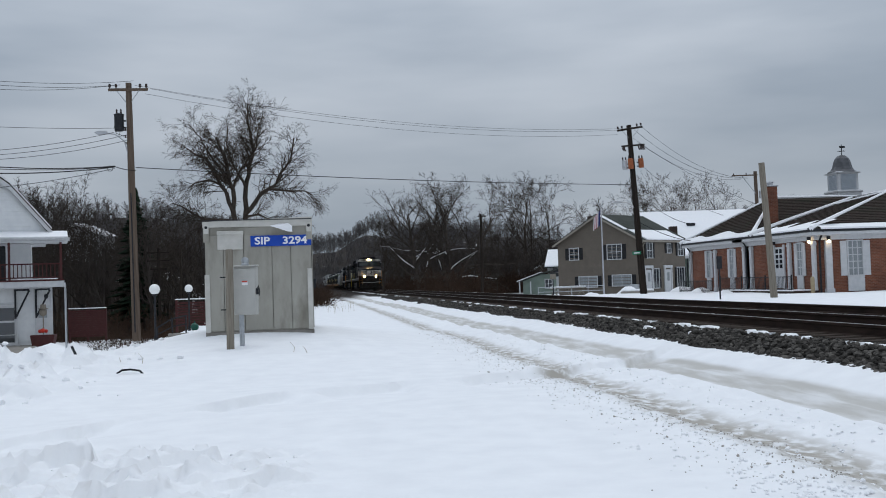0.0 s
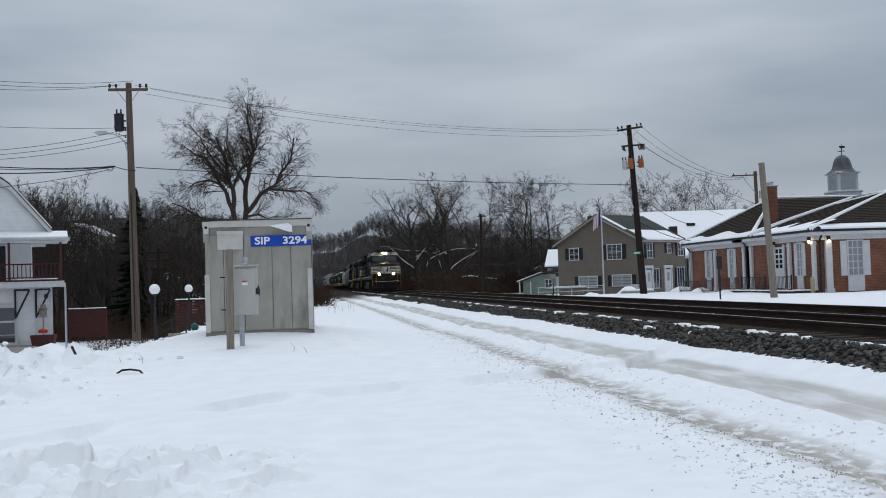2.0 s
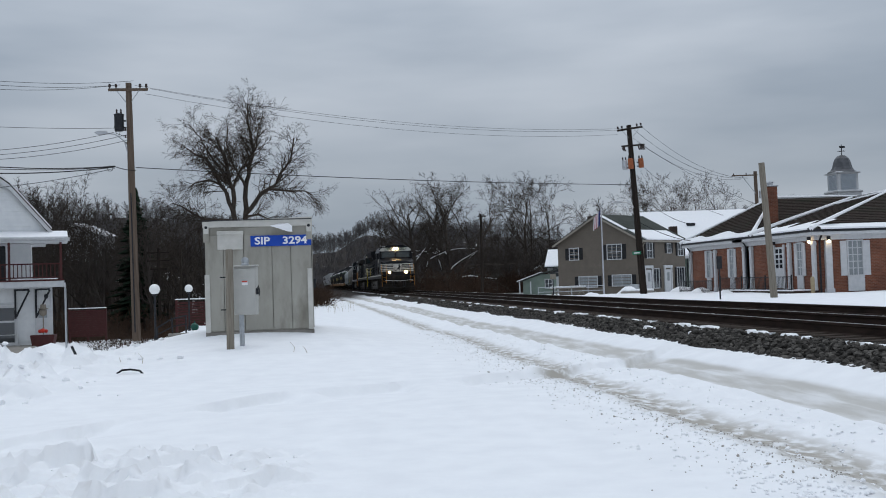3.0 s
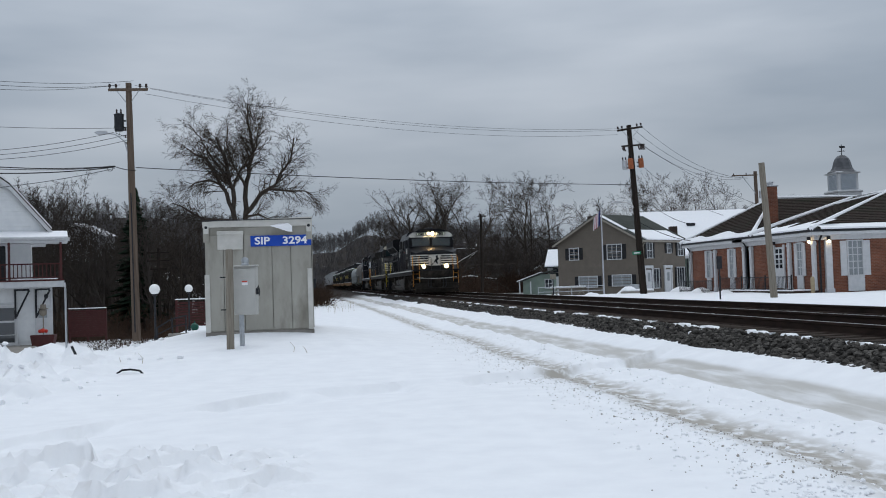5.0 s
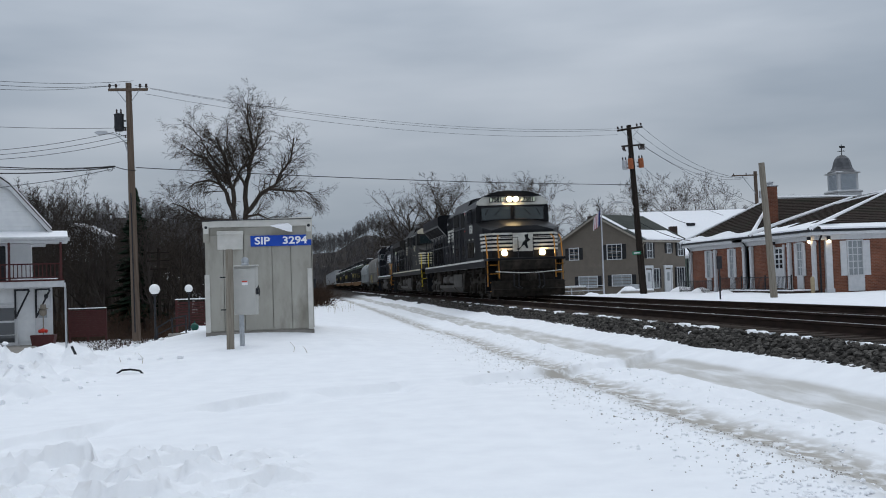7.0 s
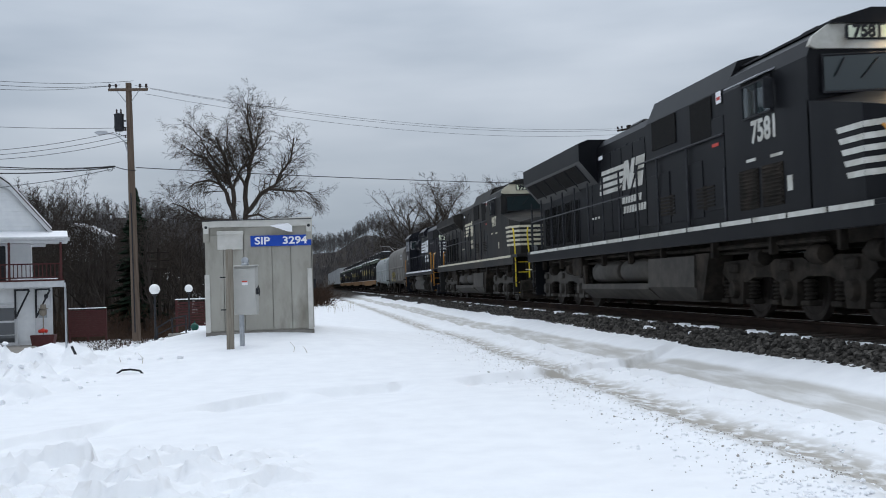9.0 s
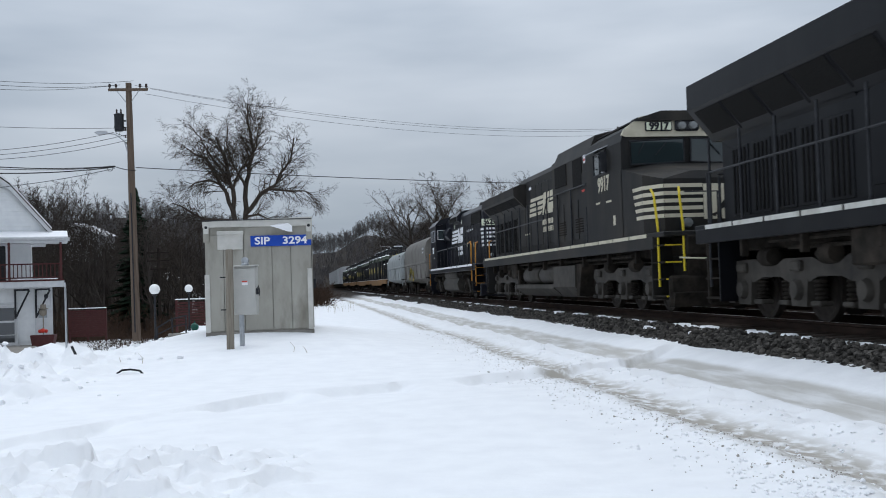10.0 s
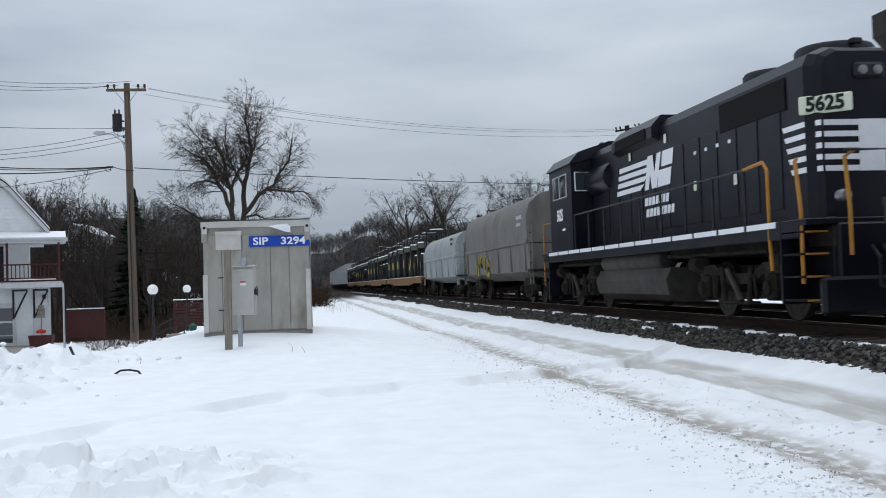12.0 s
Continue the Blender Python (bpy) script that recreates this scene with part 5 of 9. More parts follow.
def brick_hall():
    """One-storey brick hall, its long face beside the line at x 25.25, its end facing the camera's side at y 49.1."""
    B = brick_wall_material()
    X, Y0, Y1 = 25.25, 49.1, 66.2
    h = thing("brick_hall", pose(0, 0, 0), "one-storey red brick hall with white pilasters and hipped roof", "building")
    part("wall", Shape().box((X + 9.0, (Y0 + 58) / 2, 1.05), (18.0, 58 - Y0, 3.0)), B, h, "red brick wall")
    part("wall", Shape().box((X + 6.0, (57 + Y1) / 2, 1.05), (12.0, Y1 - 57.0, 3.0)), B, h, "red brick wall")
    # eave band: frieze, soffit, gutter
    for a, b, c, d in ((X - 0.45, X + 18.4, Y0 - 0.45, 58.4), (X - 0.45, X + 12.4, 57.0, Y1 + 0.45)):
        part("soffit", Shape().box(((a + b) / 2, (c + d) / 2, 2.60), (b - a, d - c, 0.18), 0.02), WHITE_TRIM, h)
        part("gutter", Shape().box(((a + b) / 2, (c + d) / 2, 2.75), (b - a + 0.12, d - c + 0.12, 0.12), 0.02), METAL_DARK, h)
    part("frieze", Shape().box((X - 0.05, (Y0 + Y1) / 2, 2.40), (0.12, Y1 - Y0, 0.24), 0.01), WHITE_TRIM, h)
    part("frieze", Shape().box((X + 9, Y0 - 0.05, 2.40), (18, 0.12, 0.24), 0.01), WHITE_TRIM, h)

    def hip(x0, x1, y0, y1, z, peak, r0, r1, ridge_along_x=True):
        """Hipped roof; its ridge runs from r0 to r1, along x or along y."""
        xm, ym = (x0 + x1) / 2, (y0 + y1) / 2
        vs = [(x0, y0, z), (x1, y0, z), (x1, y1, z), (x0, y1, z)]
        if ridge_along_x:
            vs += [(r0, ym, peak), (r1, ym, peak)]
            fs = [(0, 1, 5, 4), (1, 2, 5), (2, 3, 4, 5), (3, 0, 4), (0, 3, 2, 1)]
            front, side = (0, 1, 5, 4), (3, 0, 4, 4)
            depth, run_in = ym - y0, r0 - x0
        else:
            vs += [(xm, r0, peak), (xm, r1, peak)]
            fs = [(0, 1, 4), (1, 2, 5, 4), (2, 3, 5), (3, 0, 4, 5), (0, 3, 2, 1)]
            front, side = (0, 1, 4, 4), (3, 0, 4, 5)
            depth, run_in = r0 - y0, xm - x0
        part("roof", Shape().add(vs, fs), SHINGLE, h, "brown asphalt-shingle hipped roof")
        # courses of shingles standing slightly proud
        for face in (front, side):
            p = [Vector(vs[i]) for i in face]
            nrm = (p[1] - p[0]).cross(p[3] - p[0]).normalized()
            if nrm.z < 0:
                nrm.negate()
            for k in range(1, 22):
                t0, t1 = k / 23, (k + 0.75) / 23
                a0, b0 = p[0].lerp(p[3], t0), p[1].lerp(p[2], t0)
                a1, b1 = p[0].lerp(p[3], t1), p[1].lerp(p[2], t1)
                part("shingle_course", Shape().add([a0 + nrm * 0.03, b0 + nrm * 0.03, b1 + nrm * 0.008, a1 + nrm * 0.008, a0 + nrm * 0.004, b0 + nrm * 0.004], [(0, 1, 2, 3), (0, 4, 5, 1)]), SHINGLE, h)
        for a, b in ((0, 4), (3, 4), (4, 5)):
            p, q = Vector(vs[a]), Vector(vs[b])
            part("hip_snow", Shape().tube([p + Vector((0, 0, 0.03)), p.lerp(q, 0.5) + Vector((0.03, 0, 0.05)), q + Vector((0, 0, 0.03))], [0.13, 0.10, 0.07], 6), SNOW_CAP, h, "line of snow along the hip")
        # snow along the eaves, uneven
        def edge_snow(p, q, up, reach):
            p, q, up = Vector(p), Vector(q), Vector(up)
            n = 26
            low, high = [], []
            for i in range(n + 1):
                t = i / n
                w = reach * (0.75 + 0.5 * noise.noise((t * 6, reach, p.y * 0.1)))
                base = p.lerp(q, t)
                low.append(base + Vector((0, 0, 0.05)))
                high.append(base + up * w + Vector((0, 0, 0.06)))
            s = Shape().add(low + high, [(i, i + 1, n + 2 + i, n + 1 + i) for i in range(n)])
            s.add([v - Vector((0, 0, 0.09)) for v in low] + low, [(i, i + 1, n + 2 + i, n + 1 + i) for i in range(n)])
            part("eave_snow", s, SNOW_CAP, h, "band of snow along the eaves")
        up_front = Vector((0, depth, peak - z)).normalized()
        up_side = Vector((run_in, 0, peak - z)).normalized()
        edge_snow((x0 + 0.5, y0, z), (x1 - 0.5, y0, z), up_front, 0.95)
        edge_snow((x0, y0 + 0.4, z), (x0, (y1 if ridge_along_x else 55.8) - 0.4, z), up_side, 0.75 if ridge_along_x else 2.0)

    hip(X - 0.5, X + 12.5, 55.6, Y1 + 0.5, 2.82, 5.3, X + 3.4, X + 9.0)
    hip(X - 0.5, X + 18.5, Y0 - 0.5, 66.0, 2.83, 5.3, 57.6, 60.4, False)
    part("valley_snow", Shape().tube([(24.85, 55.75, 2.92), (28.0, 57.5, 3.78), (33.6, 60.6, 5.2)], [0.16, 0.12, 0.08], 6), SNOW_CAP, h, "line of snow in the roof valley")
    # chimney and cupola
    c = part("chimney", Shape().box((26.9, 57.6, 4.6), (0.62, 0.62, 2.2), 0.02), B, h, "brick chimney with metal cap")
    part("chimney_cap", Shape().box((26.9, 57.6, 5.74), (0.72, 0.72, 0.08), 0.02).lathe([(0.18, 5.78), (0.18, 5.92), (0.26, 5.94), (0.22, 6.0)], (26.9, 57.6, 0), 10), LAMP_GREY, c)
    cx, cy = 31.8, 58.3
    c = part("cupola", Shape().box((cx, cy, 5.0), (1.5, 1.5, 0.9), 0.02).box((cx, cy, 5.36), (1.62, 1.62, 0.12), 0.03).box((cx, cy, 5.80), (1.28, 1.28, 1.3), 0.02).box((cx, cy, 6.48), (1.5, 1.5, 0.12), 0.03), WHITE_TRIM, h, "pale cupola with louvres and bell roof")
    for ang in range(4):
        lv = Shape()
        for k in range(14):
            lv.box((0, -0.655, 5.48 + k * 0.066), (0.92, 0.03, 0.05), 0, Matrix.Rotation(radians(25), 3, "X"))
        o = part("louvre", lv, CUPOLA_PAINT, c)
        o.matrix_basis = pose(cx, cy, 0, 0, 0, 90 * ang)
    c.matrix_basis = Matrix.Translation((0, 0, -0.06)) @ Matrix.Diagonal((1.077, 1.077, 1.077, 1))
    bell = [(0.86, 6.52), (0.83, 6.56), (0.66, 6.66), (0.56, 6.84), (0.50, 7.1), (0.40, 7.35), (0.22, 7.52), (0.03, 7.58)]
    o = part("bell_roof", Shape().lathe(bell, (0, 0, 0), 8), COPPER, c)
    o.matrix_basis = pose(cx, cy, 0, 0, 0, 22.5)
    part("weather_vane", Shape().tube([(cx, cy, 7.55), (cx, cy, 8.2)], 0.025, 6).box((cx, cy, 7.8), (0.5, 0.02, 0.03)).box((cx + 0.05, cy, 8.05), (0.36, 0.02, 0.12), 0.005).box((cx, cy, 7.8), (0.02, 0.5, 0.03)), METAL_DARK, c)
    # long face: pilasters, windows, door; local frame turned to face -x
    def face(y, z, out=0.0):
        return pose(X - out, y, z, 0, 0, -90)
    for y in (66.05, 61.9, 57.6, 56.6, 51.9, 49.25):
        part("pilaster", Shape().box((X - 0.09, y, 0.95), (0.16, 0.28, 2.6), 0.02).box((X - 0.1, y, 2.1), (0.2, 0.34, 0.12), 0.02).box((X - 0.1, y, -0.2), (0.2, 0.34, 0.24), 0.02), WHITE_TRIM, h)
    for y in (63.1, 59.5, 50.85):
        window(h, face(y, 0.55, 0.02), 0.52, 1.62, WHITE_TRIM, CURTAIN, (1, 3), WHITE_TRIM, True, 0.08, 0.26)
        part("window_panel", Shape().box((X - 0.04, y, 0.12), (0.07, 0.66, 0.75), 0.01), WHITE_TRIM, h)
    d = part("door", Shape().box((X - 0.03, 53.2, 0.98), (0.06, 0.98, 2.2), 0.01), WHITE_TRIM, h, "white panelled door with small panes")
    for i in range(2):
        for k in range(3):
            part("pane", Shape().box((X - 0.065, 52.97 + 0.46 * i, 1.05 + k * 0.26), (0.012, 0.3, 0.2)), WIN_GLASS, d)
        part("pane", Shape().box((X - 0.065, 52.97 + 0.46 * i, 1.86), (0.012, 0.3, 0.22)), WIN_GLASS, d)
    part("casing", Shape().box((X - 0.05, 52.62, 1.0), (0.1, 0.16, 2.4), 0.01).box((X - 0.05, 53.78, 1.0), (0.1, 0.16, 2.4), 0.01), WHITE_TRIM, d)
    # end face
    part("pilaster", Shape().box((X + 0.55, Y0 - 0.09, 0.95), (0.36, 0.18, 2.6), 0.02).box((X + 0.55, Y0 - 0.11, -0.25), (0.44, 0.24, 0.2), 0.02), WHITE_TRIM, h)
    for x in (27.4, 31.5, 35.6, 39.7):
        window(h, pose(x - 0.15, Y0 - 0.02, 0.5), 0.74, 1.68, WHITE_TRIM, CURTAIN, (2, 4), WHITE_TRIM, True, 0.1, 0.34)
        part("window_panel", Shape().box((x - 0.15, Y0 - 0.04, 0.06), (0.88, 0.07, 0.74), 0.01), WHITE_TRIM, h)
    for y in (57.2, 66.0):
        part("downspout", Shape().tube([(X - 0.4, y, 2.7), (X - 0.3, y, 2.5), (X - 0.14, y, 2.25), (X - 0.14, y, -0.3)], 0.05, 6), METAL_DARK, h)
    part("downspout", Shape().tube([(X + 0.15, Y0 - 0.42, 2.7), (X + 0.12, Y0 - 0.25, 2.45), (X + 0.08, Y0 - 0.14, 2.2), (X + 0.08, Y0 - 0.14, -0.4)], 0.055, 6), METAL_DARK, h)
    for px, py in ((X - 0.28, 49.35), (X + 0.5, Y0 - 0.28)):
        l = part("flood_lamp", Shape().box((px, py, 2.36), (0.16, 0.16, 0.2), 0.03), METAL_DARK, h)
        part("bulb", Shape().ball((px, py - 0.02, 2.20), 0.085, 12), LAMP_ON, l, "lit warm lamp")
    part("flood_lamp", Shape().box((X - 0.25, 53.4, 2.3), (0.16, 0.22, 0.14), 0.03), METAL_DARK, h)
    part("foundation", Shape().box((X + 9.0, Y0 + 4.4, -0.55), (18.06, 9.0, 0.35)), CONCRETE, h)
    return h


brick_hall()


def porch_rail():
    r = thing("iron_railing", pose(24.0, 49.4, -0.45), "black iron railing round a low brick-edged porch", "railing")
    part("porch_slab", Shape().box((0.6, 4.2, 0.06), (1.3, 9.2, 0.34), 0.03), BROWN_WALL, r)
    part("slab_snow", Shape().box((0.55, 4.2, 0.25), (1.2, 9.0, 0.06), 0.03), SNOW_CAP, r)
    part("lower_step", Shape().box((-0.3, 4.0, -0.05), (0.6, 8.0, 0.2), 0.03), BROWN_WALL, r)
    part("step_snow", Shape().box((-0.3, 4.0, 0.06), (0.55, 7.8, 0.05), 0.02), SNOW_CAP, r)
    for z in (0.95, 0.32):
        part("rail", Shape().box((0, 4.5, z), (0.04, 9.0, 0.035)), METAL_DARK, r)
    for i in range(60):
        part("baluster", Shape().box((0, 0.1 + i * 0.15, 0.6), (0.018, 0.018, 0.72)), METAL_DARK, r)
    for y in (0, 3, 6, 9):
        part("rail_post", Shape().box((0, y, 0.55), (0.05, 0.05, 1.0)), METAL_DARK, r)
    r2 = thing("iron_railing", pose(24.0, 59.5, -0.5), "black iron railing beside snowy shrubs", "railing")
    for z in (0.85, 0.25):
        part("rail", Shape().box((0, 2.8, z), (0.04, 5.6, 0.035)), METAL_DARK, r2)
    for i in range(38):
        part("baluster", Shape().box((0, 0.1 + i * 0.15, 0.5), (0.018, 0.018, 0.75)), METAL_DARK, r2)
    b = solid("bollard", Shape().lathe([(0.1, -0.2), (0.1, 0.85), (0.06, 0.92), (0.01, 0.93)], n=10), STRAW, pose(24.7, 48.6, -0.45), "short yellowish bollard at the porch corner", "bollard")


porch_rail()


def flag_pole():
    f = thing("flagpole", pose(24.88, 85.5, -1.0), "white flagpole with a limp striped flag", "flagpole")
    part("pole", Shape().tube([(0, 0, -0.2), (0, 0, 7.9)], [0.07, 0.04], 10), LAMP_GREY, f)
    part("finial", Shape().ball((0, 0, 7.95), 0.09, 10), LAMP_GREY, f)
    for i in range(7):
        s = Shape()
        x0 = -0.06 - i * 0.085
        s.add([(x0, 0.02 * (i % 2), 7.45 - i * 0.10), (x0 - 0.09, -0.02 * (i % 2), 7.35 - i * 0.10), (x0 - 0.16, 0.03, 6.05 - i * 0.06), (x0 - 0.07, 0, 6.15 - i * 0.06)], [(0, 1, 2, 3)])
        part("flag_fold", s, FLAG_BLUE if i < 2 else (FLAG_RED if i % 2 else FLAG_WHITE), f)


flag_pole()


def heap(x, y, z, rx, ry, h, seed):
    s = Shape()
    n, k = 18, 6
    vs = [(0, 0, h)]
    for i in range(1, k + 1):
        t = i / k
        for j in range(n):
            a = 2 * math.pi * j / n
            w = 1 + 0.22 * noise.noise((math.cos(a) * 1.5 + seed, math.sin(a) * 1.5, t * 2))
            zz = h * (1 - t ** 1.6) + 0.16 * h * noise.noise((math.cos(a) * 3 * t + seed, math.sin(a) * 3 * t, 5)) - 0.3 * t ** 4
            vs.append((rx * t * w * math.cos(a), ry * t * w * math.sin(a), zz))
    fs = [(0, 1 + j, 1 + (j + 1) % n) for j in range(n)]
    for i in range(k - 1):
        fs += [(1 + i * n + j, 1 + (i + 1) * n + j, 1 + (i + 1) * n + (j + 1) % n, 1 + i * n + (j + 1) % n) for j in range(n)]
    solid("snow_heap", s.add(vs, fs), SNOW_CAP, pose(x, y, z), "shovelled heap of snow", "snow heap", "shovelled snow heaps", smooth=True)


for i, (x, y, z, rx, ry, hh) in enumerate(((26.4, 83.5, -0.95, 1.5, 1.2, 0.9), (23.4, 84, -1.0, 1.3, 1.0, 0.55), (28.2, 75, -0.75, 1.6, 1.0, 0.5), (26.5, 69, -0.6, 1.4, 1.2, 0.65),
                                           (24.6, 66.5, -0.5, 1.2, 1.0, 0.5), (24.2, 62.0, -0.5, 0.9, 1.3, 0.45), (23.6, 57.0, -0.5, 1.0, 1.6, 0.3))):
    heap(x, y, z, rx, ry, hh, i * 3.1)


def planter_box():
    p = thing("stone_planter", pose(26.9, 82.6, -1.0), "low stone planter heaped with snow", "planter")
    part("rim", Shape().box((0, 0, 0.25), (2.6, 1.2, 0.6), 0.06), CONCRETE, p)
    part("snow", Shape().box((0, 0, 0.62), (2.4, 1.0, 0.2), 0.09), SNOW_CAP, p)
    for i, (x, y) in enumerate(((22.0, 89.0), (23.6, 90.0))):
        t = thing("picnic_table", pose(x, y, -0.85, 0, 0, 20), "wooden picnic table covered in snow", "picnic table", "snowy picnic tables")
        part("tabletop", Shape().box((0, 0, 0.75), (1.8, 0.8, 0.06), 0.01), POST_WOOD, t)
        part("snow", Shape().box((0, 0, 0.86), (1.75, 0.75, 0.16), 0.05), SNOW_CAP, t)
        for sy in (-1, 1):
            part("bench", Shape().box((0, sy * 0.7, 0.45), (1.8, 0.28, 0.05), 0.01), POST_WOOD, t)
        for sx in (-0.65, 0.65):
            part("leg", Shape().tube([(sx, -0.7, 0), (sx, 0.3, 0.74)], 0.05, 5).tube([(sx, 0.7, 0), (sx, -0.3, 0.74)], 0.05, 5), POST_WOOD, t)
    f = thing("pipe_rail", pose(19.8, 88.0, -0.8), "low grey pipe railing by the cottage", "railing")
    for z in (0.85, 0.45):
        part("rail", Shape().tube([(0, 0, z), (6, 0.5, z)], 0.03, 6), GALV, f)
    for i in range(5):
        part("rail_post", Shape().tube([(i * 1.5, i * 0.125, -0.2), (i * 1.5, i * 0.125, 0.88)], 0.03, 6), GALV, f)


planter_box()

# ---- trees ----
class Limbs:
    """Gathers branch tubes of a tree."""

    def __init__(self, seed):
        self.r = random.Random(seed)
        self.fine = 0.006
        self.v, self.f = [], []
        self.stem_v, self.stem_f = [], []
        self.snow = Shape()

    def tube(self, pts, radii, n, stem=False):
        vs, fs = (self.stem_v, self.stem_f) if stem else (self.v, self.f)
        k = len(vs)
        for i, p in enumerate(pts):
            d = (pts[min(i + 1, len(pts) - 1)] - pts[max(i - 1, 0)]).normalized()
            u = d.orthogonal().normalized()
            w = d.cross(u)
            for j in range(n):
                a = 2 * math.pi * j / n
                vs.append(tuple(p + (u * math.cos(a) + w * math.sin(a)) * radii[i]))
        for i in range(len(pts) - 1):
            for j in range(n):
                fs.append((k + i * n + j, k + i * n + (j + 1) % n, k + (i + 1) * n + (j + 1) % n, k + (i + 1) * n + j))

    def grow(self, p, d, length, radius, level, plan):
        """plan: for each level (segments, sides, children, child length, child angle, lift, wander)."""
        seg, sides, kids, ratio, angle, lift, wander = plan[level][:7]
        r = self.r
        pts, rad = [p.copy()], [radius]
        step = length / seg
        for i in range(seg):
            d = (d + Vector((r.uniform(-wander, wander), r.uniform(-wander, wander), r.uniform(-wander, wander) + lift))).normalized()
            p = p + d * step
            pts.append(p.copy())
            rad.append(radius * (1 - 0.75 * (i + 1) / seg))
        self.tube(pts, rad, sides, level == 0)
        if self.snowy and level < 2 and p.z < 9.0 and r.random() < 0.7:
            keep = [(q, b) for q, b in zip(pts, rad) if q.z < 6.2]
            if len(keep) > 2:
                self.snow.tube([q + Vector((-0.3 * b, -0.3 * b, b * 0.6)) for q, b in keep], [max(0.016, b * 0.6) for q, b in keep], 5)
        if level + 1 >= len(plan):
            return
        for i in range(kids):
            t = (0.25 if level else plan[0][7] if len(plan[0]) > 7 else 0.35) + 0.0
            t = t + (1 - t) * (i + r.random()) / kids
            k = min(len(pts) - 2, int(t * seg))
            q = pts[k].lerp(pts[k + 1], t * seg - k)
            axis = (pts[k + 1] - pts[k]).normalized()
            side = axis.orthogonal().normalized()
            side.rotate(Matrix.Rotation(r.uniform(0, 2 * math.pi), 3, axis))
            a = radians(angle * r.uniform(0.65, 1.3))
            self.grow(q, (axis * math.cos(a) + side * math.sin(a)).normalized(), length * ratio * r.uniform(0.7, 1.25) * (1.15 - 0.5 * t), max(self.fine, rad[k] * 0.62), level + 1, plan)


def tree_mesh(seed, height, trunk, plan, snowy=False, stems=1, tilt=0.0, fine=0.006):
    t = Limbs(seed)
    t.fine = fine
    t.snowy = snowy
    for i in range(stems):
        a = 2 * math.pi * i / stems + t.r.uniform(-0.3, 0.3)
        d = Vector((math.cos(a) * tilt, math.sin(a) * tilt, 1)).normalized()
        t.grow(Vector((0, 0, -0.6)), d, height, trunk, 0, [(*plan[0][:7], plan[0][7] if len(plan[0]) > 7 else 0.35)] + plan[1:])
    return t


def as_mesh(name, v, f, mat):
    me = bpy.data.meshes.new(name)
    me.from_pydata(v, [], f)
    me.materials.append(mat)
    return me


def tree(m, t, mat, label, twig_mat=None):
    ob = thing("bare_tree", m, label, "tree", "bare winter trees")
    o = new("trunk", as_mesh("trunk", t.stem_v, t.stem_f, mat))
    o.data.shade_smooth()
    o.parent = ob
    o = new("crown", as_mesh("crown", t.v, t.f, mat))
    o.parent = ob
    if t.snow.v:
        part("branch_snow", t.snow, SNOW_CAP, ob, "snow lying on the limbs")
    return ob


SYCAMORE = [(7, 8, 9, 0.58, 46, 0.02, 0.10, 0.25), (6, 5, 7, 0.5, 46, 0.06, 0.24), (4, 3, 6, 0.46, 46, 0.04, 0.3), (3, 3, 5, 0.44, 44, 0.0, 0.3), (2, 3, 0, 0.42, 44, 0.0, 0.3)]
WOOD = [(4, 4, 9, 0.42, 36, 0.02, 0.06, 0.35), (3, 3, 6, 0.45, 40, 0.08, 0.2), (2, 3, 4, 0.45, 40, 0.04, 0.25), (1, 3, 0, 0.4, 40, 0, 0.2)]
FAR = [(3, 3, 9, 0.42, 38, 0.02, 0.05, 0.25), (2, 3, 5, 0.48, 42, 0.08, 0.2), (1, 3, 0, 0.4, 40, 0, 0.2)]
BRUSH = [(2, 3, 5, 0.55, 40, 0.03, 0.2, 0.2), (1, 3, 3, 0.5, 40, 0.02, 0.3), (1, 3, 0, 0.4, 40, 0, 0.2)]

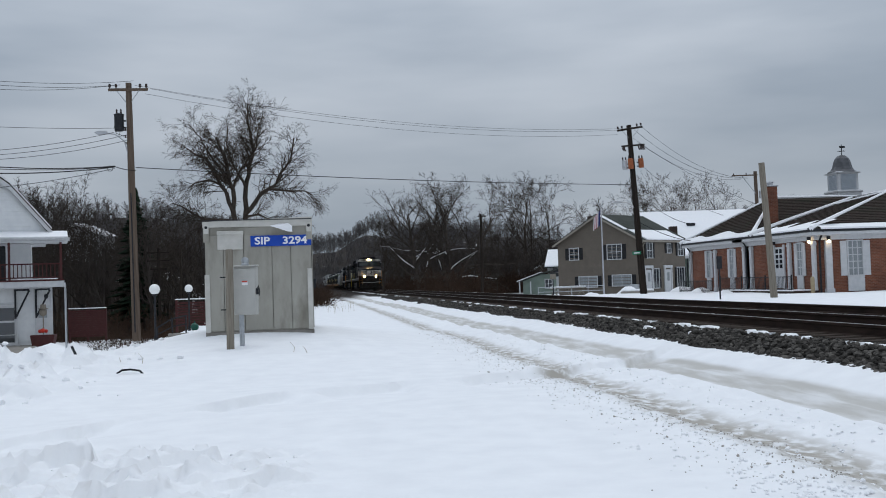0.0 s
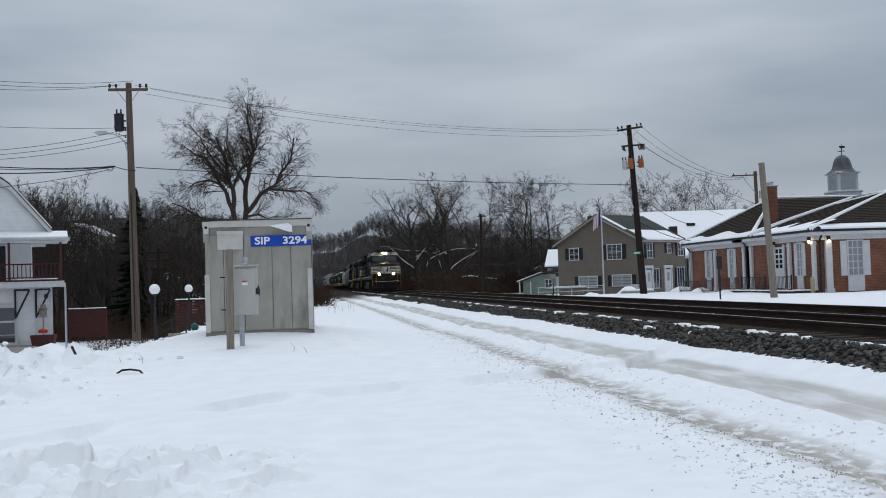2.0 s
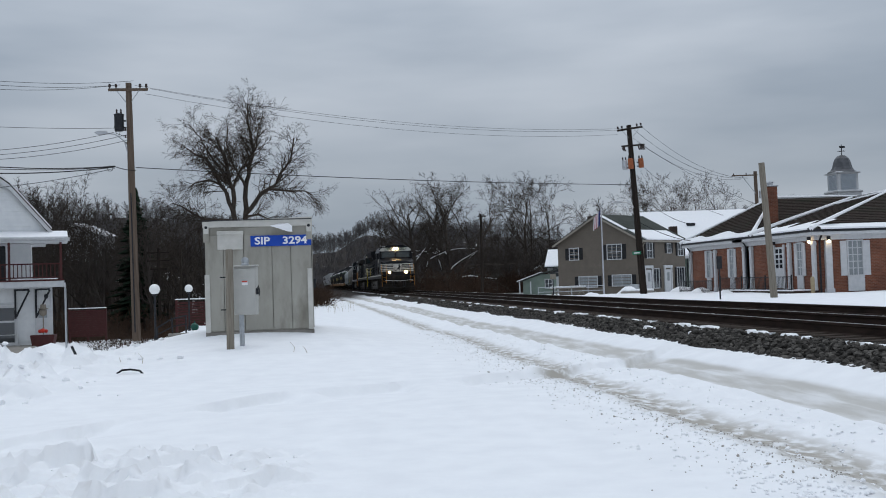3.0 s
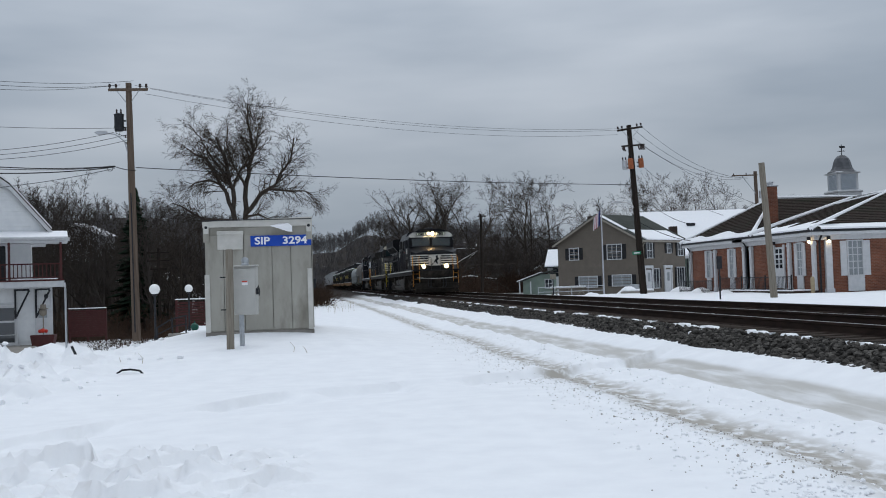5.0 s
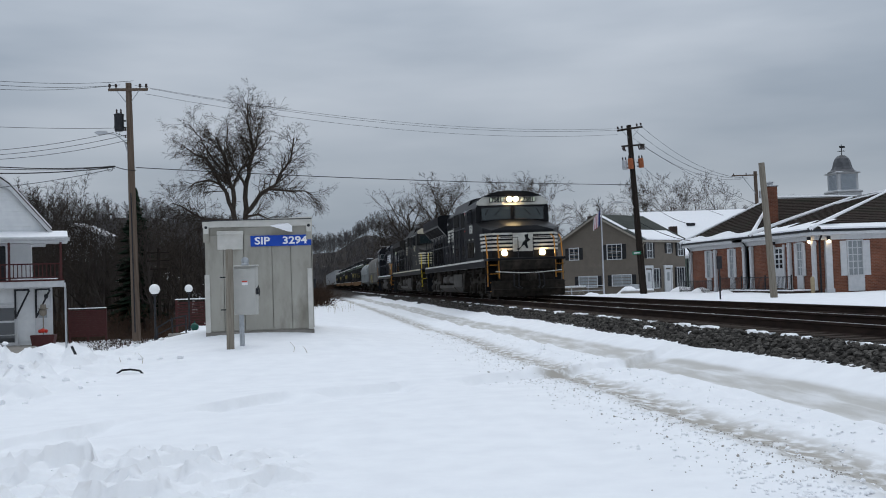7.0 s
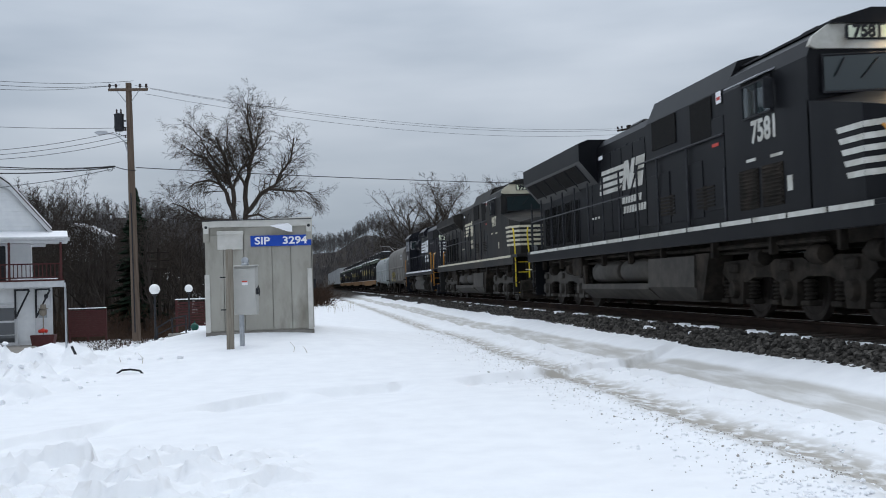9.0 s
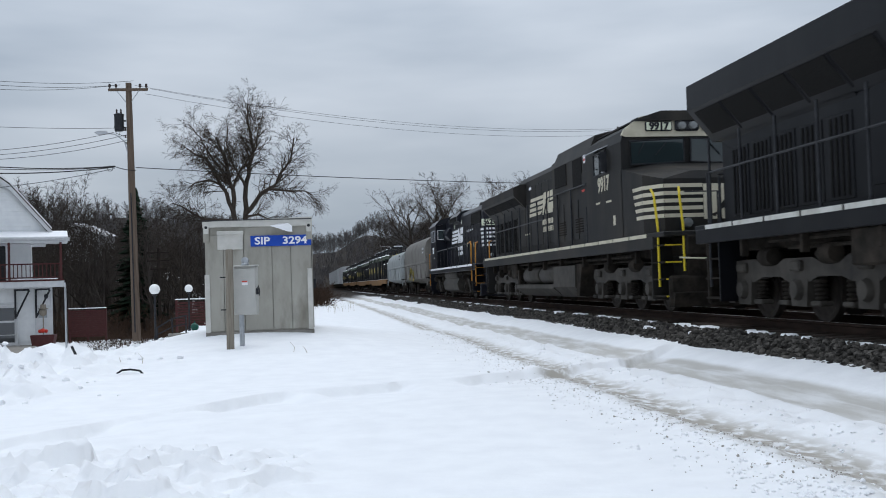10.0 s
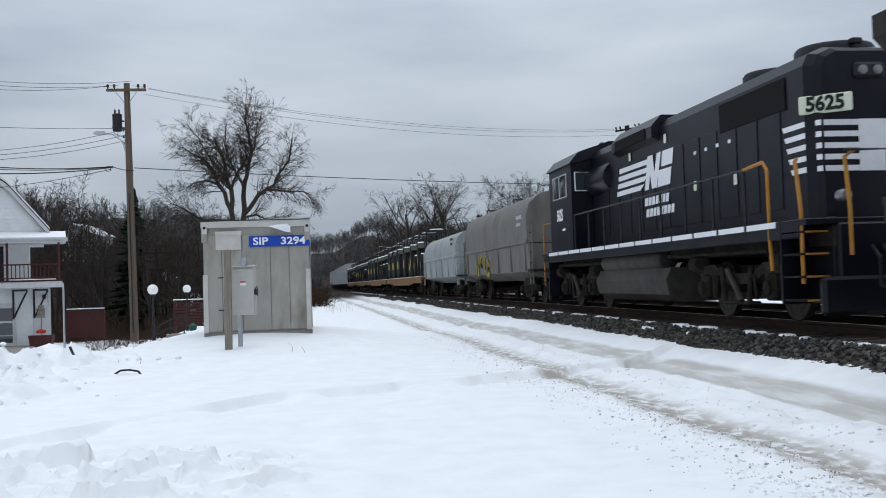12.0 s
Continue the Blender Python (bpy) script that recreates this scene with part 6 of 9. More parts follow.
def willow(m, label):
    """Old spreading tree: a few leaning trunks, sweeping limbs and drooping twigs. Limbs are lines of (across, height)."""
    t = Limbs(11)
    t.fine, t.snowy = 0.008, False
    plan = [(1, 6, 0, 0.5, 40, 0, 0.1), (6, 5, 8, 0.50, 44, 0.05, 0.20), (5, 4, 7, 0.50, 44, 0.0, 0.26), (5, 3, 6, 0.52, 44, -0.07, 0.28), (4, 3, 0, 0.5, 40, -0.12, 0.26)]
    limbs = [
        (0.30, 0.10, [(0.0, -0.6), (-0.35, 4.0), (-0.43, 8.2), (-0.47, 10.8), (-0.83, 12.0), (-1.05, 13.6), (-1.8, 15.4)], 0.5),
        (0.30, 0.06, [(0.1, -0.6), (0.45, 5.0), (0.53, 8.2), (0.56, 11.1), (0.9, 12.6), (1.25, 14.3), (1.2, 15.4), (0.8, 17.1), (0.85, 18.6)], 0.45),
        (0.22, 0.06, [(0.55, 8.6), (1.9, 10.4), (3.0, 11.1), (3.6, 12.3), (4.5, 13.4), (4.8, 15.4)], 0.15),
        (0.12, 0.03, [(2.6, 10.8), (4.2, 10.6), (5.6, 10.6), (6.3, 10.2)], 0.1),
        (0.20, 0.05, [(-0.45, 8.4), (-0.97, 10.4), (-1.5, 11.4), (-2.1, 12.8), (-2.7, 13.5), (-3.7, 14.1), (-4.5, 14.7)], 0.2),
        (0.11, 0.03, [(-1.5, 11.3), (-2.4, 11.7), (-3.7, 11.5), (-4.3, 11.1)], 0.1),
        (0.15, 0.03, [(-0.9, 8.1), (-2.7, 8.25), (-3.8, 8.7), (-4.7, 9.4), (-5.6, 9.8)], 0.15),
        (0.13, 0.03, [(-0.9, 11.7), (-1.8, 13.1), (-2.4, 14.0), (-3.1, 15.4), (-4.1, 16.7)], 0.15),
        (0.14, 0.03, [(0.56, 11.1), (0.1, 12.2), (-0.4, 13.0), (-1.0, 14.9), (-0.8, 16.8)], 0.15),
        (0.14, 0.03, [(-0.45, 10.9), (0.0, 12.2), (0.8, 13.2), (1.6, 14.4), (1.9, 16.2), (2.3, 17.4)], 0.15),
        (0.12, 0.03, [(0.6, 8.4), (1.6, 8.6), (2.8, 8.0), (3.7, 7.9)], 0.1)]
    for r0, r1, line, start in limbs:
        lean = t.r.uniform(-0.35, 0.35)
        pts, n = [], 3 * (len(line) - 1)
        for i in range(n + 1):
            k = min(i // 3, len(line) - 2)
            f = i / 3 - k
            pts.append(Vector((0.1 + 0.84 * (line[k][0] * (1 - f) + line[k + 1][0] * f) + t.r.uniform(-0.06, 0.06), lean * max(0.0, i - 3) * 0.35 + t.r.uniform(-0.06, 0.06), 7.9 + (0.82 if line[k][1] > 7.9 else 1.0) * (line[k][1] * (1 - f) + line[k + 1][1] * f - 7.9))))
        rad = [0.78 * (r0 + (r1 - r0) * i / n) for i in range(n + 1)]
        t.tube(pts, rad, 8, True)
        count = int(n * 2.6)
        for i in range(count):
            f = start + (1 - start) * (i + t.r.random()) / count
            k = min(n - 1, int(f * n))
            axis = (pts[k + 1] - pts[k]).normalized()
            side = axis.orthogonal().normalized()
            side.rotate(Matrix.Rotation(t.r.uniform(0, 6.28), 3, axis))
            a = radians(t.r.uniform(25, 60))
            t.grow(pts[k].lerp(pts[k + 1], f * n - k), (axis * math.cos(a) + side * math.sin(a)).normalized(), t.r.uniform(1.0, 2.1), max(0.014, rad[k] * 0.4), 2, plan)
    return tree(m, t, BARK, label)


willow(pose(-4.64, 76, -2.4), "large spreading bare tree behind the hut")
tree(pose(13.3, 119.5, -0.9), tree_mesh(22, 10.4, 0.26, SYCAMORE, True, 3, 0.30, 0.013), BARK_PALE, "bare sycamore with snow on its lower limbs")
tree(pose(16.6, 120, -0.9), tree_mesh(25, 11.2, 0.28, SYCAMORE, True, 3, 0.28, 0.013), BARK_PALE, "bare sycamore with snow on its lower limbs")
for i, (x, y, h) in enumerate(((31, 150, 17.5), (34, 158, 18.5), (36, 165, 19.5), (40, 168, 19.0), (44, 160, 15.0), (9.8, 132, 9.0), (22, 140, 10.0), (27, 143, 9.5))):
    tree(pose(x, y, ground_z(x, y) - 0.2, 0, 0, 40 * i), tree_mesh(40 + i, h * 0.8, 0.2, SYCAMORE, fine=0.018), BARK, "bare deciduous tree beyond the tracks")
for i, (x, y, h) in enumerate(((64, 192, 18), (67, 196, 20), (70, 190, 20.5), (74, 194, 20), (77, 190, 18), (60, 200, 14))):
    tree(pose(x, y, ground_z(x, y) - 0.2, 0, 0, 50 * i), tree_mesh(60 + i, h * 0.85, 0.18, SYCAMORE, fine=0.02), BARK_PALE, "bare deciduous tree behind the hall")
for i, (x, y, h) in enumerate(((-23.5, 118, 16), (-27.5, 122, 15.5), (-20, 112, 13), (-31, 126, 14), (-13.5, 100, 11.5), (-10.5, 92, 9.5), (-8.5, 104, 12))):
    tree(pose(x, y, ground_z(x, y) - 0.3, 0, 0, 63 * i), tree_mesh(80 + i, h * 0.9, 0.19, SYCAMORE, fine=0.016), BARK, "bare tree on the wooded bank")


def scatter(name, models, spots, mat, words, category):
    """Many far trees as one object."""
    vs, fs, k = [], [], 0
    for i, (x, y, z, s, a) in enumerate(spots):
        v, f = models[i % len(models)]
        c, q = math.cos(a) * s, math.sin(a) * s
        w = np.empty_like(v)
        w[:, 0], w[:, 1], w[:, 2] = v[:, 0] * c - v[:, 1] * q + x, v[:, 0] * q + v[:, 1] * c + y, v[:, 2] * s + z
        vs.append(w)
        fs.append(f + k)
        k += len(v)
    v, f = np.concatenate(vs), np.concatenate(fs)
    me = bpy.data.meshes.new(name)
    me.vertices.add(len(v))
    me.vertices.foreach_set("co", v.ravel())
    me.loops.add(f.size)
    me.loops.foreach_set("vertex_index", f.ravel().astype(np.int32))
    me.polygons.add(len(f))
    me.polygons.foreach_set("loop_start", np.arange(0, f.size, 4, dtype=np.int32))
    me.update(calc_edges=True)
    me.materials.append(mat)
    return tagged(new(name, me), words, category, kind="stuff")


def models_of(plan, seeds, height, trunk, stems=1, tilt=0.0, fine=0.006):
    out = []
    for s in seeds:
        t = tree_mesh(s, height, trunk, plan, False, stems, tilt, fine)
        k = len(t.v)
        out.append((np.array(t.v + t.stem_v), np.array(t.f + [tuple(i + k for i in f) for f in t.stem_f])))
    return out


def spots_in(rng, n, x0, x1, y0, y1, s0, s1, keep=lambda x, y: True, sink=0.2):
    out = []
    while len(out) < n:
        x, y = rng.uniform(x0, x1), rng.uniform(y0, y1)
        if keep(x, y):
            out.append((x, y, ground_z(x, y) - sink, rng.uniform(s0, s1), rng.uniform(0, 6.28)))
    return out


# bark greyed and lightened: distance haze is put into the colour
BARK_HAZED = material("hazed_bark", [(0.085, 0.080, 0.082), (0.145, 0.138, 0.138)], 0.95, scale=0.6, bump=0, spec=0.06)
rng = random.Random(9)
wood = models_of(WOOD, (1, 2, 3, 4), 8.6, 0.15, fine=0.02)
scatter("wood_near", wood, spots_in(rng, 420, -75, -5, 92, 215, 0.8, 1.35, lambda x, y: x < -7 - (y - 84) * 0.05) +
        spots_in(rng, 200, 15, 60, 128, 250, 0.6, 0.95, lambda x, y: x > 13 + (y - 100) * 0.03 and not (x > 33 and y < 150)), BARK_WOODS, "bare winter woodland on snowy ground", "woodland")
far = models_of(FAR, (5, 6, 7, 8, 9), 9.0, 0.2, fine=0.075)
scatter("wood_far", far, spots_in(rng, 1250, -170, 280, 225, 440, 0.5, 0.8, lambda x, y: abs(x - 8.6) > 5) + spots_in(rng, 1000, -60, 80, 466, 580, 0.5, 0.85) + spots_in(rng, 900, -50, 70, 245, 455, 0.45, 0.75, lambda x, y: abs(x - 8.6) > 5), BARK_HAZED, "distant wooded hillside in winter", "woodland")
scatter("wood_far", far, spots_in(rng, 260, -190, -30, 150, 290, 0.8, 1.2), BARK_HAZED, "distant wooded hillside in winter", "woodland")
brush = models_of(BRUSH, (1, 2, 3), 1.6, 0.024, 5, 0.55, fine=0.012)
scatter("brush", brush, spots_in(rng, 430, -45, -3.0, 66, 150, 0.9, 2.0) + spots_in(rng, 500, 12.5, 60, 105, 190, 1.0, 2.8, lambda x, y: x > 12 and not (20 < x < 50 and y < 128)) +
        spots_in(rng, 90, -2.5, 1.5, 78, 112, 1.0, 1.6) + spots_in(rng, 60, -11, -4, 55, 72, 0.5, 0.9), TWIG, "dense leafless brown brush", "brush")


thicket = models_of(BRUSH, (11, 12, 13), 2.6, 0.05, 5, 0.5, fine=0.045)
# undergrowth in the same haze-lightened colour
scatter("thicket", thicket, spots_in(rng, 420, -45, 62, 250, 560, 1.1, 2.2, lambda x, y: abs(x - 8.6) > 5 or y > 468), BARK_HAZED, "dense undergrowth on the far hillside, greyed for haze", "brush")


def conifer(m, h, r, seed):
    ob = thing("conifer", m, "dark green conifer among bare trees", "tree", "conifers")
    part("trunk", Shape().tube([(0, 0, -0.5), (0, 0, h)], [0.16, 0.02], 6), BARK, ob)
    rr = random.Random(seed)
    s = Shape()
    n = 420
    for i in range(n):
        t = (i + rr.random()) / n
        z = h * (0.08 + 0.92 * t)
        reach = r * (1 - t) ** 0.85 * rr.uniform(0.55, 1.1) + 0.12
        a = rr.uniform(0, 6.28)
        d = Vector((math.cos(a), math.sin(a), -0.25 + 0.2 * t))
        p = Vector((0, 0, z))
        w = d.cross(Vector((0, 0, 1))).normalized() * (0.16 + 0.16 * reach)
        q = p + d * reach
        mid = p + d * reach * 0.6
        s.add([p, mid + w, q, mid - w, mid + Vector((0, 0, 0.16)), mid - Vector((0, 0, 0.2))], [(0, 1, 4), (1, 2, 4), (2, 3, 4), (3, 0, 4), (0, 5, 1), (1, 5, 2), (2, 5, 3), (3, 5, 0)])
    part("needles", s, NEEDLE, ob)


conifer(pose(-15.9, 103, -2.5), 13.2, 3.3, 1)
for i in range(14):
    x = 180 + i * 1.45
    conifer(pose(x, 372 + 5 * math.sin(i * 2.0), ground_z(x, 372) - 1), 6.0 + 1.2 * math.sin(i * 1.7), 2.4, 10 + i)


def grass_tufts():
    s = Shape()
    rr = random.Random(4)
    for cx, cy, n in ((0.0, 21.0, 2), (-3.4, 20.8, 2), (1.9, 60, 14), (1.6, 68, 18)):
        for i in range(n):
            x, y = cx + rr.gauss(0, 0.15 if n < 10 else 0.6), cy + rr.gauss(0, 0.15 if n < 10 else 2)
            z = ground_z(x, y) - 0.05
            h = rr.uniform(0.12, 0.28) * (1 if n < 10 else 2.5)
            s.tube([(x, y, z), (x + rr.uniform(-0.05, 0.05), y, z + h * 0.6), (x + rr.uniform(-0.1, 0.1), y, z + h)], [0.006, 0.005, 0.002], 3)
    solid("dry_grass", s, STRAW, pose(0, 0, 0), "dry grass stalks poking through snow", "grass", kind="stuff")


grass_tufts()

# ---- loose snow ----
def snow_clods():
    """Crumbled snow beside the ruts and in the trodden foreground."""
    rng = np.random.default_rng(12)
    base = np.array([(0, 0, -1), (0.72, -0.53, -0.45), (-0.28, -0.85, -0.45), (-0.89, 0, -0.45), (-0.28, 0.85, -0.45), (0.72, 0.53, -0.45), (0.28, -0.85, 0.45), (-0.72, -0.53, 0.45),
                     (-0.72, 0.53, 0.45), (0.28, 0.85, 0.45), (0.89, 0, 0.45), (0, 0, 1)])
    tri = np.array([(0, 1, 2), (1, 0, 5), (0, 2, 3), (0, 3, 4), (0, 4, 5), (1, 5, 10), (2, 1, 6), (3, 2, 7), (4, 3, 8), (5, 4, 9), (1, 10, 6), (2, 6, 7), (3, 7, 8), (4, 8, 9), (5, 9, 10),
                    (6, 10, 11), (7, 6, 11), (8, 7, 11), (9, 8, 11), (10, 9, 11)])
    spots = []
    for i in range(900):
        y = 6.5 + 26 * rng.random() ** 1.8
        spots.append((3.45 + rng.normal(0, 0.28), y, rng.uniform(0.006, 0.022)))
    for i in range(380):
        y = 6.5 + 22 * rng.random() ** 1.6
        spots.append((4.75 + rng.normal(0, 0.25), y, rng.uniform(0.006, 0.024)))
    for i in range(60):
        spots.append((rng.uniform(-3.2, 0.0), 7.2 + 2.6 * rng.random(), rng.uniform(0.006, 0.018)))
    for i in range(420):
        spots.append((rng.normal(-6.2, 1.3), rng.uniform(14.5, 26), rng.uniform(0.02, 0.08)))
    vs, fs = [], []
    for k, (x, y, s) in enumerate(spots):
        q, _ = np.linalg.qr(rng.normal(size=(3, 3)))
        p = (base * rng.uniform(0.7, 1.25, (12, 1))) @ q * s
        p[:, 2] *= 0.75
        p += (x, y, ground_z(x, y) + s * 0.2)
        vs += p.tolist()
        fs += (tri + k * 12).tolist()
    me = bpy.data.meshes.new("snow_clods")
    me.from_pydata(vs, [], fs)
    me.materials.append(SNOW_CAP)
    tagged(new("snow_clods", me), "crumbled lumps of old snow on the ground", "snow", kind="stuff")


snow_clods()


def grit_crumbs():
    """Gritty frozen crumbs thrown out of the near wheel rut."""
    rng = np.random.default_rng(31)
    base = np.array([(1, 0, 0), (-1, 0, 0), (0, 1, 0), (0, -1, 0), (0, 0, 1), (0, 0, -1)], float)
    tri = np.array([(0, 2, 4), (2, 1, 4), (1, 3, 4), (3, 0, 4), (2, 0, 5), (1, 2, 5), (3, 1, 5), (0, 3, 5)])
    vs, fs = [], []
    for k in range(1900):
        y = 7 + 21 * rng.random() ** 1.3
        x = 3.72 + 0.1 * math.sin(y * 0.13) + (rng.normal(0, 0.16) if k % 3 else -abs(rng.normal(0, 0.4)))
        s = rng.uniform(0.004, 0.011) if k % 45 else rng.uniform(0.012, 0.022)
        q, _ = np.linalg.qr(rng.normal(size=(3, 3)))
        p = (base * rng.uniform(0.6, 1.3, (6, 1))) @ q * s
        vs += (p + (x, y, ground_z(x, y) + s * 0.25)).tolist()
        fs += (tri + k * 6).tolist()
    me = bpy.data.meshes.new("grit_crumbs")
    me.from_pydata(vs, [], fs)
    me.materials.append(SNOW_DIRTY)
    tagged(new("grit_crumbs", me), "gritty grey-brown crumbs of frozen slush by the rut", "slush", kind="stuff")


grit_crumbs()

# ---- the train; each vehicle's own space: x across, y back from its leading coupler, z up from the rail ----
TRAIN = []      # (vehicle, distance of its leading coupler behind the first headlamp)
WHEELSETS = []  # (wheelset, place in its bogie)


def wheelset(parent, y, r=0.53, gauge=0.754):
    s = Shape()
    for sx in (-1, 1):
        x = sx * gauge
        s.lathe([(0.09, x - 0.07), (r - 0.10, x - 0.05), (r - 0.08, x - 0.065), (r, x - 0.065), (r, x + 0.05), (r - 0.08, x + 0.065), (r - 0.10, x + 0.05), (0.09, x + 0.07)], n=20, axis=0)
        for k in range(4):
            a = k * math.pi / 2
            s.lathe([(0.05, x + sx * 0.055), (0.05, x + sx * 0.075)], (0, 0.24 * math.cos(a), 0.24 * math.sin(a)), 8, 0)
    s.tube([(-gauge, 0, 0), (gauge, 0, 0)], 0.085, 10)
    ob = part("wheelset", s, WHEEL, parent, "steel wheels on one axle", True)
    ob.matrix_basis = pose(0, y, r)
    WHEELSETS.append((ob, y, r))
    return ob


def spring(s, x, y, z0, z1):
    k = 5
    h = (z1 - z0) / k
    s.lathe([p for i in range(k) for p in ((0.065, z0 + i * h), (0.1, z0 + (i + 0.35) * h), (0.1, z0 + (i + 0.6) * h), (0.065, z0 + (i + 0.95) * h))], (x, y, 0), 10)


def bogie3(car, y, mat):
    """Three-axle locomotive bogie with cast side frames, springs and brake cylinders."""
    b = part("bogie", Shape().box((0, 0, 0.72), (1.2, 3.9, 0.25), 0.03).box((0, 0, 0.95), (0.9, 0.9, 0.3), 0.05), UNDER, car, "grimy three-axle locomotive bogie")
    b.matrix_basis = pose(0, y, 0)
    for sx in (-1, 1):
        s = Shape()
        x = sx * 1.13
        prof = [(-2.55, 0.78), (-2.45, 0.98), (-1.5, 1.0), (-1.2, 0.88), (-0.75, 0.88), (-0.45, 0.98), (0.45, 0.98), (0.75, 0.88), (1.2, 0.88), (1.5, 1.0), (2.45, 0.98), (2.55, 0.78),
                (2.25, 0.62), (1.55, 0.62), (1.25, 0.70), (0.6, 0.70), (0.35, 0.62), (-0.35, 0.62), (-0.6, 0.70), (-1.25, 0.70), (-1.55, 0.62), (-2.25, 0.62)]
        s.prism(prof, x - 0.09, x + 0.09, 0)
        for ya in (-1.95, 0, 1.95):
            s.prism([(ya - 0.3, 0.66), (ya + 0.3, 0.66), (ya + 0.24, 0.25), (ya - 0.24, 0.25)], x - 0.1, x + 0.12, 0)
            for sy in (-1, 1):
                s.box((x, ya + sy * 0.52, 0.30), (0.22, 0.3, 0.08), 0.02)
            s.box((x + sx * 0.02, ya, 0.86), (0.3, 0.34, 0.16), 0.03)
        part("side_frame", s, mat, b)
        s = Shape()
        for ya in (-1.95, 0, 1.95):
            s.lathe([(0.02, x + sx * 0.20), (0.13, x + sx * 0.19), (0.16, x + sx * 0.12), (0.16, x)], (0, ya, 0.50), 12, 0)
        part("axle_box", s, mat, b, smooth=True)
        for ya in (-1.95, 0, 1.95):
            for sy in (-1, 1):
                s = Shape()
                spring(s, x, ya + sy * 0.52, 0.34, 0.66)
                part("spring", s, UNDER, b)
        for ya in (-2.6, -0.98, 0.98):
            part("brake_cylinder", Shape().lathe([(0.02, -0.2), (0.13, -0.2), (0.15, -0.12), (0.15, 0.1), (0.06, 0.16), (0.05, 0.34)], (x + sx * 0.1, ya, 1.02), 12, 1), UNDER, b, smooth=True)
        part("sand_pipe", Shape().tube([(x, -2.65, 1.1), (x, -2.75, 0.6), (x * 0.75, -2.6, 0.2)], 0.025, 6).tube([(x, 2.65, 1.1), (x, 2.75, 0.6), (x * 0.75, 2.6, 0.2)], 0.025, 6), UNDER, b)
    for ya in (-1.95, 0, 1.95):
        wheelset(b, ya)
    return b


def bogie2(car, y, mat, base=2.74, r=0.51):
    b = part("bogie", Shape().box((0, 0, 0.62), (1.9, 0.4, 0.28), 0.04), UNDER, car, "two-axle bogie")
    b.matrix_basis = pose(0, y, 0)
    h = base / 2
    for sx in (-1, 1):
        x = sx * 1.06
        s = Shape().prism([(-h - 0.25, 0.62), (-h + 0.2, 0.66), (-0.5, 0.86), (0.5, 0.86), (h - 0.2, 0.66), (h + 0.25, 0.62), (h + 0.22, 0.44), (h - 0.25, 0.42), (0.45, 0.2),
                           (-0.45, 0.2), (-h + 0.25, 0.42), (-h - 0.22, 0.44)], x - 0.08, x + 0.08, 0)
        part("side_frame", s, mat, b)
        s = Shape()
        for ya in (-h, h):
            s.lathe([(0.02, x + sx * 0.17), (0.11, x + sx * 0.16), (0.14, x + sx * 0.1), (0.14, x)], (0, ya, r), 12, 0)
        part("axle_box", s, UNDER, b, smooth=True)
        for yy in (-0.22, 0, 0.22):
            s = Shape()
            spring(s, x + sx * 0.03, yy, 0.28, 0.62)
            part("spring", s, UNDER, b)
    for ya in (-h, h):
        wheelset(b, ya, r)
    return b


def loco_bogie2(car, y, base=2.74):
    """Two-axle locomotive bogie: slim swing-hanger side frames, axle boxes, leaf springs and shock absorbers."""
    b = part("bogie", Shape().box((0, 0, 0.72), (1.3, 0.5, 0.3), 0.04), UNDER, car, "two-axle locomotive bogie")
    b.matrix_basis = pose(0, y, 0)
    h = base / 2
    for sx in (-1, 1):
        x = sx * 1.12
        part("side_frame", Shape().prism([(-h - 0.45, 0.92), (-h + 0.35, 0.95), (-0.55, 0.78), (0.55, 0.78), (h - 0.35, 0.95), (h + 0.45, 0.92), (h + 0.42, 0.76), (h - 0.4, 0.76), (0.62, 0.60), (-0.62, 0.60), (-h + 0.4, 0.76), (-h - 0.42, 0.76)], x - 0.07, x + 0.07, 0), UNDER, b)
        for ya in (-h, h):
            part("axle_box", Shape().box((x + sx * 0.04, ya, 0.54), (0.24, 0.36, 0.42), 0.05).lathe([(0.02, x + sx * 0.22), (0.12, x + sx * 0.21), (0.14, x + sx * 0.12)], (0, ya, 0.53), 12, 0), UNDER, b)
            for sy in (-1, 1):
                part("pedestal", Shape().prism([(ya + sy * 0.2, 0.8), (ya + sy * 0.36, 0.8), (ya + sy * 0.30, 0.34), (ya + sy * 0.2, 0.34)], x - 0.06, x + 0.06, 0), UNDER, b)
        for sy in (-1, 1):
            part("hanger", Shape().tube([(x + sx * 0.1, sy * 0.62, 0.9), (x + sx * 0.1, sy * 0.5, 0.3)], 0.045, 6), UNDER, b)
            part("brake_rod", Shape().tube([(x + sx * 0.12, sy * 0.75, 0.75), (x + sx * 0.12, sy * 0.85, 0.35)], 0.03, 6), UNDER, b)
        part("leaf_spring", Shape().prism([(-0.55, 0.40), (0, 0.34), (0.55, 0.40), (0.5, 0.47), (0, 0.44), (-0.5, 0.47)], x - 0.05, x + 0.09, 0).box((x + sx * 0.02, 0, 0.28), (0.22, 1.1, 0.06), 0.02), UNDER, b)
        part("damper", Shape().tube([(x + sx * 0.15, -0.3, 0.32), (x + sx * 0.15, 0.25, 0.85)], 0.05, 8), TANK, b)
    for ya in (-h, h):
        wheelset(b, ya, 0.51)
    return b


def coupler(car, y, way):
    s = Shape().box((0, y + way * 0.45, 0.88), (0.2, 0.9, 0.2), 0.03).box((0, y + way * 0.08, 0.88), (0.3, 0.26, 0.34), 0.07)
    part("coupler", s, UNDER, car)


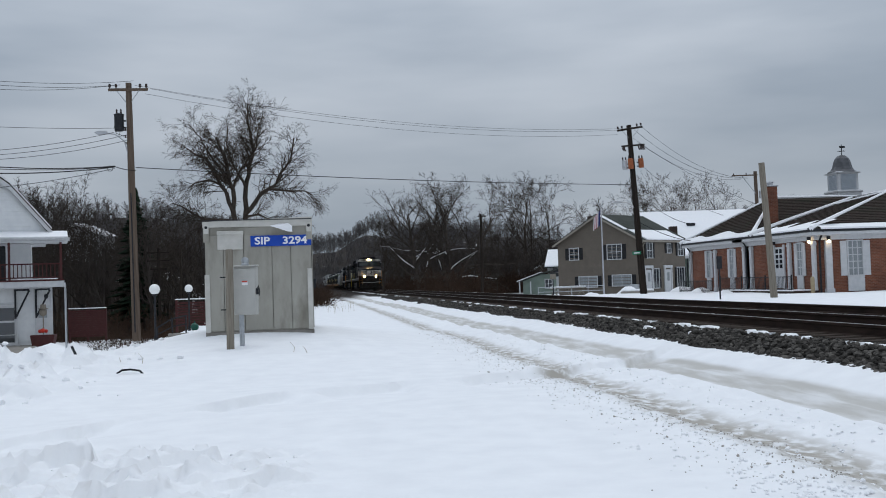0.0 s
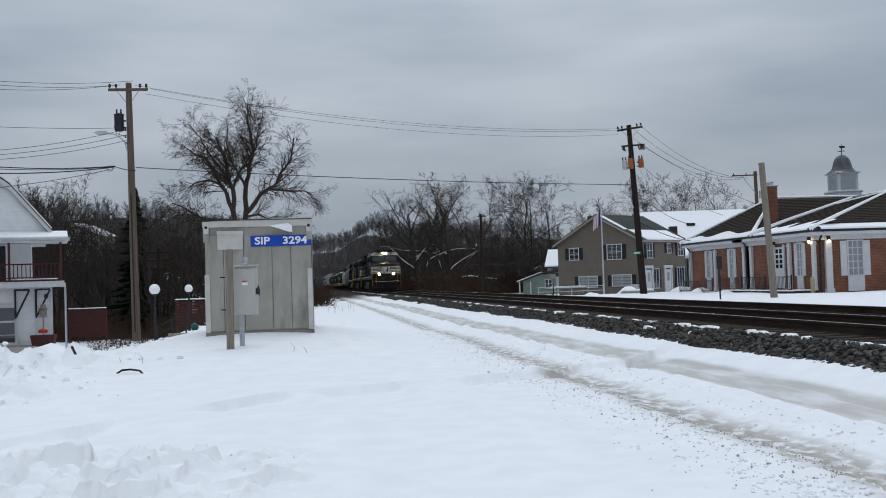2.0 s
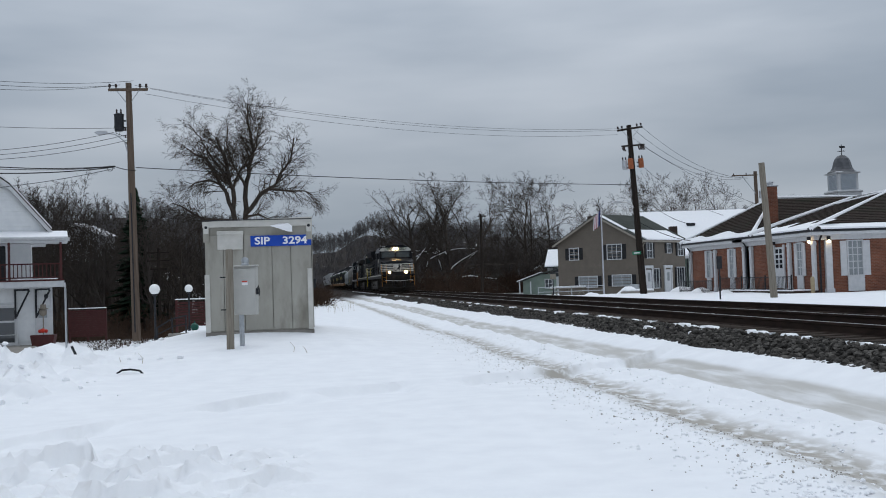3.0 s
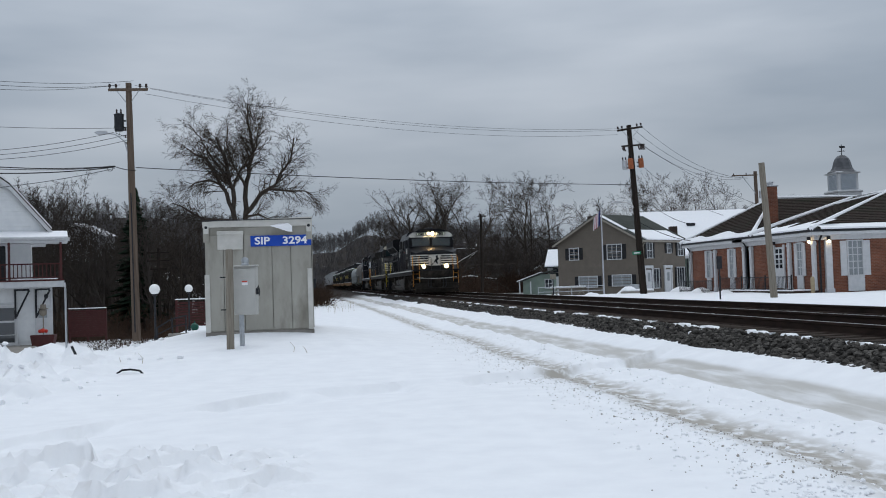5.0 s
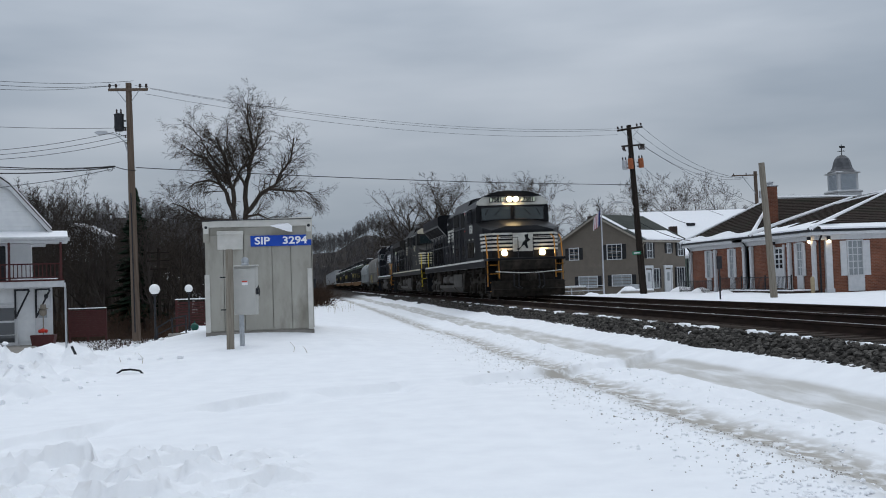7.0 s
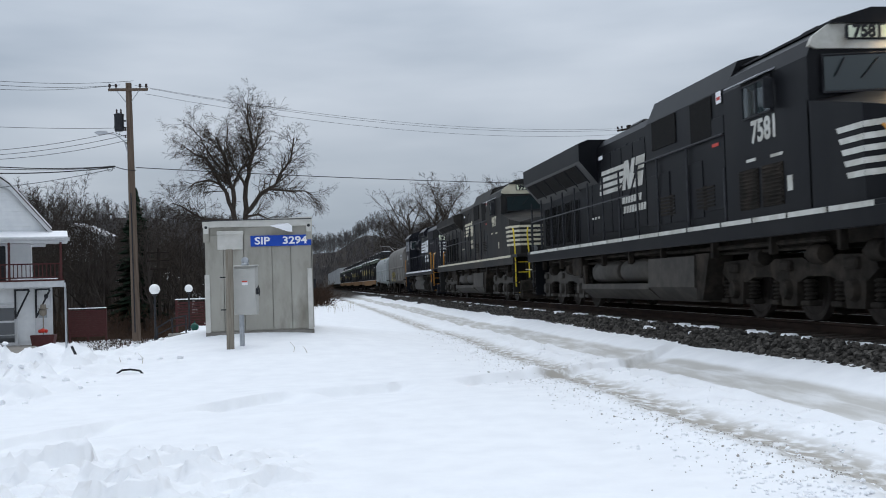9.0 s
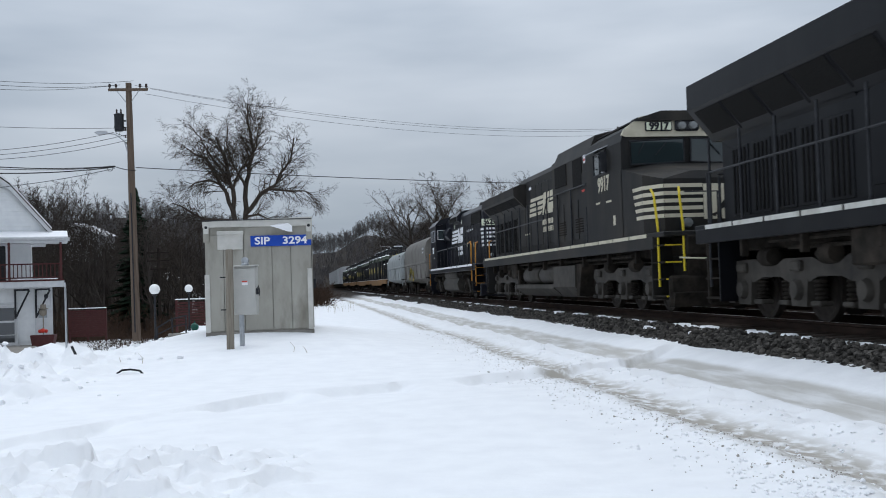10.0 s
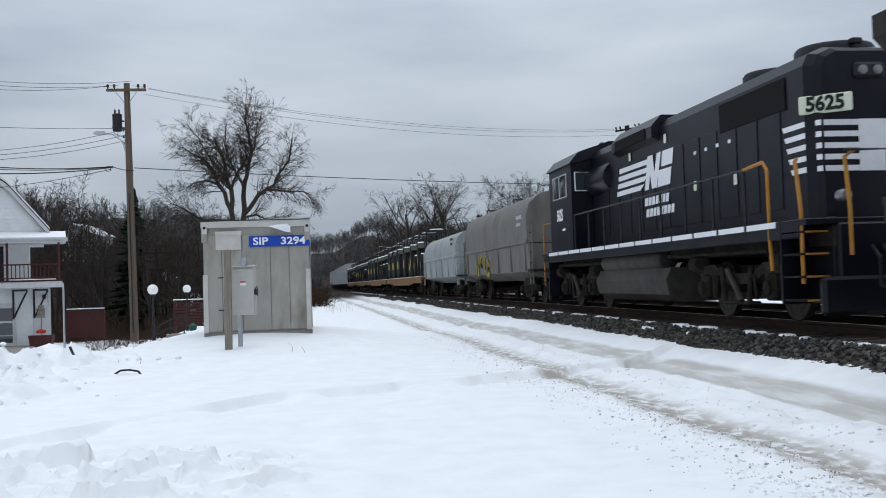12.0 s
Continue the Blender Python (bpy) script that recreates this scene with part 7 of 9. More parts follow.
def emblem(car, x, y, z, h, sx, mat):
    """Company mark as plain shapes: four slanting bars and heavy slanted blocks."""
    s = Shape()
    t = 0.006

    def put(p):
        q = [(x + sx * t, y - sx * (u * (2.0 if u > 0.25 * h else 1.6) - (0.1 * h if u > 0.25 * h else 0)), z + w) for u, w in p]
        s.add(q, [tuple(range(len(q)))])
    u = h
    for i in range(4):
        z0 = -0.45 * u + i * 0.24 * u
        put([(1.62 * u - i * 0.05 * u, z0), (0.42 * u + (3 - i) * 0.02 * u - i * 0.16 * u, z0), (0.42 * u - (i + 0.7) * 0.16 * u, z0 + 0.155 * u), (1.60 * u - i * 0.05 * u, z0 + 0.155 * u)])
    put([(0.30 * u, -0.5 * u), (0.10 * u, -0.5 * u), (-0.12 * u, 0.5 * u), (0.10 * u, 0.5 * u)])
    put([(0.10 * u, 0.5 * u), (-0.16 * u, 0.5 * u), (-0.30 * u, -0.5 * u), (-0.08 * u, -0.5 * u)])
    put([(-0.32 * u, -0.5 * u), (-0.10 * u, -0.5 * u), (-0.38 * u, 0.5 * u), (-0.60 * u, 0.5 * u)])
    put([(-0.66 * u, 0.5 * u), (-1.20 * u, 0.5 * u), (-1.12 * u, 0.06 * u), (-0.58 * u, 0.06 * u)])
    put([(-0.44 * u, -0.02 * u), (-1.08 * u, -0.02 * u), (-0.98 * u, -0.5 * u), (-0.36 * u, -0.5 * u)])
    part("emblem", s, mat, car, "company mark in bars and slanted blocks")
    for row, widths in ((0, (0.16, 0.12, 0.13, 0.12, 0.14, 0.1, 0.12)), (1, (0.13, 0.14, 0.12, 0.13, 0.12, 0.12, 0.13, 0.12))):
        a = 0.35 * u - row * 0.05
        for w in widths:
            q = [(a, -0.98 * u - row * 0.34 * u), (a - w * u * 1.15, -0.98 * u - row * 0.34 * u), (a - w * u * 1.15 - 0.03, -0.74 * u - row * 0.34 * u), (a - 0.03, -0.74 * u - row * 0.34 * u)]
            q = [(x + sx * t, y - sx * uu * 1.6, z + w2) for uu, w2 in q]
            part("name_bar", Shape().add(q, [(0, 1, 2, 3)]), mat, car)
            a -= w * u * 1.15 + 0.035 * u


def rail_bar(car, pts, r, mat, name="handrail"):
    return part(name, Shape().tube(pts, r, 6), mat, car)


def side_rails(car, sx, ys, zs, mat, deck, x=1.5):
    """A handrail on stanchions along one side; ys and zs are the heights of its top bar along its length."""
    part("handrail", Shape().tube([(sx * x, y, z) for y, z in zip(ys, zs)], 0.021, 6), mat, car)
    a, b = ys[0], ys[-1]
    k = max(2, round(abs(b - a) / 1.25))
    post = None
    for i in range(k + 1):
        y = a + (b - a) * i / k
        z = np.interp(y, ys, zs)
        part("stanchion", Shape().tube([(sx * x, y, deck - 0.15), (sx * x, y, z)], 0.024, 6), mat, car)


def steps(car, y, way, mat, edge):
    """Corner steps let into the end of the frame, both sides."""
    for sx in (-1, 1):
        s = Shape().box((sx * 1.05, y + way * 0.62, 0.95), (0.05, 0.75, 1.3), 0.01).box((sx * 1.28, y + way * 0.98, 0.95), (0.5, 0.04, 1.3), 0.01)
        part("step_well", s, mat, car)
        for k in range(4):
            part("step", Shape().box((sx * 1.3, y + way * 0.62, 0.36 + k * 0.34), (0.44, 0.62, 0.035), 0.008), UNDER, car)
            part("step_edge", Shape().box((sx * 1.3, y + way * 0.30, 0.36 + k * 0.34), (0.34, 0.03, 0.03), 0.006), edge, car, "painted step edge")


def number(car, text, m, size, mat, bold=0.012, squeeze=0.95):
    return letters("road_number", text, size, mat, car, m, 0.003, bold, squeeze)


def side_pose(x, y, z, sx):
    """For writing on a side: reads forwards seen from outside."""
    return pose(x, y, z, 90, 0, -90 if sx < 0 else 90)


def lowered(z, sill, k):
    """Height of bodywork above its sill, scaled by k to fit the camera's view."""
    return z if z < sill else sill + (z - sill) * k


def wide_cab(paint, stripe, mark, rail, text, lit, blister, fore):
    """Six-axle road locomotive with a wide-nosed cab."""
    car = thing("locomotive", pose(TRACK_X, 0, 0), mark, "locomotive", "locomotives of the train")
    end = 22.3
    # frame and deck
    part("frame", Shape().box((0, end / 2, 1.36), (2.2, 20.6, 0.42), 0.04), UNDER, car)
    part("deck", Shape().box((0, end / 2 + 0.1, 1.60), (3.08, 20.7, 0.10), 0.015), paint, car)
    for sx in (-1, 1):
        part("sill", Shape().box((sx * 1.5, end / 2 + 0.4, 1.45), (0.10, 20.0, 0.26), 0.015), paint, car)
        y = 1.9
        while y < 20.6:
            w = 1.18
            part("sill_stripe", Shape().box((sx * 1.553, y + w / 2, 1.60), (0.012, w - 0.05, 0.075)), stripe, car)
            y += 1.2
        for i in range(9):
            part("bracket", Shape().box((sx * 1.4, 3.0 + i * 2.1, 1.3), (0.12, 0.1, 0.5), 0.01), UNDER, car)
        part("cable_pipe", Shape().tube([(sx * 1.35, 3.5, 1.22), (sx * 1.35, 9.0, 1.22), (sx * 1.32, 9.4, 1.27), (sx * 1.32, 19, 1.27)], 0.04, 6).tube([(sx * 1.25, 4, 1.12), (sx * 1.25, 18.5, 1.14)], 0.03, 6), UNDER, car)
    # pilot and its plate
    part("pilot", Shape().box((0, 1.02, 0.86), (2.1, 0.12, 1.25), 0.03).box((0, 0.95, 0.46), (2.9, 0.16, 0.62), 0.05).prism([(0.85, 0.15), (1.1, 0.15), (1.1, 0.5), (0.75, 0.42)], -1.4, 1.4, 0), UNDER, car, "dark front plough and end plate")
    part("pilot", Shape().box((0, end - 1.02, 0.9), (2.9, 0.12, 1.3), 0.03), UNDER, car, "rear end plate")
    coupler(car, 0.0, 1)
    coupler(car, end, -1)
    steps(car, 0.75, 1, paint, YELLOW if rail is YELLOW else ORANGE)
    steps(car, end - 0.75, -1, paint, STRIPE)
    s = Shape()
    for k in (-0.55, -0.38, 0.38, 0.55):
        s.tube([(k, 0.98, 1.15), (k * 1.05, 0.72, 0.95), (k * 1.08, 0.70, 0.55), (k * 0.8, 0.55, 0.45)], 0.03, 6)
    part("air_hose", s, CABLE, car)
    part("cut_lever", Shape().tube([(-1.3, 0.72, 1.12), (-0.3, 0.62, 1.05), (0.3, 0.62, 1.05), (1.3, 0.72, 1.12)], 0.018, 5), stripe, car)
    # nose
    nose = [(-1.52, 3.6), (-1.52, 2.15), (-1.25, 1.62), (1.25, 1.62), (1.52, 2.15), (1.52, 3.6)]
    s = Shape()
    low = 1.65
    vs = [(x, y, low) for x, y in nose]
    for x, y in nose:
        vs.append((x, y, 3.28 if y > 3 else (2.98 if y > 2 else 2.84)))
    vs += [(-0.72, 3.6, 3.42), (0.72, 3.6, 3.42), (-0.62, 1.72, 3.02), (0.62, 1.72, 3.02)]
    fs = [(0, 1, 7, 6), (1, 2, 8, 7), (2, 3, 9, 8), (3, 4, 10, 9), (4, 5, 11, 10), (8, 9, 15, 14), (7, 8, 14), (9, 10, 15), (6, 7, 14, 12), (10, 11, 13, 15), (12, 14, 15, 13)]
    s.add(vs, fs)
    part("nose", s, paint, car)
    # nose stripes: front and the two slanted corners
    for i in range(5):
        z = 1.98 + i * 0.165
        e = 0.008
        for sx in (-1, 1):
            s = Shape()
            s.add([(sx * 0.42, 1.62 - e, z), (sx * 1.25, 1.62 - e, z), (sx * 1.25, 1.62 - e, z + 0.085), (sx * 0.42, 1.62 - e, z + 0.085)], [(0, 1, 2, 3)])
            s.add([(sx * (1.25 + e), 1.62 - e, z), (sx * (1.52 + e), 2.15 - e, z), (sx * (1.52 + e), 2.15 - e, z + 0.085), (sx * (1.25 + e), 1.62 - e, z + 0.085)], [(0, 1, 2, 3)])
            s.add([(sx * (1.52 + e), 2.15, z), (sx * (1.52 + e), 2.55 + 0.055 * i, z), (sx * (1.52 + e), 2.60 + 0.055 * i, z + 0.085), (sx * (1.52 + e), 2.15, z + 0.085)], [(0, 1, 2, 3)])
            part("nose_stripe", s, stripe, car)
    part("nose_panel", Shape().box((0, 1.61, 2.32), (0.82, 0.02, 0.78)), stripe, car)
    s = Shape()
    s.prism([(-0.3, 2.02), (-0.1, 2.1), (-0.02, 2.3), (0.1, 2.42), (0.05, 2.62), (0.22, 2.66), (0.2, 2.5), (0.3, 2.4), (0.16, 2.3), (0.2, 2.05), (0.12, 2.05), (0.05, 2.2), (-0.06, 2.12), (-0.18, 1.98)], 1.592, 1.598, 1)
    part("nose_mark", s, paint, car, "dark figure-like mark on white panel")
    # cab
    s = Shape()
    prof = [(-1.52, 1.65), (-1.52, 3.95), (-1.42, 4.22), (-1.05, 4.50), (-0.6, 4.60), (0.6, 4.60), (1.05, 4.50), (1.42, 4.22), (1.52, 3.95), (1.52, 1.65)]
    s.prism(prof, 3.55, 6.5, 1)
    part("cab", s, paint, car)
    s = Shape().prism([(-1.50, 4.10), (-1.44, 4.24), (-1.06, 4.53), (-0.6, 4.63), (0.6, 4.63), (1.06, 4.53), (1.44, 4.24), (1.50, 4.10), (1.40, 4.05), (-1.40, 4.05)], 3.50, 3.60, 1)
    part("brow", s, stripe, car, "white band over the windscreens")
    part("roof_edge", Shape().prism([(-1.2, 4.46), (-0.6, 4.66), (0.6, 4.66), (1.2, 4.46), (1.2, 4.42), (-1.2, 4.42)], 3.42, 6.55, 1), paint, car)
    for sx in (-1, 1):
        s = Shape().add([(sx * 0.10, 3.49, 3.45), (sx * 1.30, 3.49, 3.40), (sx * 1.30, 3.49, 3.92), (sx * 0.10, 3.49, 3.98)], [(0, 1, 2, 3)])
        part("windscreen", s, CAB_GLASS, car)
        part("windscreen_frame", Shape().tube([(sx * 0.08, 3.50, 3.43), (sx * 1.32, 3.50, 3.38), (sx * 1.32, 3.50, 3.94), (sx * 0.08, 3.50, 4.0), (sx * 0.08, 3.50, 3.43)], 0.025, 5), METAL_DARK, car)
        part("wiper", Shape().tube([(sx * 0.5, 3.46, 3.90), (sx * 0.75, 3.46, 3.6)], 0.012, 5).tube([(sx * 1.0, 3.46, 3.90), (sx * 1.15, 3.46, 3.62)], 0.012, 5), METAL_DARK, car)
        part("number_board", Shape().box((sx * 0.66, 3.47, 4.29), (0.62, 0.07, 0.23), 0.03), METAL_DARK, car)
        part("number_plate", Shape().box((sx * 0.66, 3.43, 4.29), (0.57, 0.012, 0.185), 0.004), NUM_BOARD, car)
        number(car, text, pose(sx * 0.66, 3.418, 4.285, 90, 0, 0), 0.235, SHUTTER)
        # side window, sunshade, door and grilles
        part("side_window", Shape().box((sx * 1.525, 5.2, 3.62), (0.02, 1.0, 0.56)), CAB_GLASS, car)
        part("side_window_frame", Shape().tube([(sx * 1.535, 4.7, 3.34), (sx * 1.535, 5.7, 3.34), (sx * 1.535, 5.7, 3.90), (sx * 1.535, 4.7, 3.90), (sx * 1.535, 4.7, 3.34), (sx * 1.535, 5.2, 3.34), (sx * 1.535, 5.2, 3.90)], 0.025, 5), METAL_DARK, car)
        part("sunshade", Shape().prism([(sx * 1.50, 4.02), (sx * 1.78, 3.90), (sx * 1.78, 3.88), (sx * 1.50, 3.99)], 4.6, 5.85, 1), LAMP_GREY, car)
        part("mirror", Shape().box((sx * 1.62, 4.6, 3.6), (0.16, 0.03, 0.5), 0.01), METAL_DARK, car)
        number(car, text, side_pose(sx * 1.524, 5.0, 3.06, sx), 0.48, stripe, 0.014, 0.98)
        part("builders_plate", Shape().box((sx * 1.524, 4.2, 2.1), (0.008, 0.16, 0.24)), stripe, car)
        part("data_bars", Shape().box((sx * 1.524, 5.5, 2.62), (0.008, 0.35, 0.05)).box((sx * 1.524, 4.6, 2.6), (0.008, 0.4, 0.05)), stripe, car)
    part("headlamp_case", Shape().box((0, 3.47, 4.30), (0.56, 0.1, 0.26), 0.04), METAL_DARK, car)
    for sx in (-1, 1):
        part("headlamp", Shape().lathe([(0.01, 3.36), (0.085, 3.37), (0.105, 3.42)], (sx * 0.13, 0, 4.30), 14, 1), HEADLAMP if lit else LAMP_OFF, car)
        part("ditch_lamp", Shape().lathe([(0.01, 1.55), (0.09, 1.56), (0.115, 1.62), (0.115, 1.7)], (sx * 0.76, 0, 1.86), 14, 1), DITCH if lit else LAMP_OFF, car)
        part("ditch_lamp_case", Shape().box((sx * 0.76, 1.72, 1.84), (0.32, 0.16, 0.34), 0.05), METAL_DARK, car)
    # antenna, roof kit
    part("roof_antenna", Shape().box((0, 4.4, 4.72), (0.5, 0.3, 0.1), 0.03).box((-0.6, 5.0, 4.69), (0.25, 0.5, 0.08), 0.02).box((0.6, 5.0, 4.69), (0.25, 0.5, 0.08), 0.02).lathe([(0.06, 4.66), (0.06, 4.8), (0.09, 4.82), (0.02, 4.9)], (0.3, 5.6, 0), 10), METAL_DARK, car)
    # body behind the cab
    s = Shape().prism([(-1.45, 1.65), (-1.45, 4.08), (-1.25, 4.55), (-0.9, 4.65), (0.9, 4.65), (1.25, 4.55), (1.45, 4.08), (1.45, 1.65)], 6.5, 9.9, 1)
    part("equipment_cabinet", s, paint, car)
    for sx in (-1, 1):
        part("cabinet_grille", Shape().box((sx * 1.46, 8.95, 3.75), (0.03, 1.15, 0.62), 0.008), GRILLE, car)
        part("cabinet_grille", Shape().box((sx * 1.46, 7.4, 3.65), (0.03, 0.75, 0.8), 0.008), GRILLE, car)
        part("cabinet_door", Shape().box((sx * 1.458, 6.95, 2.75), (0.02, 0.65, 1.7), 0.006), paint, car)
        part("cabinet_door", Shape().box((sx * 1.458, 8.0, 2.35), (0.02, 1.2, 1.1), 0.006).box((sx * 1.458, 9.3, 2.35), (0.02, 1.2, 1.1), 0.006), paint, car)
        for q in range(2):
            s = Shape().box((sx * 1.455, 7.3 + q * 1.5, 2.17), (0.02, 0.66, 0.46), 0.004)
            for k in range(6):
                s.box((sx * 1.466, 7.3 + q * 1.5, 2.0 + k * 0.07), (0.03, 0.62, 0.035))
            part("louvre", s, UNDER, car)
            if lit:
                s = Shape().box((sx * 1.525, 4.75 + q * 0.85, 2.13), (0.02, 0.70, 0.68), 0.004)
                for k in range(10):
                    s.box((sx * 1.536, 4.75 + q * 0.85, 1.84 + k * 0.065), (0.03, 0.66, 0.03))
                part("louvre", s, UNDER, car)
        part("warning_label", Shape().box((sx * 1.47, 6.75, 3.95), (0.006, 0.16, 0.22)), SIGN_WHITE, car)
        part("warning_label", Shape().box((sx * 1.476, 6.75, 3.93), (0.004, 0.12, 0.06)).box((sx * 1.476, 6.9, 3.1), (0.004, 0.22, 0.06)), SIGN_RED, car)
    # engine hood
    s = Shape().prism([(-1.06, 1.65), (-1.06, 4.24), (-0.92, 4.44), (-0.6, 4.52), (0.6, 4.52), (0.92, 4.44), (1.06, 4.24), (1.06, 1.65)], 9.9, 16.7, 1)
    part("engine_hood", s, paint, car)
    for sx in (-1, 1):
        for i in range(7):
            part("hood_door", Shape().box((sx * 1.066, 10.7 + i * 0.87, 2.95), (0.018, 0.82, 2.1), 0.006), paint, car)
        s = Shape()
        for i in range(6):
            s.box((sx * 1.08, 10.55 + i * 0.95, 4.0), (0.02, 0.12, 0.05))
        part("latch", s, METAL_DARK, car)
        emblem(car, sx * 1.082, 12.5, 3.25, 0.72, sx, stripe)
        s = Shape()
        for i in range(3):
            s.box((sx * 1.082, 14.9 + i * 0.28, 2.35), (0.006, 0.14, 0.06))
        part("data_bars", s, stripe, car)
    part("exhaust_stack", Shape().box((0, 13.6, 4.62), (0.9, 1.0, 0.3), 0.06).box((0, 11.8, 4.56), (1.2, 2.2, 0.1), 0.02), paint, car)
    part("horn", Shape().lathe([(0.02, 9.6), (0.05, 9.55), (0.09, 9.4)], (0.5, 0, 4.62), 10, 1).lathe([(0.02, 9.6), (0.05, 9.55), (0.1, 9.35)], (0.66, 0, 4.62), 10, 1).tube([(0.58, 9.6, 4.4), (0.58, 9.6, 4.6)], 0.03, 6), METAL_DARK, car, smooth=True)
    # radiator section: overhanging wings
    wing = 1.56 if blister else 1.5
    rf = 14.9 if blister else 15.3
    s = Shape().prism([(-1.06, 1.65), (-1.06, 3.25), (-1.1, 3.3), (1.1, 3.3), (1.06, 3.25), (1.06, 1.65)], 16.7, 21.35, 1)
    part("radiator_base", s, paint, car)
    zt = 4.50 if blister else 4.18
    zb = 3.92 if blister else 3.78
    s = Shape().prism([(-wing, zb), (-wing, zt - 0.1), (-wing + 0.25, zt), (wing - 0.25, zt), (wing, zt - 0.1), (wing, zb), (1.08, 3.3), (-1.08, 3.3)], rf, 21.7, 1)
    part("radiator", s, paint, car, "overhanging radiator housing with slanted screens")
    for sx in (-1, 1):
        for i in range(5):
            y0 = 15.5 + i * 1.22
            a, b = Vector((sx * 1.12, 0, 3.38)), Vector((sx * (wing - 0.05), 0, zb - 0.06))
            out = Vector((sx * 0.01, 0, -0.01))
            s = Shape().add([(a.x + out.x, y0, a.z - 0.012), (a.x + out.x, y0 + 1.08, a.z - 0.012), (b.x + out.x, y0 + 1.08, b.z - 0.012), (b.x + out.x, y0, b.z - 0.012)], [(0, 1, 2, 3)])
            part("radiator_screen", s, GRILLE, car)
            part("radiator_rib", Shape().tube([(a.x, y0 - 0.07, a.z), (b.x, y0 - 0.07, b.z)], 0.04, 4), paint, car)
        for i in range(5):
            part("hood_door", Shape().box((sx * 1.066, 17.2 + i * 0.85, 2.42), (0.018, 0.72, 1.3), 0.006), paint, car)
            s = Shape()
            for k in range(4):
                s.box((sx * 1.08, 16.97 + i * 0.85 + k * 0.15, 2.42), (0.02, 0.05, 1.2))
            part("door_rib", s, GRILLE, car)
        part("white_mark", Shape().box((sx * (1.075), 14.6, 3.95), (0.006, 0.35, 0.1)), SIGN_WHITE, car)
    s = Shape()
    for i in range(10):
        s.box((0, 16.9 + i * 0.48, zt + 0.01), (2.4, 0.3, 0.03))
    part("radiator_louvre", s, GRILLE, car)
    # rear end: stripes, number board
    for i in range(5):
        part("end_stripe", Shape().box((0, 21.36, 1.95 + i * 0.19), (2.0, 0.012, 0.095)), stripe, car)
    # tank, reservoirs
    tank = [(-1.48, 1.12), (-1.5, 0.55), (-1.2, 0.26), (1.2, 0.26), (1.5, 0.55), (1.48, 1.12)]
    part("fuel_tank", Shape().prism(tank, 7.8, 10.0, 1).prism([(-1.48, 0.62), (-1.5, 0.5), (-1.2, 0.26), (1.2, 0.26), (1.5, 0.5), (1.48, 0.62)], 10.0, 15.3, 1).box((0, 12.6, 0.9), (1.5, 5.2, 0.6)), TANK, car, "dusty grey fuel tank")
    for sx in (-1, 1):
        for y in (10.15, 12.5):
            part("air_reservoir", Shape().lathe([(0.05, y), (0.22, y + 0.04), (0.27, y + 0.12), (0.27, y + 1.98), (0.22, y + 2.06), (0.05, y + 2.1)], (sx * 1.16, 0, 0.90), 18, 1), TANK, car, "dusty horizontal air tank", True)
        part("tank_strap", Shape().box((sx * 1.4, 15.2, 0.85), (0.1, 0.2, 0.5), 0.02).box((sx * 1.42, 10.02, 0.85), (0.06, 0.1, 0.5), 0.01), UNDER, car)
        part("tank_front", Shape().prism([(7.3, 1.15), (7.82, 1.15), (7.82, 0.3), (7.6, 0.3)], sx * 1.0, sx * 1.45, 0), UNDER, car)
        part("battery_box", Shape().box((sx * 1.3, 15.9, 1.08), (0.3, 0.9, 0.5), 0.03), UNDER, car)
    bogie3(car, 4.2, TANK if not lit else UNDER)
    bogie3(car, 18.3, TANK)
    # handrails
    for sx in (-1, 1):
        side_rails(car, sx, [20.9, 11.0, 10.4, 6.6], [2.62, 2.62, 3.25, 3.25], METAL_DARK, 1.65)
        rail_bar(car, [(sx * 1.50, 1.35, 0.55), (sx * 1.50, 1.35, 1.75), (sx * 1.50, 1.52, 2.45), (sx * 1.48, 1.75, 2.62)], 0.025, rail)
        rail_bar(car, [(sx * 1.12, 0.95, 0.85), (sx * 1.12, 0.95, 1.75), (sx * 1.12, 1.1, 2.45), (sx * 1.05, 1.3, 2.62)], 0.025, rail if rail is YELLOW else ORANGE)
        rail_bar(car, [(sx * 1.50, end - 1.3, 0.55), (sx * 1.50, end - 1.3, 2.62), (sx * 1.50, 20.9, 2.62)], 0.025, METAL_DARK)
        rail_bar(car, [(sx * 1.1, end - 0.85, 0.55), (sx * 1.1, end - 0.85, 2.6)], 0.025, METAL_DARK)
        rail_bar(car, [(sx * 0.35, end - 0.8, 1.65), (sx * 0.35, end - 0.8, 2.65), (sx * 1.1, end - 0.8, 2.65)], 0.022, METAL_DARK)
        rail_bar(car, [(sx * 0.3, 1.15, 1.65), (sx * 0.3, 1.15, 2.5), (sx * 1.0, 1.12, 2.5)], 0.02, METAL_DARK)
    # cab and nose pulled forward, body lowered, to fit the camera's view
    for o in car.children:
        if o.name.startswith("bogie"):
            continue
        base = o.matrix_basis.translation.y
        if base:
            o.location.y -= fore * min(1.0, max(0.0, (9.0 - base) / 2.5))
            o.location.z = lowered(o.location.z, 1.65, 0.93)
            continue
        for v in o.data.vertices:
            v.co.y -= fore * min(1.0, max(0.0, (9.0 - v.co.y) / 2.5))
            v.co.z = lowered(v.co.z, 1.65, 0.93)
    return car


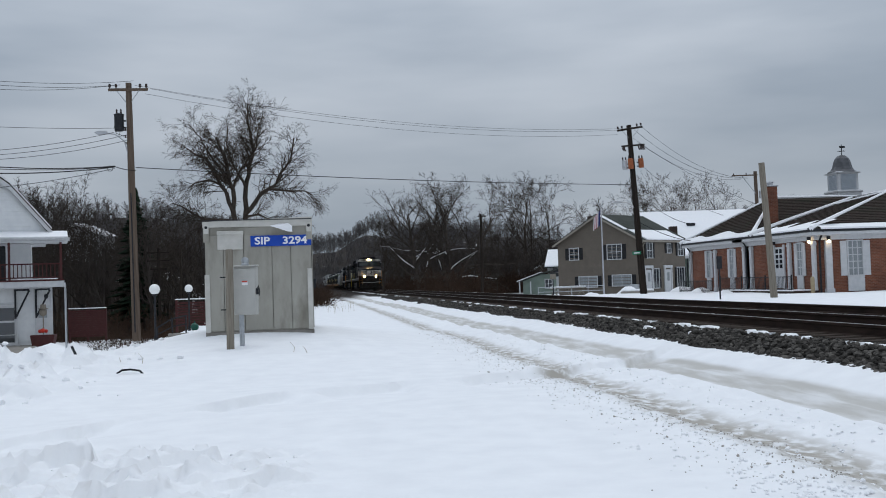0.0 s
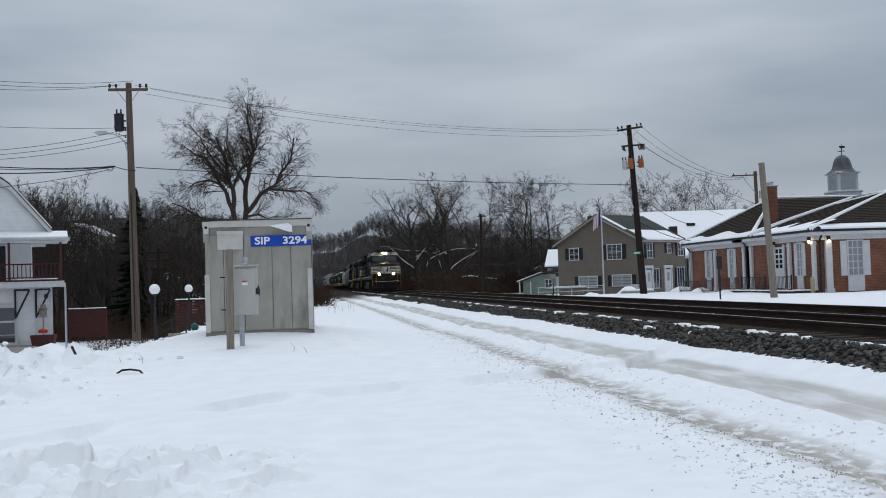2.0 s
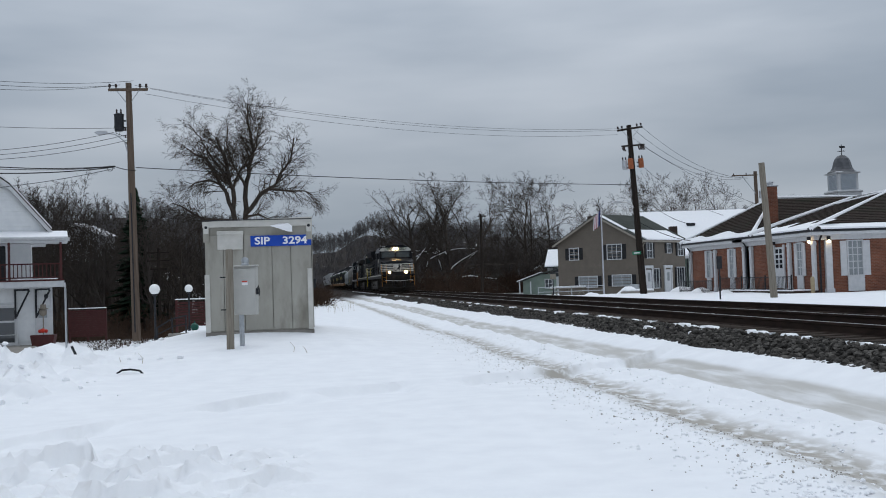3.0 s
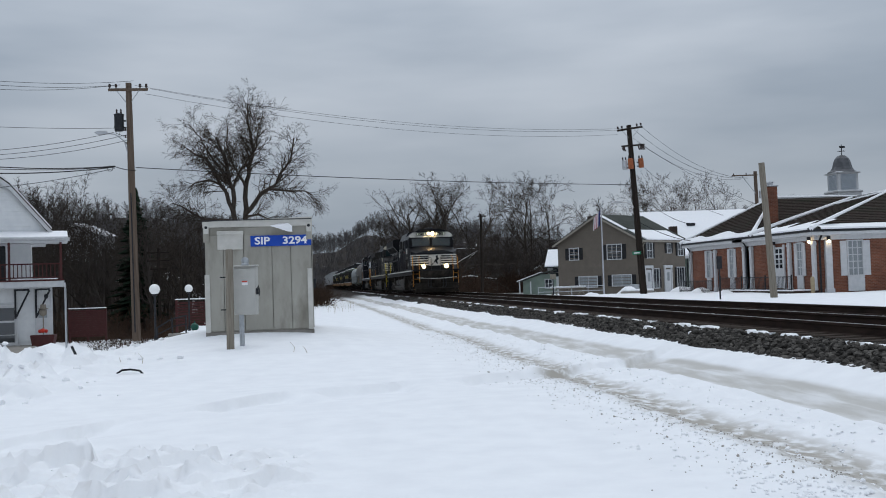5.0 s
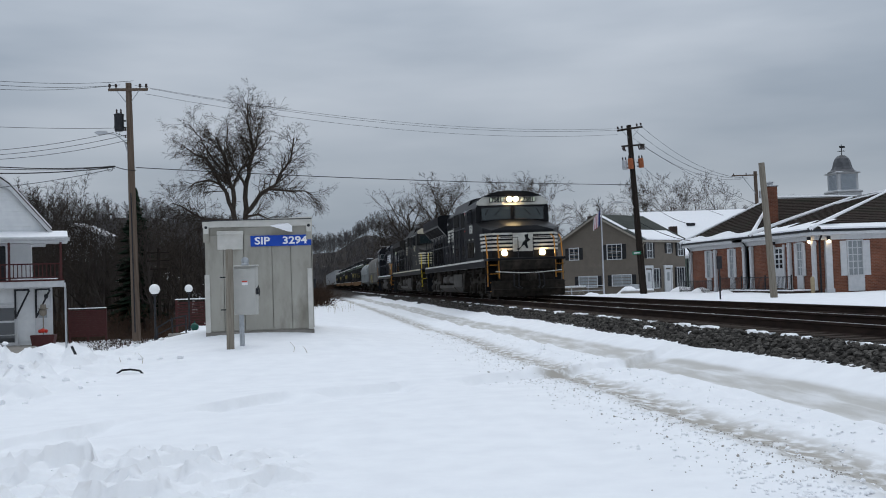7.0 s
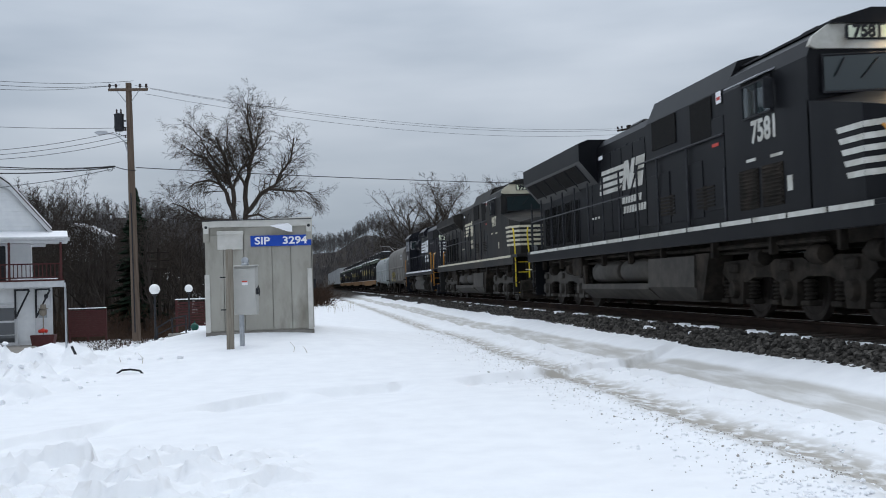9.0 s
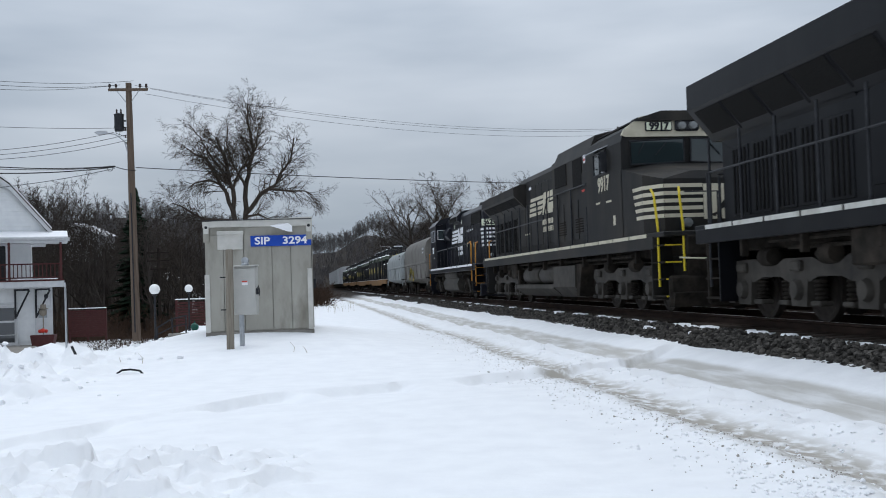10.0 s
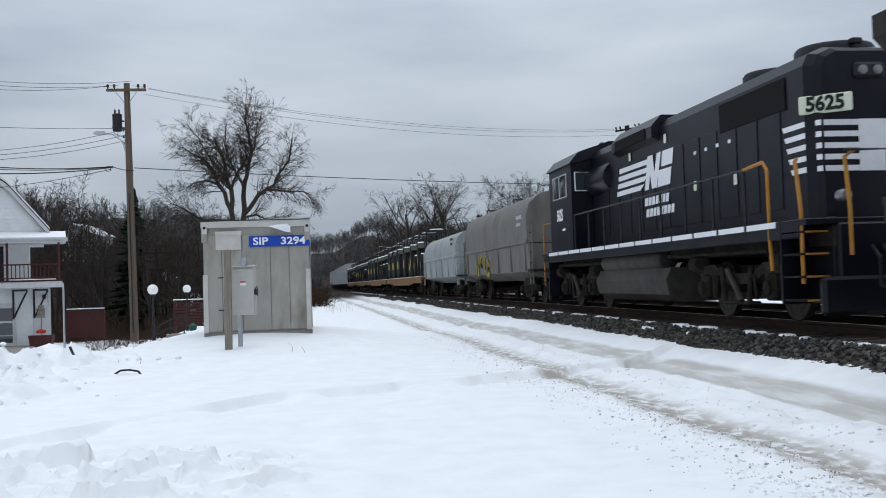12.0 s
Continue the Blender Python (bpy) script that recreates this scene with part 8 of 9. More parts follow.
def hood_unit(paint, stripe, mark, text):
    """Four-axle locomotive running with its long hood leading."""
    car = thing("locomotive", pose(TRACK_X, 0, 0), mark, "locomotive", "locomotives of the train")
    end = 18.0
    part("frame", Shape().box((0, end / 2, 1.30), (2.2, 16.4, 0.36), 0.04), UNDER, car)
    part("deck", Shape().box((0, end / 2, 1.53), (3.04, 16.4, 0.10), 0.015), paint, car)
    for sx in (-1, 1):
        part("sill", Shape().box((sx * 1.47, end / 2, 1.40), (0.10, 16.0, 0.22), 0.015), paint, car)
        y = 1.7
        while y < 15.9:
            part("sill_stripe", Shape().box((sx * 1.527, y + 0.55, 1.53), (0.012, 1.02, 0.095)), stripe, car)
            y += 1.13
    for y, w in ((0.82, 1), (end - 0.82, -1)):
        part("pilot", Shape().box((0, y, 0.85), (2.1, 0.14, 1.3), 0.03).box((0, y - w * 0.06, 0.42), (2.7, 0.16, 0.55), 0.05), paint, car)
        steps(car, y - w * 0.2, w, paint, ORANGE)
        coupler(car, 0.0 if w > 0 else end, w)
    s = Shape()
    for k in (-0.55, -0.38, 0.38, 0.55):
        s.tube([(k, 0.78, 1.15), (k * 1.05, 0.52, 0.95), (k * 1.08, 0.50, 0.55), (k * 0.8, 0.4, 0.45)], 0.03, 6)
    part("air_hose", s, CABLE, car)
    # long hood with its rounded leading corners
    s = Shape()
    prof = [(-0.95, 1.58), (-0.95, 4.12), (-0.86, 4.32), (-0.62, 4.42), (0.62, 4.42), (0.86, 4.32), (0.95, 4.12), (0.95, 1.58)]
    rings = [[(x * k, y, 1.58 + (z - 1.58) * j) for x, z in prof] for y, k, j in ((1.62, 0.80, 0.965), (1.68, 0.90, 0.985), (1.82, 1.0, 1.0), (13.5, 1.0, 1.0))]
    vs = [p for r in rings for p in r]
    n = len(prof)
    fs = [(i * n + k, i * n + (k + 1) % n, (i + 1) * n + (k + 1) % n, (i + 1) * n + k) for i in range(3) for k in range(n)]
    fs += [tuple(range(n))[::-1], tuple(range(3 * n, 4 * n))]
    s.add(vs, fs)
    part("long_hood", s, paint, car)
    for sx in (-1, 1):
        for i in range(12):
            part("hood_door", Shape().box((sx * 0.956, 3.0 + i * 0.86, 2.72), (0.018, 0.77, 1.75), 0.006), paint, car)
        part("intake_grille", Shape().box((sx * 0.965, 3.7, 3.78), (0.03, 2.6, 0.55), 0.01), GRILLE, car)
        part("intake_grille", Shape().box((sx * 1.13, 9.8, 4.08), (0.03, 2.2, 0.26), 0.01), GRILLE, car)
        emblem(car, sx * 0.972, 8.9, 3.2, 0.78, sx, stripe)
        for y, z in ((6.3, 2.62), (4.4, 2.55), (10.3, 3.75), (7.9, 3.85)):
            part("yellow_label", Shape().box((sx * 0.972, y, z), (0.006, 0.14, 0.2)), NUM_BOARD, car)
        s = Shape()
        for i in range(4):
            s.box((sx * 0.972, 4.6 + i * 0.55, 3.3), (0.006, 0.12, 0.07))
        part("white_label", s, SIGN_WHITE, car)
    # dynamic brake housing, fans, exhausts
    part("brake_housing", Shape().prism([(-0.95, 3.85), (-1.12, 3.95), (-1.12, 4.2), (-0.9, 4.46), (0.9, 4.46), (1.12, 4.2), (1.12, 3.95), (0.95, 3.85)], 8.3, 11.2, 1), paint, car)
    for y in (2.6, 4.6, 9.8):
        part("fan", Shape().lathe([(0.62, 4.40), (0.62, 4.54), (0.58, 4.60), (0.5, 4.60), (0.48, 4.54), (0.05, 4.54)], (0, y, 0), 24), METAL_DARK, car, smooth=True)
    part("exhaust_stack", Shape().box((0, 6.6, 4.5), (0.5, 0.3, 0.2), 0.03).box((0, 7.7, 4.5), (0.5, 0.3, 0.2), 0.03).box((0.4, 11.3, 4.5), (0.2, 0.4, 0.18), 0.03), METAL_DARK, car)
    part("beacon", Shape().tube([(0.0, 1.95, 4.4), (0.0, 1.95, 4.52)], 0.05, 8).box((0, 1.95, 4.56), (0.18, 0.14, 0.1), 0.02), METAL_DARK, car)
    # leading end: stripes wrap round, number boards, lamps
    for i in range(5):
        z = 2.42 + i * 0.185
        s = Shape().box((0, 1.615, z), (1.5, 0.012, 0.09))
        for sx in (-1, 1):
            s.add([(sx * 0.80, 1.60, z - 0.045), (sx * 0.962, 1.84, z - 0.045), (sx * 0.962, 1.84, z + 0.045), (sx * 0.80, 1.60, z + 0.045)], [(0, 1, 2, 3)])
            w = 0.42 + 0.06 * i
            s.add([(sx * 0.962, 1.84, z - 0.045), (sx * 0.962, 1.84 + w, z - 0.045), (sx * 0.962, 1.9 + w, z + 0.045), (sx * 0.962, 1.84, z + 0.045)], [(0, 1, 2, 3)])
        part("end_stripe", s, stripe, car)
    part("end_panel", Shape().box((0.05, 1.606, 2.79), (0.5, 0.012, 0.84)), stripe, car)
    part("headlamp_case", Shape().box((0, 1.60, 4.0), (0.5, 0.1, 0.26), 0.04), METAL_DARK, car)
    for sx in (-1, 1):
        part("headlamp", Shape().lathe([(0.01, 1.52), (0.07, 1.53), (0.09, 1.57)], (sx * 0.12, 0, 4.0), 14, 1), LAMP_OFF, car)
        part("ditch_lamp", Shape().lathe([(0.01, 1.10), (0.08, 1.11), (0.10, 1.2), (0.10, 1.3)], (sx * 0.7, 0, 1.95), 14, 1), LAMP_OFF, car)
        turn = sx * 40
        b = part("number_board", Shape().box((0, 0, 0), (0.78, 0.05, 0.28), 0.03), NUM_BOARD, car)
        b.matrix_basis = pose(sx * 0.72, 1.60, 3.46, 0, 0, turn)
        number(car, text, pose(sx * 0.72, 1.60, 3.46, 0, 0, turn) @ pose(0, -0.03, -0.005, 90, 0, 0), 0.30, SHUTTER)
    # cab
    s = Shape().prism([(-1.52, 1.58), (-1.52, 4.0), (-1.3, 4.28), (-0.5, 4.56), (0.5, 4.56), (1.3, 4.28), (1.52, 4.0), (1.52, 1.58)], 13.6, 16.0, 1)
    part("cab", s, paint, car)
    part("cab_roof", Shape().prism([(-1.6, 4.0), (-1.34, 4.32), (-0.5, 4.61), (0.5, 4.61), (1.34, 4.32), (1.6, 4.0), (1.5, 4.0), (0, 4.4), (-1.5, 4.0)], 13.45, 16.15, 1), paint, car)
    for sx in (-1, 1):
        part("side_window", Shape().box((sx * 1.526, 14.8, 3.45), (0.02, 1.5, 0.62)), CAB_GLASS, car)
        part("side_window_frame", Shape().tube([(sx * 1.535, 14.05, 3.13), (sx * 1.535, 15.55, 3.13), (sx * 1.535, 15.55, 3.77), (sx * 1.535, 14.05, 3.77), (sx * 1.535, 14.05, 3.13)], 0.02, 5).tube([(sx * 1.535, 14.8, 3.13), (sx * 1.535, 14.8, 3.77)], 0.02, 5), LAMP_GREY, car)
        part("cab_end_window", Shape().box((sx * 1.22, 13.58, 3.5), (0.4, 0.02, 0.5)), CAB_GLASS, car)
        part("cab_end_window_frame", Shape().tube([(sx * 1.02, 13.57, 3.24), (sx * 1.42, 13.57, 3.24), (sx * 1.42, 13.57, 3.76), (sx * 1.02, 13.57, 3.76), (sx * 1.02, 13.57, 3.24)], 0.02, 5), SIGN_WHITE, car)
        number(car, text, side_pose(sx * 1.524, 14.9, 2.62, sx), 0.42, stripe, 0.016, 0.75)
        part("warning_bars", Shape().box((sx * 1.526, 14.5, 2.2), (0.006, 0.3, 0.06)), SIGN_WHITE, car)
    part("air_cleaner", Shape().lathe([(0.05, 11.9), (0.42, 11.95), (0.46, 12.1), (0.46, 13.5)], (-0.72, 0, 3.45), 16, 1), paint, car, smooth=True)
    part("short_hood", Shape().prism([(-0.85, 1.58), (-0.85, 2.95), (-0.6, 3.15), (0.6, 3.15), (0.85, 2.95), (0.85, 1.58)], 16.0, 17.2, 1), paint, car)
    part("horn", Shape().lathe([(0.02, 14.8), (0.05, 14.7), (0.1, 14.5)], (0.2, 0, 4.72), 10, 1).lathe([(0.02, 14.8), (0.05, 14.9), (0.1, 15.1)], (-0.2, 0, 4.72), 10, 1).tube([(0.2, 14.8, 4.5), (0.2, 14.8, 4.7)], 0.04, 6).tube([(-0.2, 14.8, 4.5), (-0.2, 14.8, 4.7)], 0.04, 6), METAL_DARK, car, smooth=True)
    # underframe
    part("fuel_tank", Shape().prism([(-1.3, 0.95), (-1.42, 0.7), (-1.35, 0.4), (-1.0, 0.25), (1.0, 0.25), (1.35, 0.4), (1.42, 0.7), (1.3, 0.95)], 6.9, 11.9, 1), TANK, car, "grey fuel tank")
    for sx in (-1, 1):
        part("air_reservoir", Shape().lathe([(0.05, 7.4), (0.2, 7.44), (0.24, 7.52), (0.24, 11.5), (0.2, 11.6), (0.05, 11.64)], (sx * 1.16, 0, 1.14), 18, 1), TANK, car, "long air tank", True)
        part("cable_pipe", Shape().tube([(sx * 1.3, 2.5, 1.15), (sx * 1.3, 7, 1.18)], 0.04, 6).tube([(sx * 1.3, 11, 1.15), (sx * 1.3, 16, 1.18)], 0.04, 6), UNDER, car)
    for y in (3.95, 14.3):
        loco_bogie2(car, y)
        for sx in (-1, 1):
            for q in (-1.9, 1.55):
                part("brake_cylinder", Shape().lathe([(0.02, y + q), (0.15, y + q), (0.17, y + q + 0.08), (0.17, y + q + 0.32), (0.06, y + q + 0.4)], (sx * 1.2, 0, 0.98), 12, 1), UNDER, car, smooth=True)
    # handrails: dark along the hood, orange at the ends
    for sx in (-1, 1):
        side_rails(car, sx, [2.9, 13.5], [2.55, 2.55], METAL_DARK, 1.58, 1.48)
        rail_bar(car, [(sx * 1.48, 2.9, 2.55), (sx * 1.48, 2.2, 2.6), (sx * 1.48, 2.05, 2.45), (sx * 1.5, 2.0, 1.3), (sx * 1.5, 1.95, 0.8)], 0.03, ORANGE)
        rail_bar(car, [(sx * 1.48, 1.0, 0.6), (sx * 1.48, 1.0, 1.7), (sx * 1.42, 1.25, 2.5), (sx * 1.3, 1.45, 2.55)], 0.03, ORANGE)
        rail_bar(car, [(sx * 0.95, 0.6, 1.0), (sx * 0.95, 0.6, 1.7), (sx * 0.92, 0.75, 2.5), (sx * 0.75, 0.8, 2.6)], 0.03, ORANGE)
        rail_bar(car, [(sx * 0.3, 0.7, 1.58), (sx * 0.3, 0.7, 2.6), (sx * 0.92, 0.75, 2.6)], 0.022, METAL_DARK)
        rail_bar(car, [(sx * 1.48, end - 0.9, 0.6), (sx * 1.48, end - 0.9, 2.5), (sx * 1.48, 16.1, 2.5)], 0.026, ORANGE)
    # body heights scaled to fit the camera's view
    for o in car.children:
        if o.name.startswith("bogie"):
            continue
        if o.matrix_basis.translation.length > 0:
            o.location.z = lowered(o.location.z, 0.8, 0.935)
            continue
        for v in o.data.vertices:
            v.co.z = lowered(v.co.z, 0.8, 0.935)
    return car



def coil_car(mat, mark, tail, length=15.9, top=3.68):
    """Steel coil car: a trough under one tall rounded hood."""
    car = thing("coil_car", pose(TRACK_X, 0, 0), mark, "freight car", "covered coil cars")
    a, b = 1.5, length - 1.5
    part("trough", Shape().prism([(-1.38, 1.05), (-1.42, 1.95), (1.42, 1.95), (1.38, 1.05), (0.6, 0.75), (-0.6, 0.75)], a, b, 1), mat, car)
    part("centre_sill", Shape().box((0, length / 2, 0.95), (0.6, length - 1.2, 0.4), 0.03), UNDER, car)
    prof = [(-1.42, 1.98), (-1.45, top - 0.83), (-1.32, top - 0.43), (-1.0, top - 0.14), (-0.5, top), (0.5, top), (1.0, top - 0.14), (1.32, top - 0.43), (1.45, top - 0.83), (1.42, 1.98)]
    hood = part("hood", Shape().prism(prof, a + 0.1, b - 0.1, 1), mat, car, smooth=True)
    for sx in (-1, 1):
        part("hood_rim", Shape().box((sx * 1.44, length / 2, 2.02), (0.08, b - a - 0.1, 0.12), 0.02), mat, car)
        for i in range(6):
            part("side_post", Shape().box((sx * 1.42, a + 0.5 + i * (b - a - 1) / 5, 1.5), (0.06, 0.12, 0.85), 0.01), mat, car)
        part("stencil_bars", Shape().box((sx * 1.452, a + 1.2, 2.85), (0.004, 0.9, 0.12)).box((sx * 1.452, a + 1.3, 2.62), (0.004, 0.7, 0.1)), SHUTTER if tail else LAMP_GREY, car)
        if not tail:
            # yellow graffiti low on the trough, as loose ragged polygons
            rr = random.Random(3)
            patch = Shape()
            for k in range(26):
                y, z, w = length * 0.6 + rr.gauss(0, 0.8), 1.42 + rr.gauss(0, 0.16), rr.uniform(0.06, 0.26)
                patch.add([(sx * 1.428, y - w, z - 0.06), (sx * 1.428, y + w * 0.4, z - rr.uniform(0.05, 0.2)), (sx * 1.428, y + w, z + 0.05), (sx * 1.428, y - w * 0.2, z + rr.uniform(0.08, 0.25))], [(0, 1, 2, 3)])
            part("paint_patch", patch, TRACTOR_YELLOW, car, "ragged patch of yellow graffiti")
        for y in (a - 0.35, b + 0.35):
            for k in range(5):
                part("ladder_rung", Shape().tube([(sx * 1.40, y - 0.2, 1.0 + 0.32 * k), (sx * 1.40, y + 0.2, 1.0 + 0.32 * k)], 0.015, 5), UNDER, car)
            part("ladder_rail", Shape().box((sx * 1.40, y - 0.2, 1.6), (0.05, 0.04, 1.9), 0.01).box((sx * 1.40, y + 0.2, 1.6), (0.05, 0.04, 1.9), 0.01), mat, car)
    part("end_platform", Shape().box((0, a - 0.4, 1.08), (2.9, 0.75, 0.08), 0.01).box((0, b + 0.4, 1.08), (2.9, 0.75, 0.08), 0.01), UNDER, car)
    for y in (a + 0.6, length / 2, b - 0.6):
        part("lifting_frame", Shape().tube([(-0.5, y, top - 0.02), (-0.5, y, top + 0.18), (0.5, y, top + 0.18), (0.5, y, top - 0.02)], 0.03, 5).tube([(-0.5, y - 0.3, top + 0.18), (-0.5, y + 0.3, top + 0.18)], 0.025, 5).tube([(0.5, y - 0.3, top + 0.18), (0.5, y + 0.3, top + 0.18)], 0.025, 5), METAL_DARK, car)
    coupler(car, 0, 1)
    coupler(car, length, -1)
    bogie2(car, 2.9, UNDER, 1.78, 0.46)
    bogie2(car, length - 2.9, UNDER, 1.78, 0.46)
    return car


def flat_car(length=27.6):
    car = thing("flat_car", pose(TRACK_X, 0, 0), "ochre-yellow flat car loaded with farm tractors", "freight car", "flat cars with tractors")
    part("deck", Shape().box((0, length / 2, 1.12), (2.85, length - 1.3, 0.16), 0.02), FLAT_YELLOW, car)
    for sx in (-1, 1):
        d = length
        part("side_sill", Shape().prism([(0.65, 1.18), (d - 0.65, 1.18), (d - 0.65, 0.80), (d - 6, 0.80), (d - 7.5, 0.66), (7.5, 0.66), (6, 0.80), (0.65, 0.80)], sx * 1.36, sx * 1.44, 0), FLAT_YELLOW, car)
        part("snow_strip", Shape().box((sx * 1.3, length / 2, 1.215), (0.2, length - 2.5, 0.03), 0.01), SNOW_CAP, car)
    coupler(car, 0, 1)
    coupler(car, length, -1)
    bogie2(car, 3.2, UNDER, 1.78, 0.46)
    bogie2(car, length - 3.2, UNDER, 1.78, 0.46)
    return car


def tractor():
    """Farm tractor: tall wheels behind, smaller ones before, hood, open cab frame, snow on top."""
    t = thing("tractor", pose(0, 0, 0), "dark farm tractor with yellow wheels, snow-dusted, chained on flat car", "tractor", "tractors on the flat cars")

    def wheel(x, y, r, w):
        tyre = part("tyre", Shape().lathe([(r * 0.62, -w / 2), (r * 0.9, -w / 2), (r, -w * 0.3), (r, w * 0.3), (r * 0.9, w / 2), (r * 0.62, w / 2)], n=20, axis=0), TYRE, t)
        tyre.matrix_basis = pose(x, y, r)
        sx = 1 if x > 0 else -1
        part("rim", Shape().lathe([(r * 0.62, -w * 0.42), (r * 0.62, w * 0.46), (r * 0.45, w * 0.49), (0.08, w * 0.52)] if sx > 0 else [(0.08, -w * 0.52), (r * 0.45, -w * 0.49), (r * 0.62, -w * 0.46), (r * 0.62, w * 0.42)], n=18, axis=0), TRACTOR_YELLOW, tyre)
        part("tyre_snow", Shape().prism([(-0.3, r * 0.96), (-0.12, r + 0.03), (0.2, r + 0.02), (0.34, r * 0.93)], -w * 0.3, w * 0.42, 0), SNOW_CAP, tyre)
    for sx in (-1, 1):
        wheel(sx * 1.04, 1.15, 1.0, 0.46)
        wheel(sx * 0.98, -1.55, 0.72, 0.38)
        part("fender", Shape().prism([(0.2, 1.85), (0.55, 2.2), (1.5, 2.2), (2.0, 1.8), (1.9, 1.76), (1.45, 2.1), (0.6, 2.1), (0.28, 1.78)], sx * 0.72, sx * 1.25, 0), TRACTOR_GREEN, t)
        part("fender_snow", Shape().prism([(0.6, 2.2), (0.75, 2.26), (1.35, 2.27), (1.5, 2.2)], sx * 0.8, sx * 1.22, 0), SNOW_CAP, t)
        for y0, z0, y1 in ((0.2, 1.4, 0.3), (1.6, 1.7, 1.45)):
            part("cab_post", Shape().tube([(sx * 0.7, y0, z0), (sx * 0.62, y1, 2.9)], 0.045, 5), METAL_DARK, t)
        part("hand_bar", Shape().tube([(sx * 0.8, 0.1, 1.2), (sx * 0.85, 0.0, 2.4), (sx * 0.7, 0.2, 2.6)], 0.025, 5), METAL_DARK, t)
        part("step", Shape().box((sx * 0.85, -0.2, 0.75), (0.3, 0.4, 0.04), 0.01), METAL_DARK, t)
        part("loader_arm", Shape().prism([(-2.7, 0.5), (-2.5, 0.45), (-0.9, 1.9), (0.1, 2.05), (0.1, 2.2), (-1.0, 2.08), (-2.7, 0.7)], sx * 0.56, sx * 0.64, 0), TRACTOR_GREEN, t)
    part("seat", Shape().box((0, 1.1, 1.75), (0.55, 0.5, 0.14), 0.05).box((0, 1.38, 2.05), (0.52, 0.12, 0.6), 0.05), TRACTOR_YELLOW, t)
    part("chassis", Shape().box((0, -0.3, 0.95), (0.6, 3.6, 0.5), 0.06).box((0, 1.15, 0.95), (1.7, 0.3, 0.3), 0.04).box((0, -1.55, 0.7), (1.6, 0.2, 0.2), 0.03), METAL_DARK, t)
    part("hood", Shape().prism([(-0.42, 1.1), (-0.42, 1.7), (-0.3, 1.88), (0.3, 1.88), (0.42, 1.7), (0.42, 1.1)], -2.2, 0.2, 1), TRACTOR_GREEN, t)
    part("grille", Shape().box((0, -2.22, 1.45), (0.6, 0.05, 0.6), 0.02), METAL_DARK, t)
    part("cab_roof", Shape().prism([(-0.66, 2.88), (-0.6, 2.98), (0.6, 2.98), (0.66, 2.88)], 0.2, 1.55, 1), METAL_DARK, t)
    part("exhaust", Shape().tube([(0.3, -0.3, 1.8), (0.3, -0.3, 2.9)], 0.05, 8), METAL_DARK, t)
    part("roof_snow", Shape().prism([(-0.5, 2.98), (-0.36, 3.06), (0.3, 3.07), (0.5, 2.98)], 0.3, 1.4, 1), SNOW_CAP, t)
    part("hood_snow", Shape().prism([(-0.3, 1.88), (-0.2, 1.95), (0.22, 1.94), (0.3, 1.88)], -2.0, -0.4, 1), SNOW_CAP, t)
    part("chain", Shape().tube([(-0.5, -2.2, 0.8), (-1.3, -2.9, 0.02)], 0.03, 4), METAL_DARK, t)
    return t


def pale_car(length=18.5):
    car = thing("box_car", pose(TRACK_X, 0, 0), "pale grey box car with ribbed sides", "freight car", "pale box cars")
    part("body", Shape().box((0, length / 2, 2.75), (2.9, length - 1.6, 3.3), 0.05), PALE_CAR, car)
    part("underframe", Shape().box((0, length / 2, 0.95), (1.6, length - 1.2, 0.35), 0.03), UNDER, car)
    for sx in (-1, 1):
        for i in range(14):
            part("rib", Shape().box((sx * 1.47, 1.2 + i * (length - 2.4) / 13, 2.75), (0.07, 0.1, 3.1), 0.01), PALE_CAR, car)
        part("door", Shape().box((sx * 1.5, length / 2, 2.7), (0.05, 3.0, 2.9), 0.01), PALE_CAR, car)
    part("roof", Shape().prism([(-1.46, 4.38), (0, 4.52), (1.46, 4.38), (1.46, 4.34), (-1.46, 4.34)], 0.8, length - 0.8, 1), PALE_CAR, car)
    coupler(car, 0, 1)
    coupler(car, length, -1)
    bogie2(car, 2.8, UNDER, 1.78, 0.46)
    bogie2(car, length - 2.8, UNDER, 1.78, 0.46)
    return car


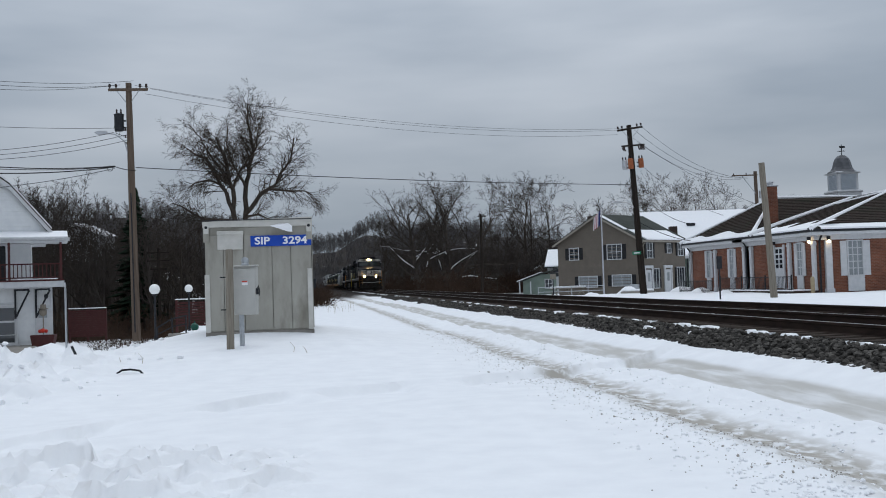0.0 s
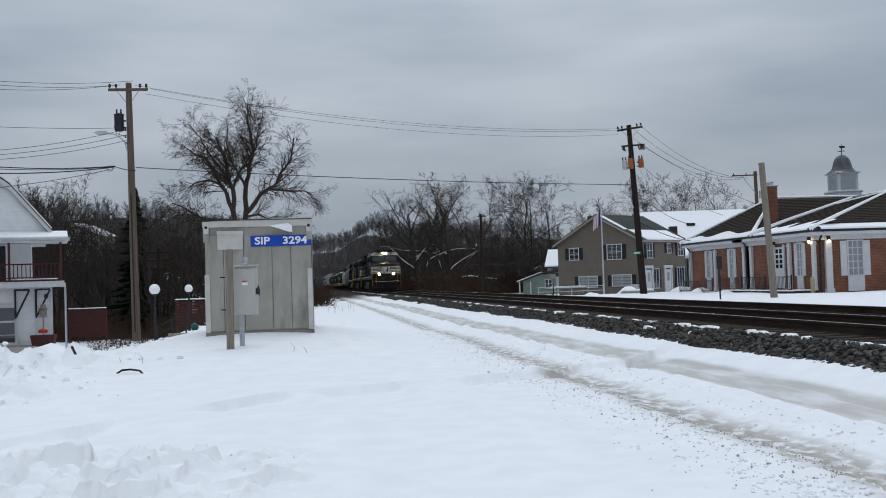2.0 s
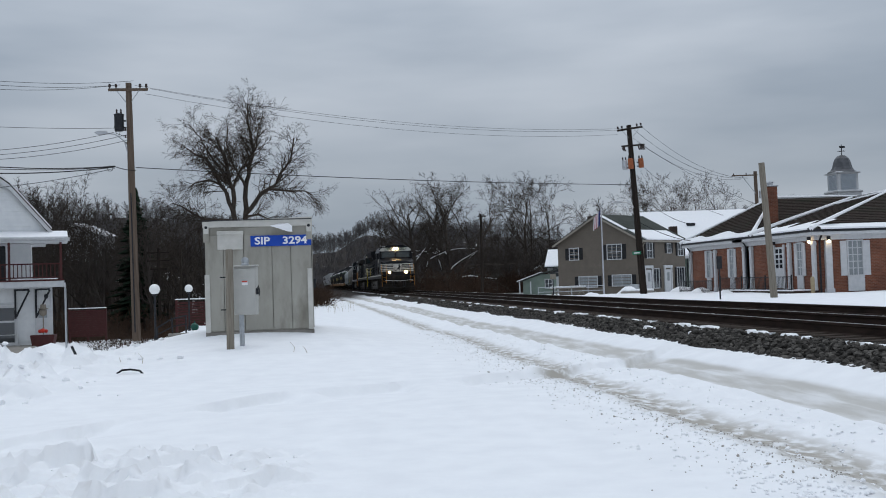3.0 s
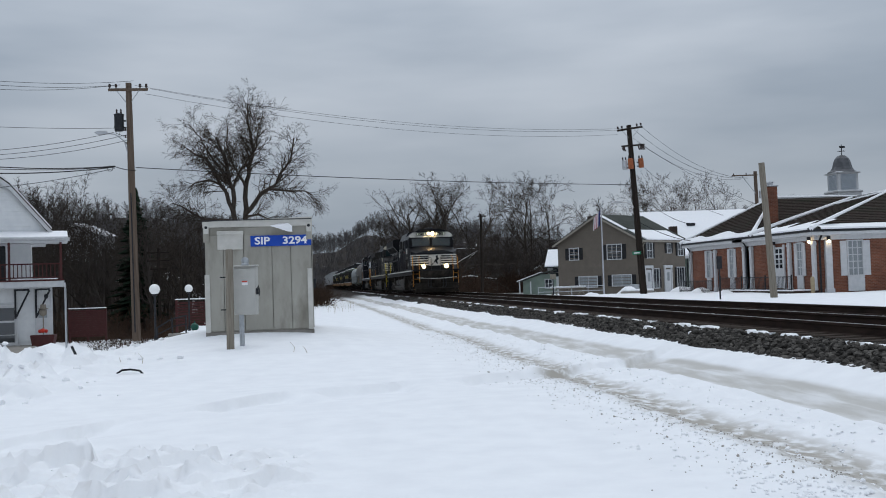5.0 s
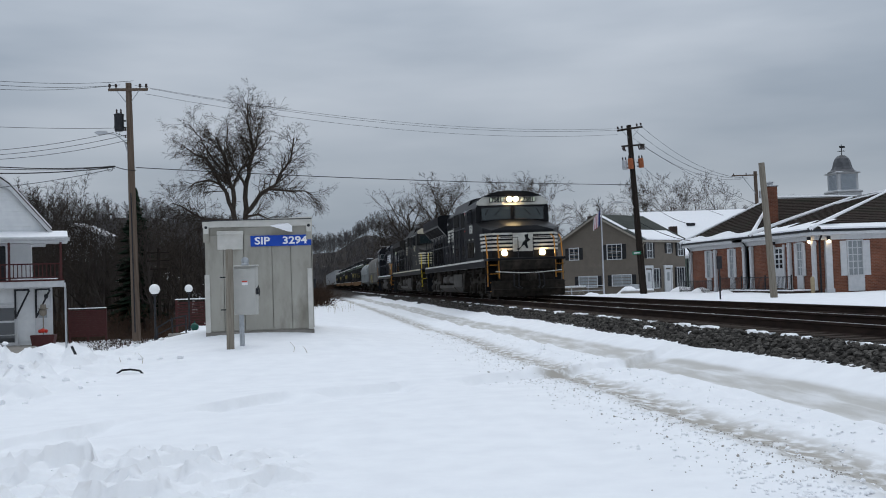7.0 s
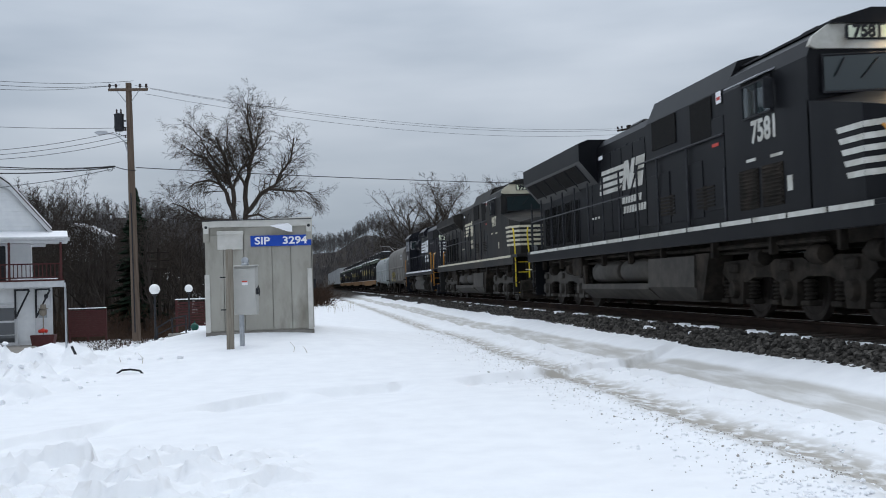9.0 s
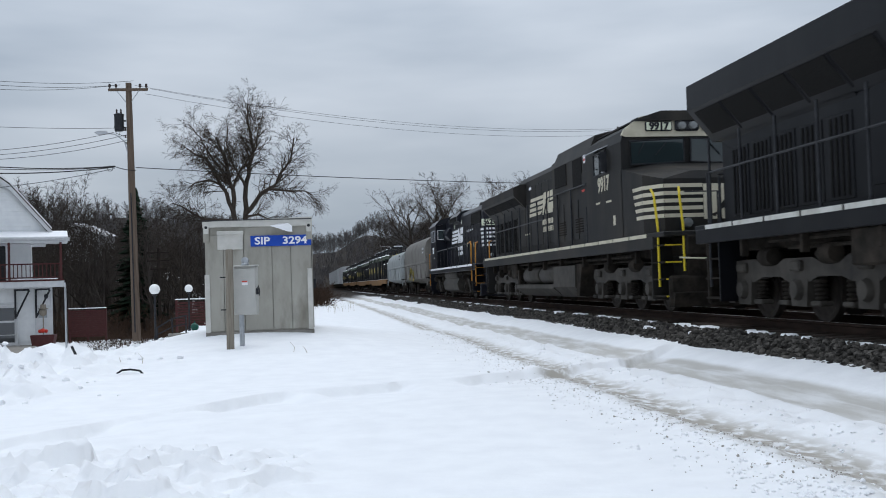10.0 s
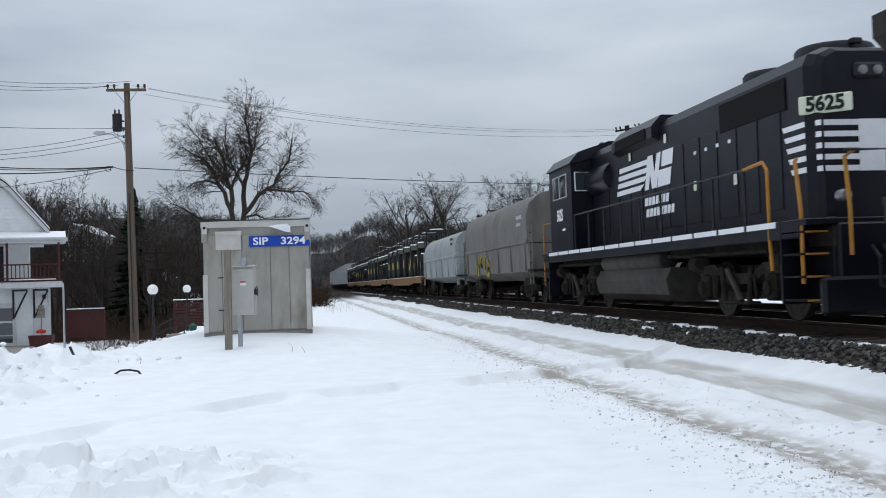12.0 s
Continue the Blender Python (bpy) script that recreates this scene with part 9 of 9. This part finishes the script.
def make_up_train():
    """Couple the vehicles behind one another, from the first headlamp back."""
    at = -3.6
    lead = wide_cab(LOCO, STRIPE, "black diesel locomotive with white nose stripes and lit headlights", ORANGE, "7581", True, True, 0.8)
    TRAIN.append((lead, at))
    at += 22.8
    second = wide_cab(LOCO_OLD, STRIPE_OLD, "weathered black diesel locomotive with cream stripes and yellow handrails", YELLOW, "9917", False, False, 0.45)
    TRAIN.append((second, at))
    at += 22.8
    TRAIN.append((hood_unit(LOCO_NEW, SIGN_WHITE, "clean black hood locomotive with orange end handrails", "5625"), at))
    at += 18.1
    TRAIN.append((coil_car(COIL_GREY, "grey-brown covered coil car with rounded hood", False), at))
    at += 15.9
    TRAIN.append((coil_car(COIL_WHITE, "pale grey covered coil car with rounded hood", True, top=3.32), at))
    at += 15.9
    flat = flat_car()
    model = tractor()
    tractors = []
    for i in range(4):
        f = flat if i == 0 else copy_thing(flat, pose(TRACK_X, 0, 0))
        if i:
            note_wheels(f)
        TRAIN.append((f, at))
        for k in range(6):
            t = model if i + k == 0 else copy_thing(model, pose(TRACK_X, 0, 0))
            tractors.append(t)
            TRAIN.append((t, at + 3.4 + k * 4.2))
        at += 27.6
    car = pale_car()
    for i in range(6):
        c = car if i == 0 else copy_thing(car, pose(TRACK_X, 0, 0))
        if i:
            note_wheels(c)
        TRAIN.append((c, at))
        at += 18.5


def note_wheels(car):
    for o in car.children_recursive:
        if o.name.startswith("wheelset"):
            WHEELSETS.append((o, o.location.y, o.location.z))


make_up_train()

# ---- movement ----
def run(t):
    """Distance of the first headlamp up the line."""
    return 141.43 - 13.796 * t - 0.033 * t * t


def motions():
    for car, back in TRAIN:
        deck = 1.2 if car.name.startswith("tractor") else 0.0
        turn = 5.0 * math.sin(back * 7.3) if deck else 0.0
        walk(car, [(t * 0.5, pose(TRACK_X, run(t * 0.5) + back, deck, 0, 0, turn)) for t in range(25)])
    for ob, y, r in WHEELSETS:
        if y is None:
            continue
        walk(ob, [(k / 30, Matrix.LocRotScale((0, y, r), Euler(((run(0) - run(k / 30)) / r, 0, 0)), None)) for k in range(361)])


motions()
